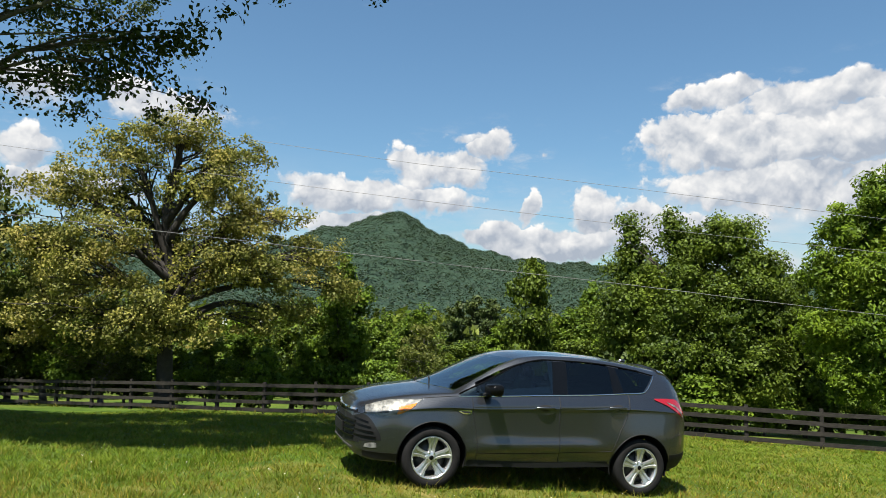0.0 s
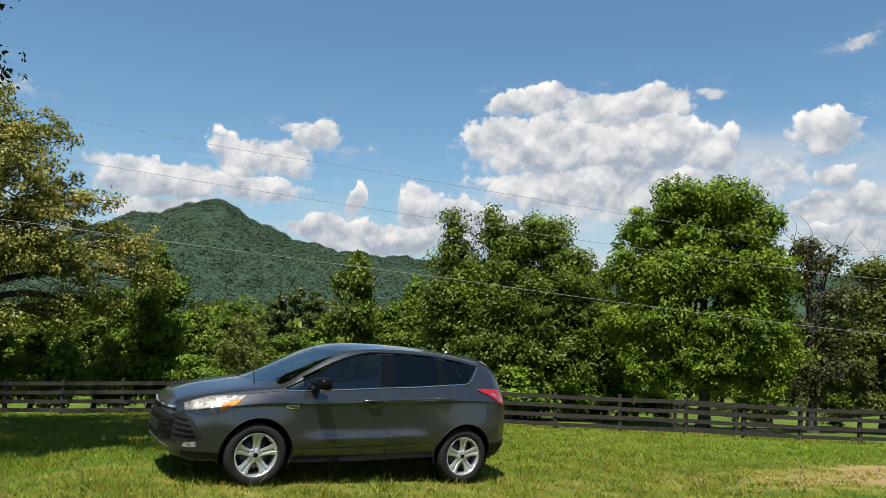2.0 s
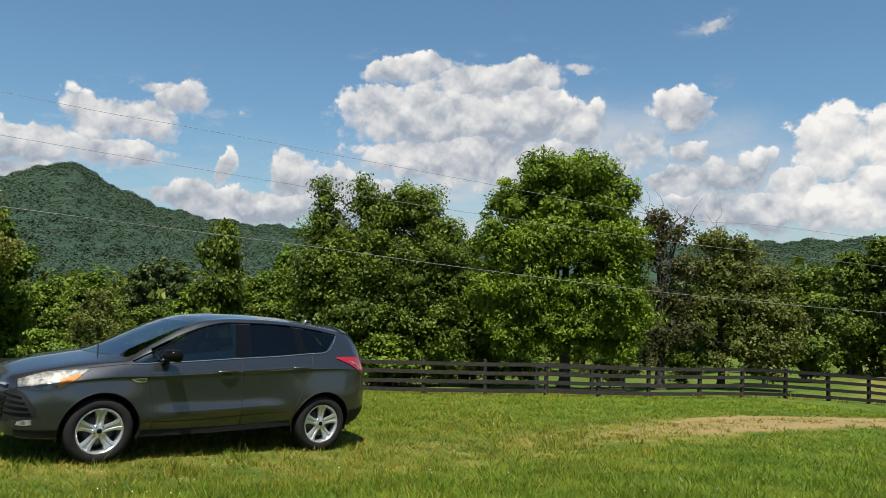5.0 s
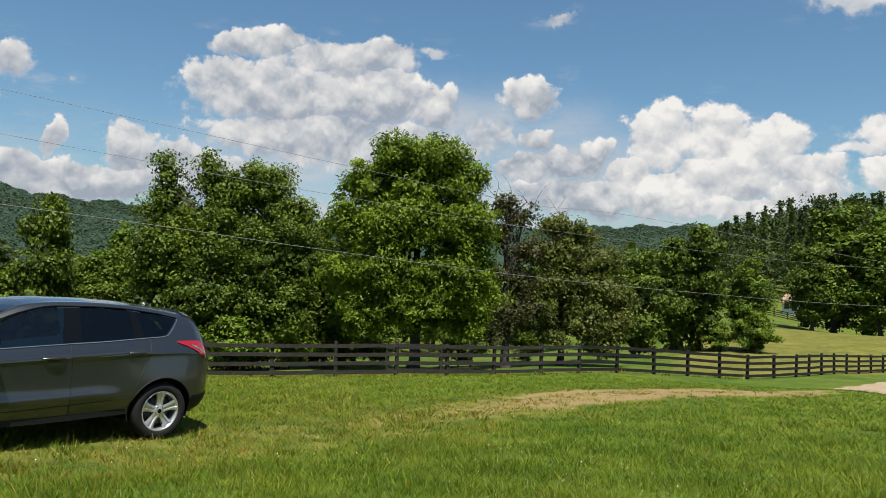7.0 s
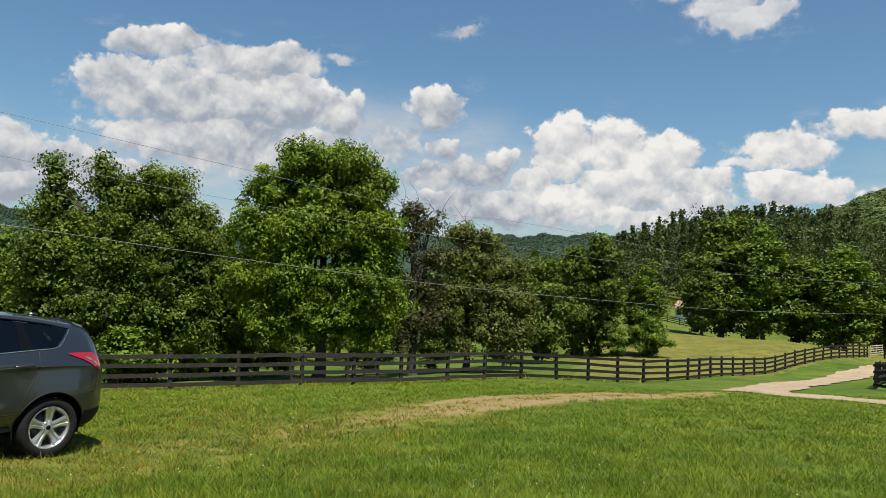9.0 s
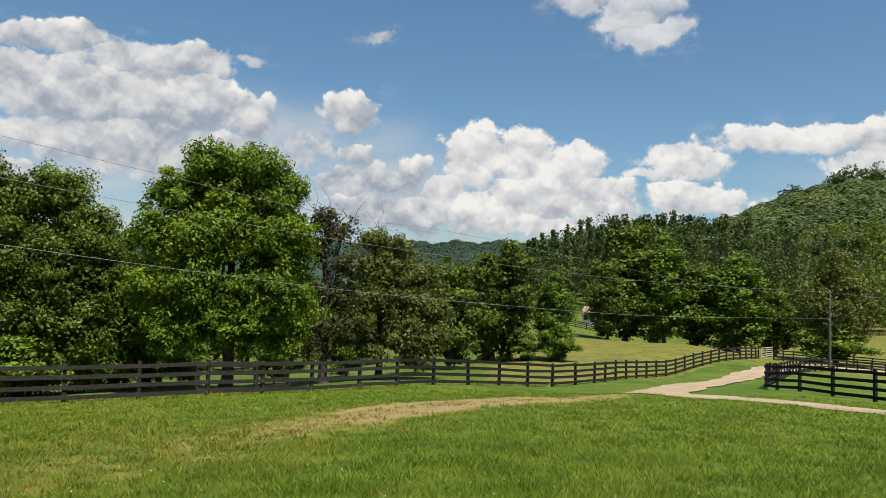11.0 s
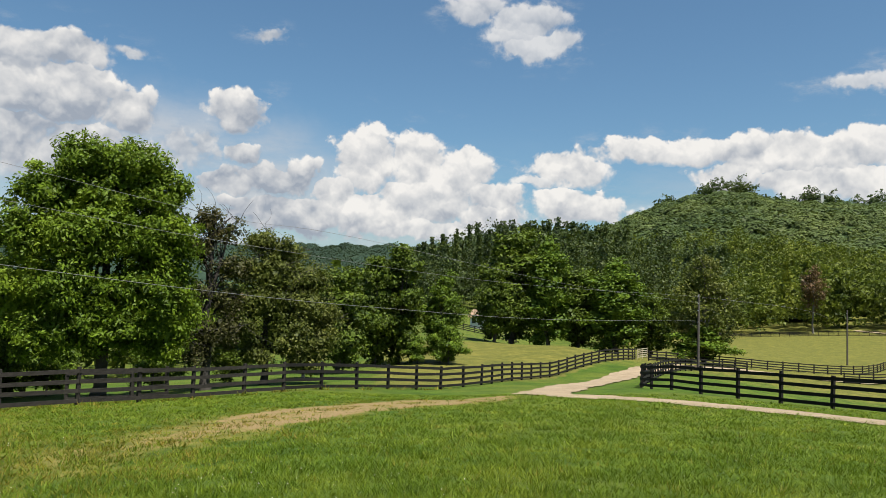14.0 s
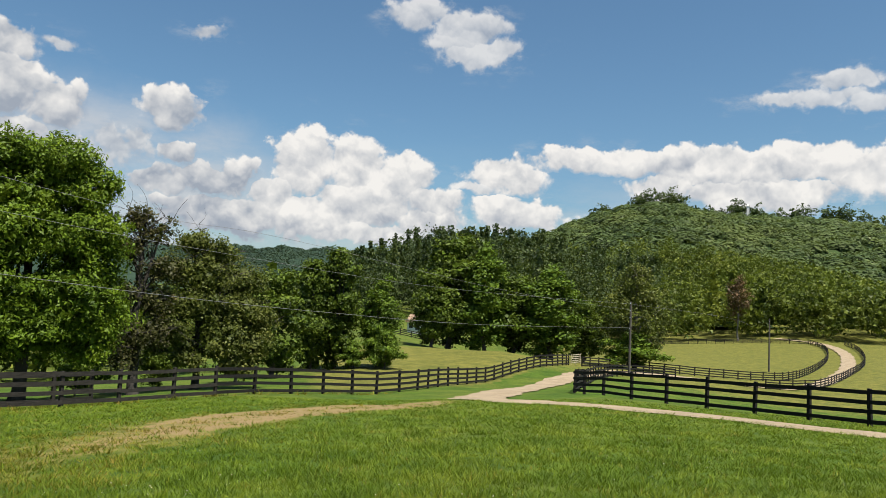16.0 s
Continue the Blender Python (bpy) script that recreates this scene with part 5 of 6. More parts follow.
    patch("bumper_lip", [(-.58, .365), (0, .40), (.58, .365)], [(-.58, .379), (0, .414), (.58, .379)], DARK_METAL, car, plane="front", n=24, m=3, proud=.014, label="dull silver bumper lip")
    patch("number_plate", [(-.26, .50), (.26, .50)], [(-.26, .61), (.26, .61)], CLADDING, grille, plane="front", n=8, m=3, proud=.034)
    # wipers, aerial, spoiler
    for a, b in (((1.36, .52), (1.20, -.10)), ((1.38, -.10), (1.22, -.62))):
        xs, ys = np.linspace(a[0], b[0], 14), np.linspace(a[1], b[1], 14)
        v, f = tube(np.stack([xs, ys, top_z(xs, ys) + .012], 1), np.full(14, .007), 6)
        child("wiper", mesh_of("wiper", v, f, CLADDING, True), car)
    bm = bmesh.new()
    lump(bm, (-1.50, 0, 1.615), (.12, .045, .045), .018)
    part("aerial", bm, PAINT, car, "", True)
    patch("spoiler", [(-1.95, -.52), (-1.97, 0), (-1.95, .52)], [(-1.72, -.56), (-1.72, 0), (-1.72, .56)], PAINT, car, plane="top", proud=.022, n=24, m=6)
    # cabin
    for y in (.36, -.36):
        bm = bmesh.new()
        lump(bm, (.10, y, .66), (.52, .50, .20), .06)
        lump(bm, (-.20, y, .98), (.16, .48, .60), .06, Matrix.Rotation(radians(-14), 3, "Y"))
        lump(bm, (-.29, y, 1.33), (.10, .26, .17), .04)
        part("front_seat", bm, CABIN, car, "", True)
    bm = bmesh.new()
    lump(bm, (-.85, 0, .66), (.50, 1.30, .20), .06)
    lump(bm, (-1.13, 0, .98), (.16, 1.30, .60), .06, Matrix.Rotation(radians(-14), 3, "Y"))
    part("rear_bench", bm, CABIN, car, "", True)
    bm = bmesh.new()
    lump(bm, (.98, 0, .93), (.50, 1.36, .22), .07)
    part("dashboard", bm, DASH, car, "grey dashboard", True)
    a = np.linspace(0, 2 * np.pi, 25)
    v, f = tube(np.stack([.66 + .06 * np.sin(a), .37 + .18 * np.cos(a), 1.0 + .17 * np.sin(a)], 1), np.full(25, .016), 6)
    child("steering_wheel", mesh_of("steering_wheel", v, f, CABIN, True), car)
    bm = bmesh.new()
    lump(bm, (-.1, 0, .50), (3.2, 1.45, .05), .02)
    part("cabin_floor", bm, CABIN, car)
    return car


build_car()

# ---- more trees beyond the fence ----
BROAD = tree("broadleaf_tree", "mid-green broadleaf tree beyond the board fence", random_lobes(21, 10.0, 3.2, 0.10, 11), 0.20, 1.6, BARK, LEAF_MAPLE, 21, 210, 44, 0.66, 0.155, twigs=50, fill=0.4, core=6)
FRESH = tree("broadleaf_tree", "bright fresh-green young tree beyond the fence", random_lobes(22, 10.0, 2.6, 0.08, 11), 0.16, 1.2, BARK, LEAF_FRESH, 22, 210, 44, 0.60, 0.145, twigs=50, fill=0.4, core=6)
OLIVE = tree("broadleaf_tree", "olive-coloured thin-leaved tree beyond the fence", random_lobes(23, 10.0, 3.4, 0.12, 11), 0.22, 1.8, BARK_GREY, LEAF_DULL, 23, 240, 36, 0.60, 0.145, twigs=90, fill=0.7, bare=6, core=1)
TALL = tree("broadleaf_tree", "tall dark green hardwood tree in the meadow", random_lobes(24, 10.0, 2.4, 0.07, 12), 0.17, 2.0, BARK, LEAF_MAPLE, 24, 210, 44, 0.60, 0.150, twigs=60, fill=0.4, core=6)
BUSH = tree("bush", "low leafy bush growing along the fence", random_lobes(25, 10.0, 6.0, 0.12, 9), 0.20, 0.6, BARK, LEAF_FRESH, 25, 150, 36, 1.25, 0.32, twigs=30)


def pine_lobes(seed, tall=10.0):
    rng = np.random.default_rng(seed)
    out = []
    for k in range(14):
        s = k / 13
        z = tall * (0.38 + 0.58 * s)
        w = 1.9 * (1 - 0.78 * s) + 0.2
        a = k * 2.4
        out.append((math.cos(a) * w * 0.55, math.sin(a) * w * 0.55, z, w * 0.62, w * 0.62, 0.42))
    return out


PINE = tree("pine_tree", "slender dark pine with open whorled boughs", pine_lobes(26), 0.17, 3.6, BARK, LEAF_PINE, 26, 330, 18, 0.42, 0.18, twigs=90, fill=0.6, core=1)
for first in (BROAD, FRESH, OLIVE, TALL, BUSH, PINE):
    first["group"] = "trees beyond the fence"
used = set()


def plant(kind, bearing, far, lift, wide=None, turn=0.0, label=""):
    """Sets a copy of a tree at a bearing and distance so that its top reaches an angle and its crown a width in degrees."""
    tall = tall_for(bearing, far, lift)
    x, y = polar(bearing, far)
    own = max(abs(c) for v in kind.children if v.name.startswith("crown") for c in (v.bound_box[0][0], v.bound_box[6][0]))
    high = max(v.bound_box[1][2] for v in kind.children if v.name.startswith("crown"))
    g = tall / high
    w = g if wide is None else radians(wide) * far / 2 / own
    m = pose(float(x), float(y), float(land(x, y)), 0, 0, turn)
    ob = kind if kind.name not in used else copy_thing(kind, m)
    used.add(kind.name)
    ob.matrix_basis = m @ Matrix.Diagonal((w, w, g, 1))
    if label:
        ob["label"] = label
    return ob


# left of the car, round and behind the oak
plant(OLIVE, -45.5, 45, 9.4, 9, 10, "yellow-green tree at the lawn's edge beside the oak")
plant(OLIVE, -41.0, 48, 5.5, 8, 80)
plant(BROAD, -48.0, 50, 6, 9, 30)
plant(BROAD, -43.0, 52, 2.5, 7, 200)
plant(BUSH, -39.5, 46, -1.0, 7, 20)
plant(OLIVE, -37.5, 44.5, 0.5, 7, 140)
plant(BUSH, -36.0, 47, -1.6, 7, 90)
plant(BROAD, -34.0, 52, 0.5, 8, 10)
plant(BUSH, -30.5, 45, -2.2, 6, 60)
plant(FRESH, -28.0, 50, 0.4, 6, 30)
plant(BUSH, -26.2, 44, -2.8, 5, 160)
plant(BROAD, -24.3, 56, 1.0, 6, 50)
plant(BUSH, -23.3, 47, -2.0, 5, 10)
plant(FRESH, -20.6, 47, 4.5, 6.4, 0)
plant(BROAD, -22.5, 50, 0.0, 5, 100)
plant(FRESH, -18.0, 52, 0.0, 5, 70)
plant(FRESH, -15.2, 55, 0.8, 6, 110)
plant(OLIVE, -14.4, 46, -0.8, 5.4, 20, "brownish thin shrub behind the fence")
plant(BUSH, -17.4, 44, -3.6, 6, 220)
plant(PINE, -11.9, 78, 1.0, 5, 0)
plant(PINE, -10.6, 82, 1.5, 5, 50)
plant(PINE, -9.2, 80, 1.3, 5, 110)
plant(BROAD, -11.5, 52, -2.0, 6, 40)
plant(FRESH, -8.6, 50, -0.4, 5, 10)
plant(TALL, -6.2, 48, 4.6, 5.4, 30)
plant(FRESH, -4.0, 52, 0.6, 5, 80)
plant(FRESH, -1.6, 52, 3.0, 6, 150)
plant(BROAD, 1.2, 54, 2.4, 5.5, 20)
plant(BROAD, -2.8, 47, -1.5, 5, 70)
plant(TALL, 1.4, 48, 1.0, 5, 90)
plant(BROAD, 12.2, 50, 4.0, 5.6, 40)
plant(BROAD, 13.2, 45, 1.8, 5, 120)
plant(BROAD, 15.5, 48, 0.5, 6, 130)
plant(BUSH, 10.5, 43, -2.6, 6, 30)
plant(BUSH, 16.8, 46, -3.0, 5, 30)
plant(BUSH, 23.5, 45, -3.6, 4.6, 30)
plant(BROAD, 28.8, 50, -1.6, 4.4, 200)
plant(OLIVE, 34.2, 52, 0.4, 4.2, 250)
plant(BUSH, 6.0, 41, -3.8, 8, 80)
plant(BUSH, 1.0, 41, -3.6, 8, 180)
plant(BUSH, -4.5, 41, -3.6, 8, 280)
plant(BUSH, -10.5, 41, -3.6, 8, 20)
# beyond the walnut, round the bend of the fence
plant(BROAD, 34.6, 66, 0.6, 4.6, 60)
plant(BROAD, 36.8, 62, 2.0, 6.0, 10, "rounded dark green tree in the meadow")
plant(TALL, 39.6, 70, 3.0, 4.4, 40)
plant(TALL, 41.5, 70, 4.0, 5.0, 130)
plant(FRESH, 44.7, 70, 2.0, 4.0, 20)
plant(BUSH, 45.3, 68, -2.3, 3.8, 50)
plant(BUSH, 42.9, 69, -3.2, 3.0, 110)
plant(BROAD, 50.2, 112, 5.4, 6.8, 10)
plant(FRESH, 52.8, 110, 5.0, 5.6, 100)
plant(BROAD, 48.9, 108, 2.6, 4.2, 50)
plant(BROAD, 55.2, 112, 2.4, 5.0, 10)
plant(FRESH, 57.9, 110, 3.4, 6.4, 90)
plant(BROAD, 60.6, 118, 0.6, 3.6, 70)
plant(OLIVE, 64.3, 112, 3.5, 6.0, 30, "drooping olive-green tree behind the pole")
plant(BUSH, 64.2, 110, -1.6, 6.2, 30)

RUST = tree("broadleaf_tree", "rust-brown withered tree at the wood's edge", random_lobes(27, 10.0, 2.6, 0.42, 9), 0.16, 3.0, BARK_GREY, LEAF_RUST, 27, 220, 14, 0.5, 0.16, twigs=50, fill=0.7, bare=8, core=1)
RUST["group"] = "trees beyond the fence"
plant(RUST, 71.45, 252, 2.9, 2.6, 0)

# the half-dead tree and its olive neighbour by the fence's bend
H = tall_for(27.4, 42, 7.0)
bare_lobes = [(-.3, 0, .86, 1.0, .8, .8), (.7, 0, .80, 1.1, .8, .8), (-.8, .2, .72, 1.3, .9, .8), (.9, 0, .62, 1.3, .9, .8), (-.7, 0, .5, 1.0, .9, .8), (.8, .2, .45, 1.0, 1.0, .7), (-.2, 0, .3, 1.1, .9, 1.0), (.8, -.3, .3, 1.1, .9, 1.0), (-.6, -.3, .18, 1.0, .8, .8)]
dead = tree("dying_tree", "half-dead grey tree with bare upper branches", [(a, b, c * H, d, e, f) for a, b, c, d, e, f in bare_lobes], 0.30, 2.0, BARK_DARK, LEAF_WITHERED, 31, 420, 22, 0.42, 0.095, twigs=160, fill=0.8, bare=42, core=1, stout=1.3)
stand(dead, 27.2, 42, -27)
H = tall_for(31.5, 43, 4.9)
low_lobes = [(-.4, 0, .90, 1.0, 1.0, .7), (1.0, 0, .84, 1.2, 1.2, .8), (-1.4, 0, .72, 1.2, 1.2, .9), (.4, -.4, .70, 1.5, 1.4, 1.0), (2.4, 0, .68, 1.3, 1.2, .9), (-2.0, -.4, .52, 1.2, 1.2, .9), (0, -.8, .52, 1.6, 1.4, 1.1),
             (2.2, -.6, .50, 1.6, 1.3, 1.0), (3.4, .1, .44, 1.2, 1.1, .9), (1.4, -1, .32, 1.6, 1.3, 1.0), (3.0, -.6, .28, 1.3, 1.1, .9), (-1.2, -.9, .36, 1.2, 1.1, .9), (2.2, -.8, .16, 1.3, 1.0, .8), (-.4, -.8, .20, 1.2, 1.0, .7)]
low = tree("spreading_tree", "spreading olive-brown tree with drooping low boughs", [(a, b, c * H, d, e, f) for a, b, c, d, e, f in low_lobes], 0.24, 1.8, BARK_DARK, LEAF_DULL, 32, 760, 46, 0.54, 0.098, twigs=260, fill=0.85, bare=34, core=6)
stand(low, 31.2, 43.5, -31)

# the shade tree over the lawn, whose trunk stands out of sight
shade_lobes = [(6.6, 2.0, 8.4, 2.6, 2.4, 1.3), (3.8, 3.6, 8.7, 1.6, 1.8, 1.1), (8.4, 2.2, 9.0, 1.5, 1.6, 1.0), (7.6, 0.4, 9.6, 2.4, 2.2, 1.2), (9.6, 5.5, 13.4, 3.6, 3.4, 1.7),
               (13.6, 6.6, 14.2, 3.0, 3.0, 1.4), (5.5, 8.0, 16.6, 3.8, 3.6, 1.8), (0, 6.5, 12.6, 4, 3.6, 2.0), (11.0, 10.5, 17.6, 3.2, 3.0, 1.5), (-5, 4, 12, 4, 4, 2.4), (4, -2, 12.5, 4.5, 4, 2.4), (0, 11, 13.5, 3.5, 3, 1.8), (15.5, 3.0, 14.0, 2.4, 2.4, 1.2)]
# its leaf colour is darkened to stand for the shade under the crown
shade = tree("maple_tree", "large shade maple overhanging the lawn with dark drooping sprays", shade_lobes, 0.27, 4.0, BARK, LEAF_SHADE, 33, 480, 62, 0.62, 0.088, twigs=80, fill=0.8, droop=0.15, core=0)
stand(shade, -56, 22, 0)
# a second dense crown, out of view, added only to shade the lawn
high_lobes = [(8, 4, 14.5, 4.5, 4, 1.8), (13, 6, 14.6, 4, 3.8, 1.6), (4, 8, 14.4, 4.5, 4, 1.8), (-1, 5, 14, 4.5, 4.5, 2), (10, 10, 15.4, 4, 3.5, 1.6), (-6, 7, 13.6, 4, 4, 2), (3, 0, 15, 4.5, 4, 2), (16, 5, 15, 2.6, 3, 1.2), (15.5, 9.5, 15.6, 2.6, 2.6, 1.2),
              (10, -1.5, 12.6, 3, 3, 1.4), (13, -2.4, 12.8, 2.4, 2.4, 1.2), (7, -1, 12.8, 3, 3, 1.5), (10.5, 2, 13.4, 3, 2.6, 1.4)]
shade = tree("maple_tree", "unseen tall maple added to cast shade on the lawn", high_lobes, 0.40, 5.0, BARK, LEAF_MAPLE, 34, 1050, 20, 0.75, 0.26, twigs=120, fill=0.9, core=3)
stand(shade, -62, 21, 0)


# ---- far woods and hills ----
def unit_tree(rng, quads, pine=False):
    """Leaf quads of a tree one high."""
    if pine:
        z = 0.32 + 0.68 * rng.random(quads) ** 0.9
        r = (0.17 * (1.03 - z) / 0.7 + 0.015) * np.sqrt(rng.random(quads)) * (0.8 + 0.4 * np.sin(z * 40))
        a = rng.random(quads) * 6.283
        p = np.stack([np.cos(a) * r, np.sin(a) * r, z], 1)
        out = np.stack([np.cos(a), np.sin(a), 0.3 + 0 * a], 1)
        return p, out
    lobes = [(rng.normal(0, .11), rng.normal(0, .11), h, w, w, .13) for h, w in ((.22, .22), (.35, .27), (.5, .28), (.62, .25), (.76, .2), (.88, .13), (.45, .25), (.55, .26))]
    p, out, *_ = crown_points(rng, lobes, quads // 10, 10, 0.085, 0.35)
    return p, out


def sprays(v):
    """Turns leaves of four corners into three-cornered ones."""
    q = v.reshape(-1, 4, 3)
    tri = np.stack([q[:, 0], q[:, 1] + 0.35 * (q[:, 1] - q[:, 3]), q[:, 2] + 0.35 * (q[:, 3] - q[:, 1])], 1).reshape(-1, 3)
    return tri, np.arange(len(tri)).reshape(-1, 3)


def woods(name, label, spots, tall, leaf, quads, size, seed, pine=0.0, wide=1.0):
    """Many far trees as one thing of leaves; spots are plan places with ground heights."""
    rng = np.random.default_rng(seed)
    kinds = [unit_tree(rng, quads) for _ in range(4)]
    pines = [unit_tree(rng, quads, True) for _ in range(2)]
    places, outs, sizes, tints = [], [], [], []
    for (x, y, z), h in zip(spots, tall):
        p, o = pines[rng.integers(2)] if rng.random() < pine else kinds[rng.integers(4)]
        a = rng.random() * 6.283
        c, s = math.cos(a), math.sin(a)
        w = h * wide * rng.uniform(0.85, 1.25)
        places.append(np.stack([x + (p[:, 0] * c - p[:, 1] * s) * w, y + (p[:, 0] * s + p[:, 1] * c) * w, z + p[:, 2] * h], 1))
        outs.append(o)
        sizes.append(np.full(len(p), size))
        tints.append(np.full(3 * len(p), np.clip(rng.normal(-0.1, 0.5), -1, 1)))
    v, f = sprays(leaves(rng, np.vstack(places), np.vstack(outs), np.concatenate(sizes), 1.3)[0])
    me = mesh_of(name, v, f, leaf)
    me.attributes.new("tint", "FLOAT", "POINT").data.foreach_set("value", np.concatenate(tints).astype(np.float32))
    return tagged(new(name, me), label, "woods", kind="stuff")


def scatter(rng, count, ways, reach):
    b, r = rng.uniform(*ways, count), np.sqrt(rng.uniform(reach[0] ** 2, reach[1] ** 2, count))
    x, y = polar(b, r)
    return b, r, np.stack([x, y, land(x, y) - 0.3], 1)


rng = np.random.default_rng(41)
b, r, spots = scatter(rng, 330, (-58, 33), (68, 170))
lift = np.interp(b, [-58, -30, -24, -12, 0, 10, 33], [2.0, 0.8, 0.2, -0.4, 1.2, 2.0, 0.0])
tall = np.clip((1.6 + r * np.tan(np.radians(lift - rng.uniform(0.0, 2.6, len(r)))) - spots[:, 2]), 5, 16)
woods("near_woods", "mixed green woods falling away behind the fence trees", spots, tall, LEAF_FAR, 240, 0.72, 42)
b, r, spots = scatter(rng, 560, (-62, 44), (170, 620))
woods("valley_woods", "green broadleaf woods filling the valley", spots, rng.uniform(11, 19, len(r)), LEAF_FAR, 120, 1.5, 43, 0.12)
b, r, spots = scatter(rng, 400, (37, 66), (215, 350))
keep = ((b < 45.2) | (b > 49.6) | (r > 215)) & ((b < 58) | (r > 255))
b, r, spots = b[keep], r[keep], spots[keep]
lift = np.interp(b, [37, 41, 43.4, 46, 48.7, 52, 55.6, 58, 61, 66], [2.0, 3.3, 4.3, 5.2, 6.2, 6.2, 6.1, 6.2, 5.4, 4.2])
tall = np.clip(1.6 + r * np.tan(np.radians(lift - rng.uniform(0.0, 1.5, len(r)))) - spots[:, 2], 9, 36)
woods("pine_wood", "dark pine wood on the rise behind the meadow", spots, tall, LEAF_PINE, 620, 0.62, 45, 0.62, 0.95)


def domes(u, v, seed):
    """Rounded canopy tops: 1 at the middle of each scattered cell, falling to its edge; and a number for each cell."""
    best, tint = np.full(u.shape, 9.0), np.zeros(u.shape)
    iu, iv = np.floor(u), np.floor(v)
    for du in (-1, 0, 1):
        for dv in (-1, 0, 1):
            cu, cv = iu + du, iv + dv
            h = np.sin(cu * 127.1 + cv * 311.7 + seed) * 43758.5453
            k = np.sin(cu * 269.5 + cv * 183.3 + seed) * 43758.5453
            h, k = h - np.floor(h), k - np.floor(k)
            d = (u - cu - h) ** 2 + (v - cv - k) ** 2
            tint = np.where(d < best, h, tint)
            best = np.minimum(best, d)
    return np.sqrt(np.clip(1 - best * 0.9, 0, 1)), tint


def wooded_hill(name, label, ways, near, far, foot, ridge, cell, cols, rows, mat, seed, bend=1.0):
    """A hillside under trees: from its foot up to a ridge seen at an angle along each bearing, then down behind."""
    b, s = np.meshgrid(np.linspace(*ways, cols), np.r_[np.linspace(0, 1, rows), 1.08, 1.3])
    r = near + (far - near) * s
    top = 1.6 + far * np.tan(np.radians(ridge(b)))
    up = np.where(s <= 1, (s * s * (3 - 2 * s)) ** bend, 1 - (s - 1) * 1.5)
    x, y = polar(b, r)
    z = foot + (top - foot) * up
    dome, tint = domes(x / cell, y / cell, seed)
    rough = 0.5 * np.sin(x / 37 + seed) * np.sin(y / 51) + 0.5 * np.sin(x / 91 + 2) * np.sin(y / 73 + seed)
    z = z + cell * 0.2 * dome * tint + rough * far * 0.0025 * up
    n, m = x.shape
    i, j = np.meshgrid(np.arange(n - 1), np.arange(m - 1), indexing="ij")
    f = np.stack([i * m + j, i * m + j + 1, (i + 1) * m + j + 1, (i + 1) * m + j], -1).reshape(-1, 4)
    me = mesh_of(name, np.stack([x, y, z], -1).reshape(-1, 3), f[:, ::-1], mat, False)
    me.attributes.new("tint", "FLOAT", "POINT").data.foreach_set("value", tint.ravel().astype(np.float32))
    return tagged(new(name, me), label, "hill", kind="structure")


def canopy_material(name, dark, light, scale):
    m = bpy.data.materials.new(name)
    m.use_nodes = True
    n = Nodes(m.node_tree)
    spot = n.add("ShaderNodeTexCoord").outputs["Object"]
    tint = n.add("ShaderNodeAttribute", attribute_name="tint")
    mixed = n.math("ADD", n.math("MULTIPLY", tint.outputs["Fac"], 0.5), n.math("ADD", n.math("MULTIPLY", n.noise(spot, scale, 4, 0.6), 0.3), n.math("MULTIPLY", n.noise(spot, scale * 5, 4, 0.7), 0.35)))
    s = n.add("ShaderNodeBsdfPrincipled")
    n.put(s.inputs["Base Color"], n.mix(n.ramp(mixed, 0.25, 0.85), dark, light))
    s.inputs["Roughness"].default_value = 0.95
    s.inputs["Specular IOR Level"].default_value = 0.1
    n.put(n.add("ShaderNodeOutputMaterial").inputs[0], s.outputs[0])
    return m


def mountain_ridge(b):
    cone = 3.75 * np.exp(-((np.abs(b + 16.9) / 5.4) ** 1.35))
    shoulder = 0.7 * np.exp(-(((b + 22.5) / 2.6) ** 2))
    base = np.interp(b, [-70, -50, -40, -30, -20, 0, 12, 22, 34, 44, 60], [5.0, 4.6, 4.8, 4.1, 3.7, 3.65, 3.2, 3.0, 3.2, 3.5, 3.0])
    return base + cone + shoulder + 0.12 * np.sin(b * 1.9) + 0.06 * np.sin(b * 5.3)


def knob_ridge(b):
    brow = sum(np.interp(b + d, [42, 50, 54, 57, 60, 63, 66.4, 69, 72, 77, 81, 88, 100], [3.0, 3.9, 4.7, 5.6, 6.9, 7.9, 8.3, 7.5, 7.3, 7.0, 6.4, 5.8, 5.0]) for d in (-1, -.5, 0, .5, 1)) / 5
    return brow - 0.85 + 0.06 * np.sin(b * 3.1)


# both hillside sheets share the painted haze tint of the leaves over them
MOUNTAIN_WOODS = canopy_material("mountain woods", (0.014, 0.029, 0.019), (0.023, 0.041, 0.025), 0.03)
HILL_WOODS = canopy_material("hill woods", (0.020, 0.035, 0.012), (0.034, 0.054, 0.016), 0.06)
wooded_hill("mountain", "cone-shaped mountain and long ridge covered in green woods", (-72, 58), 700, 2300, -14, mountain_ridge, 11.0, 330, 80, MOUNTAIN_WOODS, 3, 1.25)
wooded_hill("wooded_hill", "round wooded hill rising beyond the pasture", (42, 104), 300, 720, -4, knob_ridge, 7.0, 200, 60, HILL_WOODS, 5)
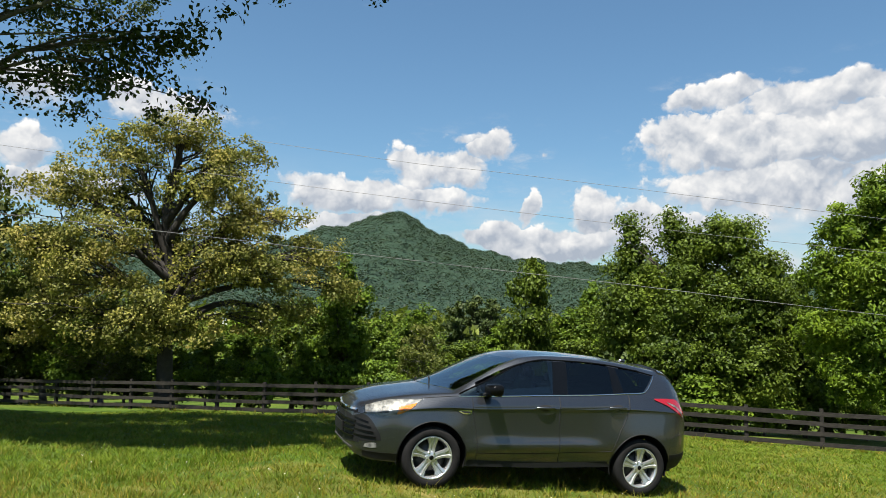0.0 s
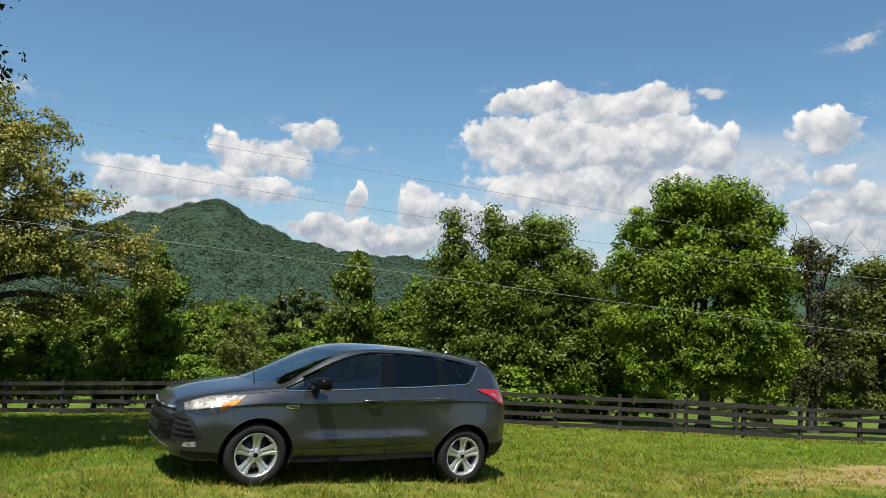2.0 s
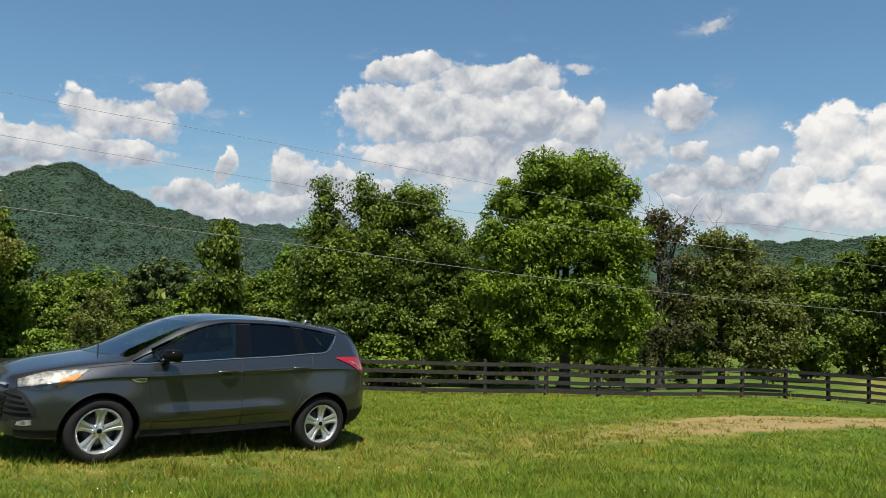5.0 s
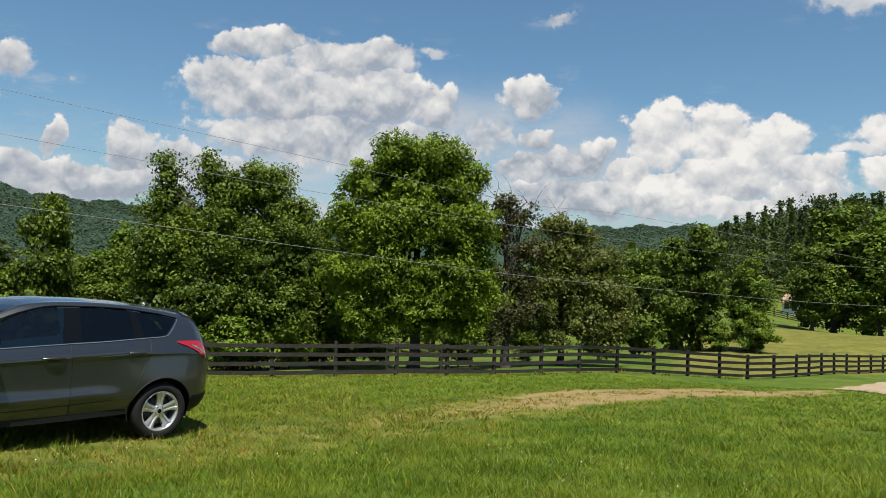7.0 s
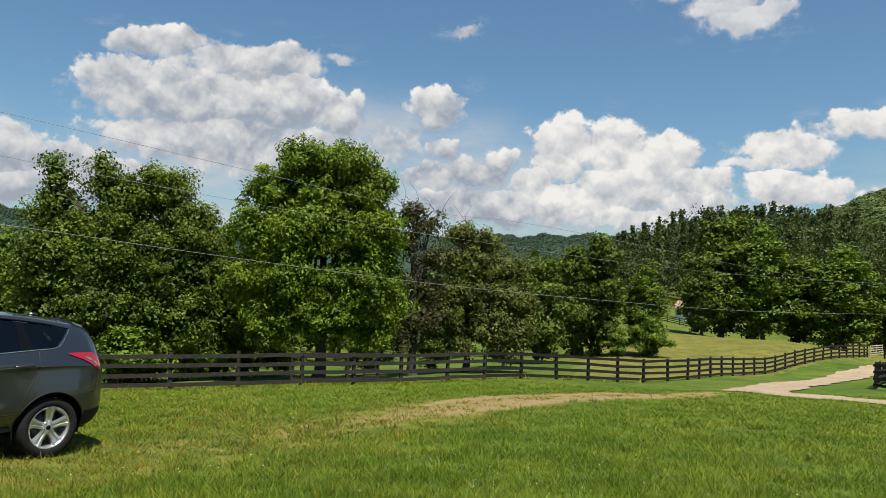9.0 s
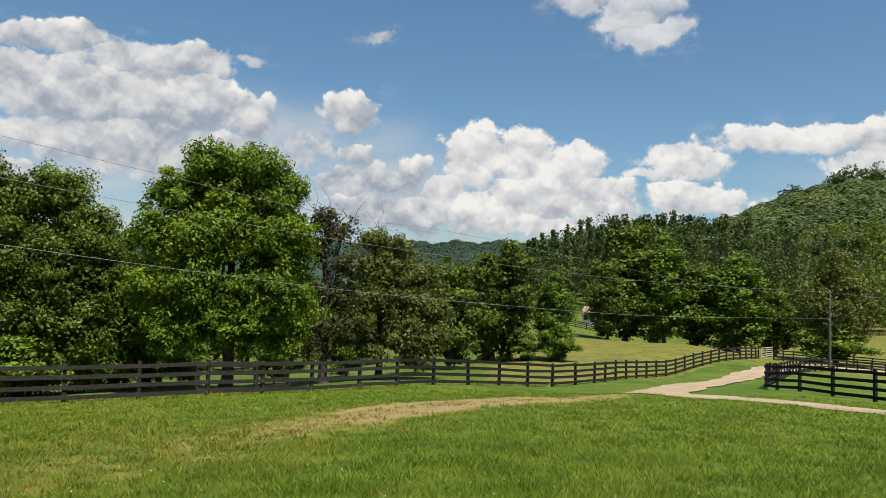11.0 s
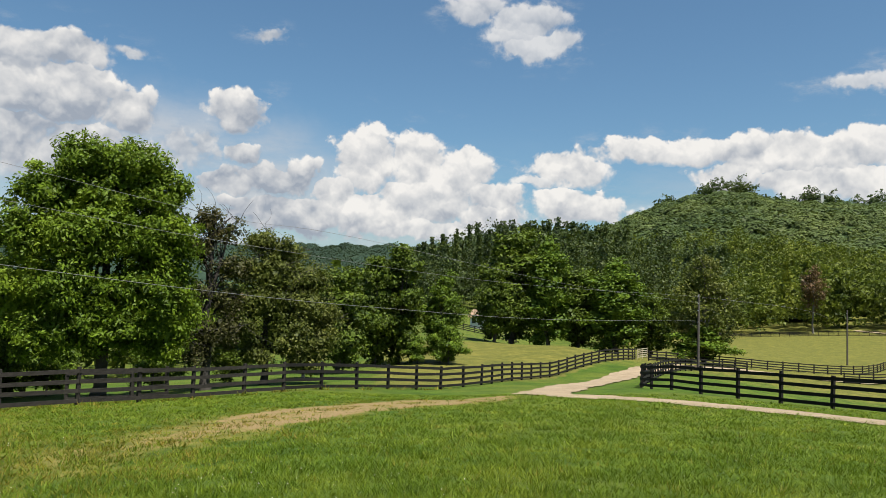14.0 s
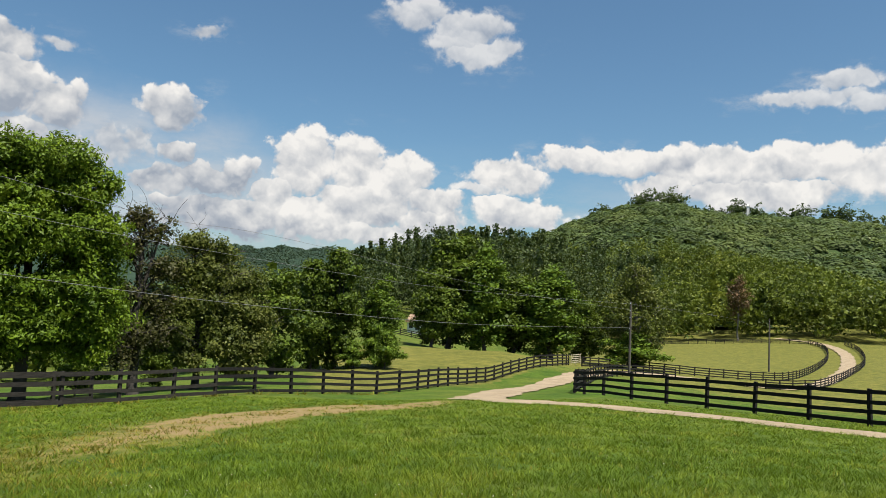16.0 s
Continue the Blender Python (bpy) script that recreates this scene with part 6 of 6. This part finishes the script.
# single trees that stand out along the hill's crest
rng = np.random.default_rng(51)
b = np.r_[rng.uniform(63.5, 67.5, 16), rng.uniform(70.5, 92, 44), [68.4, 69.4, 70.2, 61.0, 61.5, 61.9]]
x, y = polar(b, 716.0)
spots = np.stack([x, y, 1.6 + 716 * np.tan(np.radians(knob_ridge(b))) + 4.0], 1)
woods("crest_trees", "scattered trees standing on the hill's crest", spots, rng.uniform(10, 22, len(b)), LEAF_HILL, 420, 1.0, 52, 0.0, 1.15)
def slope_of(b, r, near, far, foot, ridge, bend=1.0):
    """Heights on a hillside at bearings and distances."""
    s = (r - near) / (far - near)
    return foot + (1.6 + far * np.tan(np.radians(ridge(b))) - foot) * (s * s * (3 - 2 * s)) ** bend


def canopy(name, label, b, r, z, radius, quads, leaf, seed, leafy=(0.14, 0.30), much=0.28):
    """Crowns seen from afar: sprays over the upper half of a dome for each tree."""
    rng = np.random.default_rng(seed)
    x, y = polar(b, r)
    n = len(x)
    d = rng.normal(0, 1, (n, quads, 3))
    d[..., 2] = np.abs(d[..., 2]) - 0.25
    d /= np.linalg.norm(d, axis=2, keepdims=True)
    w = radius * rng.uniform(0.6, 1.3, (n, 1, 1))
    p = np.stack([x, y, z], 1)[:, None] + d * w * np.array([1, 1, 0.7])
    up = 0.6 * d + np.array([0, 0, 0.65]) + rng.normal(0, 0.16, d.shape)
    up /= np.linalg.norm(up, axis=2, keepdims=True)
    side = np.cross(up, rng.normal(0, 1, d.shape))
    side /= np.linalg.norm(side, axis=2, keepdims=True)
    tip = np.cross(side, up)
    s = w * rng.uniform(*leafy, (n, quads, 1))
    v = np.stack([p - tip * s * 1.2, p + side * s, p + tip * s * 1.2, p - side * s], 2).reshape(-1, 3)
    me = mesh_of(name, *sprays(v), leaf)
    tint = np.repeat(np.clip(rng.normal(-0.05, much, n), -1, 1), quads * 3)
    me.attributes.new("tint", "FLOAT", "POINT").data.foreach_set("value", tint.astype(np.float32))
    tagged(new(name, me), label, "woods", kind="stuff")


b, r, _ = scatter(rng, 2700, (44, 84), (400, 724))
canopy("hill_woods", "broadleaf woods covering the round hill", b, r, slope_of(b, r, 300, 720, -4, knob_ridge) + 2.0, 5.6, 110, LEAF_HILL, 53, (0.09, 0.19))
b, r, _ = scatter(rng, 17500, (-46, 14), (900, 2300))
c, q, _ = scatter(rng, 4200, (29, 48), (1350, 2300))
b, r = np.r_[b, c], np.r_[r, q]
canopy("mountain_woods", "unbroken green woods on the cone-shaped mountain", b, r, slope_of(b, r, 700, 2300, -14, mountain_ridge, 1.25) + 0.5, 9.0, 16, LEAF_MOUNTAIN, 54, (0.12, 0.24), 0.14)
# the wood climbing from the pasture's edge up the foot of the hill
b, r, spots = scatter(rng, 470, (57, 85), (252, 470))
slope = slope_of(b, np.maximum(r, 301), 300, 720, -4, knob_ridge) - 1.0
spots[:, 2] = np.where(r > 300, np.maximum(spots[:, 2], slope), spots[:, 2])
limit = np.interp(b, [57, 62, 66, 68, 70, 72, 74, 76, 78, 80, 85], [4.6, 5.1, 5.6, 5.4, 4.7, 4.4, 4.0, 3.7, 3.2, 2.6, 2.2])
tall = np.minimum(rng.uniform(15, 23, len(r)), 1.6 + r * np.tan(np.radians(limit)) - spots[:, 2])
grown = tall > 8
woods("wood_edge", "mixed green wood climbing the hill beyond the pasture", spots[grown], tall[grown], LEAF_FAR, 520, 0.85, 44, 0.05, 1.2)

# ---- poles, wires, houses ----
POLE_WOOD = material("grey pole wood", (0.035, 0.030, 0.026), (0.08, 0.07, 0.06), 3.0, 0.9, bump=0.5)
WIRE = material("dark cable", (0.10, 0.10, 0.10), (0.16, 0.16, 0.16), 10.0, 0.6)


def pole(bearing, far, lift, arm):
    x, y = polar(bearing, far)
    tall = tall_for(bearing, far, lift)
    ob = tagged(new("utility_pole"), "tall grey wooden utility pole with wires" if arm else "slim grey wooden pole in the pasture", "pole")
    ob.matrix_basis = pose(float(x), float(y), float(land(x, y)))
    v, f = tube([(0, 0, -.3), (0, 0, tall * .5), (0, 0, tall)], [.16, .14, .11], 10)
    child("shaft", mesh_of("shaft", v, f, POLE_WOOD, True), ob)
    bm = bmesh.new()
    bmesh.ops.create_cone(bm, cap_ends=True, segments=10, radius1=.115, radius2=.05, depth=.08, matrix=Matrix.Translation((0, 0, tall + .03)))
    part("cap", bm, POLE_WOOD, ob)
    for h in ((0.0, 0.9, 1.7, 3.0) if arm else (0.4,)):
        bm = bmesh.new()
        bmesh.ops.create_cone(bm, cap_ends=True, segments=8, radius1=.05, radius2=.035, depth=.14, matrix=Matrix.Translation((-.15, 0, tall - h - .1)))
        part("insulator", bm, ALLOY, ob)
    return float(x), float(y), float(land(x, y)) + tall


def wire(points, r=0.009):
    c = curve_through(points, 1.0)
    v, f = tube(c, np.full(len(c), r), 5)
    tagged(new("overhead_wire", mesh_of("overhead_wire", v, f, WIRE, True)), "thin dark overhead wire sagging between poles", "wire", group="overhead wires")


def on_line(bearing, lift):
    """A point of the wires' upright plane, along the bearing, at an angle above the eye."""
    t = math.tan(radians(bearing))
    y = (32.0 - 0.085 * 7.4) / (1 - 0.085 * t)
    x = y * t
    return x, y, 1.6 + math.hypot(x, y) * math.tan(radians(lift))


px, py, pz = pole(63.9, 90, 0.5, True)
pole(73.5, 145, -0.3, False)
wire([on_line(-58, 12.9), on_line(-44.8, 13.1), on_line(-18.7, 11.8), on_line(-8, 10.9), on_line(13.3, 7.9), on_line(28.3, 5.2), on_line(37.6, 4.2), on_line(55.2, 0.9), (px, py, pz - .9)])
wire([on_line(-58, 10.3), on_line(-44.6, 10.3), on_line(-23, 9.3), on_line(0.8, 7.0), on_line(13.6, 5.4), on_line(30, 3.2), on_line(50, 1.0), (px, py, pz - .2)])
wire([on_line(-58, 6.0), on_line(-40, 5.6), on_line(-12.2, 3.7), on_line(0.8, 2.5), on_line(12.5, 1.2), on_line(27.2, -.3), on_line(39.8, -1.2), on_line(53.1, -1.7), (px, py, pz - 3.0)], 0.012)
wire([(px, py, pz - .2), (px + 18, py - 6, pz - 1.6), (px + 62, py + 4, pz - 4.6)], 0.012)

SIDING = material("white siding", (0.5, 0.5, 0.49), (0.6, 0.6, 0.58), 2.0, 0.7)
ROOF_TIN = material("pale roof", (0.36, 0.36, 0.36), (0.46, 0.46, 0.45), 2.0, 0.5)
# roof in the colour of bare dirt, to stand for a bank
ROOF_AS_BANK = material("red-brown roof", (0.19, 0.125, 0.08), (0.27, 0.185, 0.12), 2.0, 0.9)
PANE = material("dark window glass", (0.02, 0.025, 0.03), (0.04, 0.045, 0.05), 3.0, 0.15)


def house(name, label, bearing, far, lift, size, roof_mat, turn, rise):
    """A small gabled building: walls, roof, door and windows."""
    x, y = polar(bearing, far)
    long, deep, tall = size
    ob = tagged(new(name), label, "house")
    ob.matrix_basis = pose(float(x), float(y), 1.6 + far * math.tan(radians(lift)), 0, 0, turn)
    bm = bmesh.new()
    box(bm, (0, 0, tall / 2 - 1), (long, deep, tall + 2))
    part("wall", bm, SIDING, ob)
    bm = bmesh.new()
    prof = [(-deep / 2 - .4, tall - .1), (0, tall + rise), (deep / 2 + .4, tall - .1), (deep / 2 + .4, tall - .3), (0, tall + rise - .25), (-deep / 2 - .4, tall - .3)]
    ends = [[bm.verts.new((sx * (long / 2 + .4), a, c)) for a, c in prof] for sx in (-1, 1)]
    for k in range(6):
        bm.faces.new((ends[0][k], ends[0][(k + 1) % 6], ends[1][(k + 1) % 6], ends[1][k]))
    for e in ends:
        bm.faces.new(e)
    bmesh.ops.recalc_face_normals(bm, faces=bm.faces)
    part("roof", bm, roof_mat, ob)
    bm = bmesh.new()
    for sx in (-1, 1):
        tri = [bm.verts.new((sx * long / 2, a, c)) for a, c in ((-deep / 2, tall), (0, tall + rise - .2), (deep / 2, tall))]
        bm.faces.new(tri)
    part("gable", bm, SIDING, ob)
    for k in range(3):
        bm = bmesh.new()
        box(bm, (long * (-.32 + .32 * k), -deep / 2 - .02, tall * .55), (.95, .06, 1.3) if k != 1 else (1.0, .06, 2.0))
        part("window" if k != 1 else "door", bm, PANE, ob)


# the brown roof is made up, in place of the dirt bank beside the house
house("farmhouse", "small white house whose brown roof stands for a bare dirt bank", 48.0, 165, -2.3, (5.0, 4, 1.9), ROOF_AS_BANK, -75, 1.5)
house("white_barn", "long white barn with pale roof in the valley", -29.0, 330, -1.3, (16, 8, 3.0), ROOF_TIN, 20, 1.6)
house("white_barn", "small white shed with pale roof in the valley", -26.4, 330, -0.95, (8, 6, 2.4), ROOF_TIN, 30, 1.2)



def lookout():
    """A pale mast house on the hill's crest."""
    x, y = polar(72.0, 700.0)
    top = tagged(new("white_tower"), "small white tower on the wooded crest", "tower")
    top.matrix_basis = pose(float(x), float(y), 1.6 + 700 * math.tan(radians(float(knob_ridge(72.0)))) + 5, 0, 0, 20)
    bm = bmesh.new()
    box(bm, (0, 0, 5), (2.2, 2.2, 12))
    part("shaft", bm, SIDING, top)
    bm = bmesh.new()
    bmesh.ops.create_cone(bm, cap_ends=True, segments=4, radius1=2.0, radius2=.3, depth=2, matrix=Matrix.Translation((0, 0, 12)) @ Matrix.Rotation(radians(45), 4, "Z"))
    part("roof", bm, ROOF_TIN, top)


lookout()


# ---- grass ----
def blade_material(name, a, b, tip, glow=0.35):
    return leaf_material(name, a, b, tip, glow, 0.9)


GRASS = blade_material("grass blades", (0.068, 0.128, 0.006), (0.190, 0.285, 0.016), (0.235, 0.300, 0.024))
DRY_GRASS = blade_material("dry grass blades", (0.17, 0.165, 0.016), (0.33, 0.30, 0.036), (0.31, 0.215, 0.036))


def grass(name, label, seed, count, near, far, mat, tall, keep, ways=(-47, 88), tuft=9):
    """Blades in tufts that lean out from their middle."""
    rng = np.random.default_rng(seed)
    r = near * (far / near) ** rng.random(count // tuft)
    x, y = polar(rng.uniform(*ways, len(r)), r)
    ok = keep(x, y, rng)
    x, y, r = x[ok], y[ok], r[ok]
    groups = len(x)
    big = rng.uniform(0.55, 1.35, groups)
    x, y, r, big = (np.repeat(v, tuft) for v in (x, y, r, big))
    n = len(x)
    off = rng.normal(0, 1, (n, 2)) * ((0.022 + 0.0030 * r) * big)[:, None]
    x, y = x + off[:, 0], y + off[:, 1]
    a = rng.random(n) * 6.283
    clump = 0.85 + 0.22 * np.sin(x * 3.1 + np.sin(y * 2.3)) * np.sin(y * 2.7 + np.sin(x * 1.9))
    h = tall * rng.uniform(0.55, 1.25, n) * clump * big
    w = np.maximum(0.0035, 0.00075 * r) * rng.uniform(0.7, 1.4, n)
    z = land(x, y)
    lean = rng.normal(0, 0.42, (n, 2)) * h[:, None] + off * 0.8
    foot = np.stack([x, y, z - 0.01], 1)
    half = np.stack([np.cos(a) * w, np.sin(a) * w, 0 * w], 1)
    tip = foot + np.stack([lean[:, 0], lean[:, 1], h], 1)
    v = np.stack([foot - half, foot + half, tip], 1).reshape(-1, 3)
    me = mesh_of(name, v, np.arange(3 * n).reshape(n, 3), mat)
    shades(me, rng, groups, tuft * 3, 0, 0.42)
    tagged(new(name, me), label, "grass", kind="stuff")


LINE_A, LINE_B = curve_through(TRACK_A), curve_through(TRACK_B)
LINE_BELT = curve_through(bearings((-60, 9), (-35, 8.4), (-5, 8.6), (10, 10), (24, 13.5), (34, 18.5), (46, 26)))
LINE_DRIVE = curve_through(DRIVE)


def lush(x, y, rng):
    bare = np.maximum(near_line(x, y, LINE_A, 0.8), near_line(x, y, LINE_B, 0.8)) * np.clip((x - 3) / 9, 0.30, 0.9)
    belt = near_line(x, y, LINE_BELT, 3.2)
    road = near_line(x, y, LINE_DRIVE, 1.2) > 0
    return (rng.random(len(x)) > bare * 1.5) & (rng.random(len(x)) > belt * (0.55 + 0.6 * np.clip((x - 3) / 5, 0, 1))) & ~road


def parched(x, y, rng):
    bare = np.maximum(near_line(x, y, LINE_A, 0.8), near_line(x, y, LINE_B, 0.8)) * np.clip((x - 3) / 9, 0.2, 0.9)
    belt = near_line(x, y, LINE_BELT, 3.4)
    slope = np.clip((24 - np.degrees(np.arctan2(x, y))) / 10, 0, 1) * np.clip((np.hypot(x, y) - 10) / 4, 0, 1)
    return (rng.random(len(x)) < belt * (0.65 - 0.25 * np.clip((x - 3) / 5, 0, 1)) + 0.05 + 0.34 * slope) & (rng.random(len(x)) > bare * 1.2) & (near_line(x, y, LINE_DRIVE, 1.2) <= 0)


grass("lawn_grass", "short green lawn grass in soft clumps", 61, 500000, 4.4, 34, GRASS, 0.085, lush)
grass("dry_grass", "straw-coloured dry grass along the worn tracks", 62, 330000, 5.0, 32, DRY_GRASS, 0.080, parched)
grass("meadow_verge", "longer grass along the foot of the fence", 63, 26000, 26, 46, DRY_GRASS, 0.22,
      lambda x, y, rng: near_line(x, y, left_run[::-1] + middle[1:-1] + right_run, 0.6) > 0)


def seed_stalks():
    rng = np.random.default_rng(64)
    pieces = []
    for _ in range(150):
        b, r = rng.uniform(-44, 8), rng.uniform(7.0, 9.6)
        if rng.random() < 0.3:
            r = rng.uniform(9, 14)
        x, y = polar(b, r)
        z = float(land(x, y))
        h = rng.uniform(0.10, 0.26)
        d = rng.normal(0, 0.35, 2) * h
        pieces.append(tube([(x, y, z - .02), (x + d[0] * .4, y + d[1] * .4, z + h * .6), (x + d[0], y + d[1], z + h)], [.0018, .0012, .0026], 4))
    v, f = joined(pieces)
    tagged(new("seed_stalks", mesh_of("seed_stalks", v, f, DRY_GRASS)), "thin pale grass stalks gone to seed", "grass", kind="stuff")


seed_stalks()


def clover():
    rng = np.random.default_rng(65)
    n = 1500
    b, r = rng.uniform(-46, 70, n), 4.6 * (14 / 4.6) ** rng.random(n)
    x, y = polar(b, r)
    patchy = np.sin(x * 0.9 + 1) * np.sin(y * 0.8) > -0.1
    x, y = x[patchy], y[patchy]
    places = np.stack([x, y, land(x, y) + rng.uniform(0.04, 0.085, len(x))], 1)
    outs = np.tile([0, -0.4, 1.0], (len(x), 1))
    v, f = leaves(rng, places, outs, np.full(len(x), 0.010), 1.0)
    tagged(new("clover_flowers", mesh_of("clover_flowers", v, f, material("white clover", (0.60, 0.58, 0.48), (0.72, 0.70, 0.62), 9.0, 0.9))), "small white clover heads in the lawn", "flower", kind="stuff")


clover()
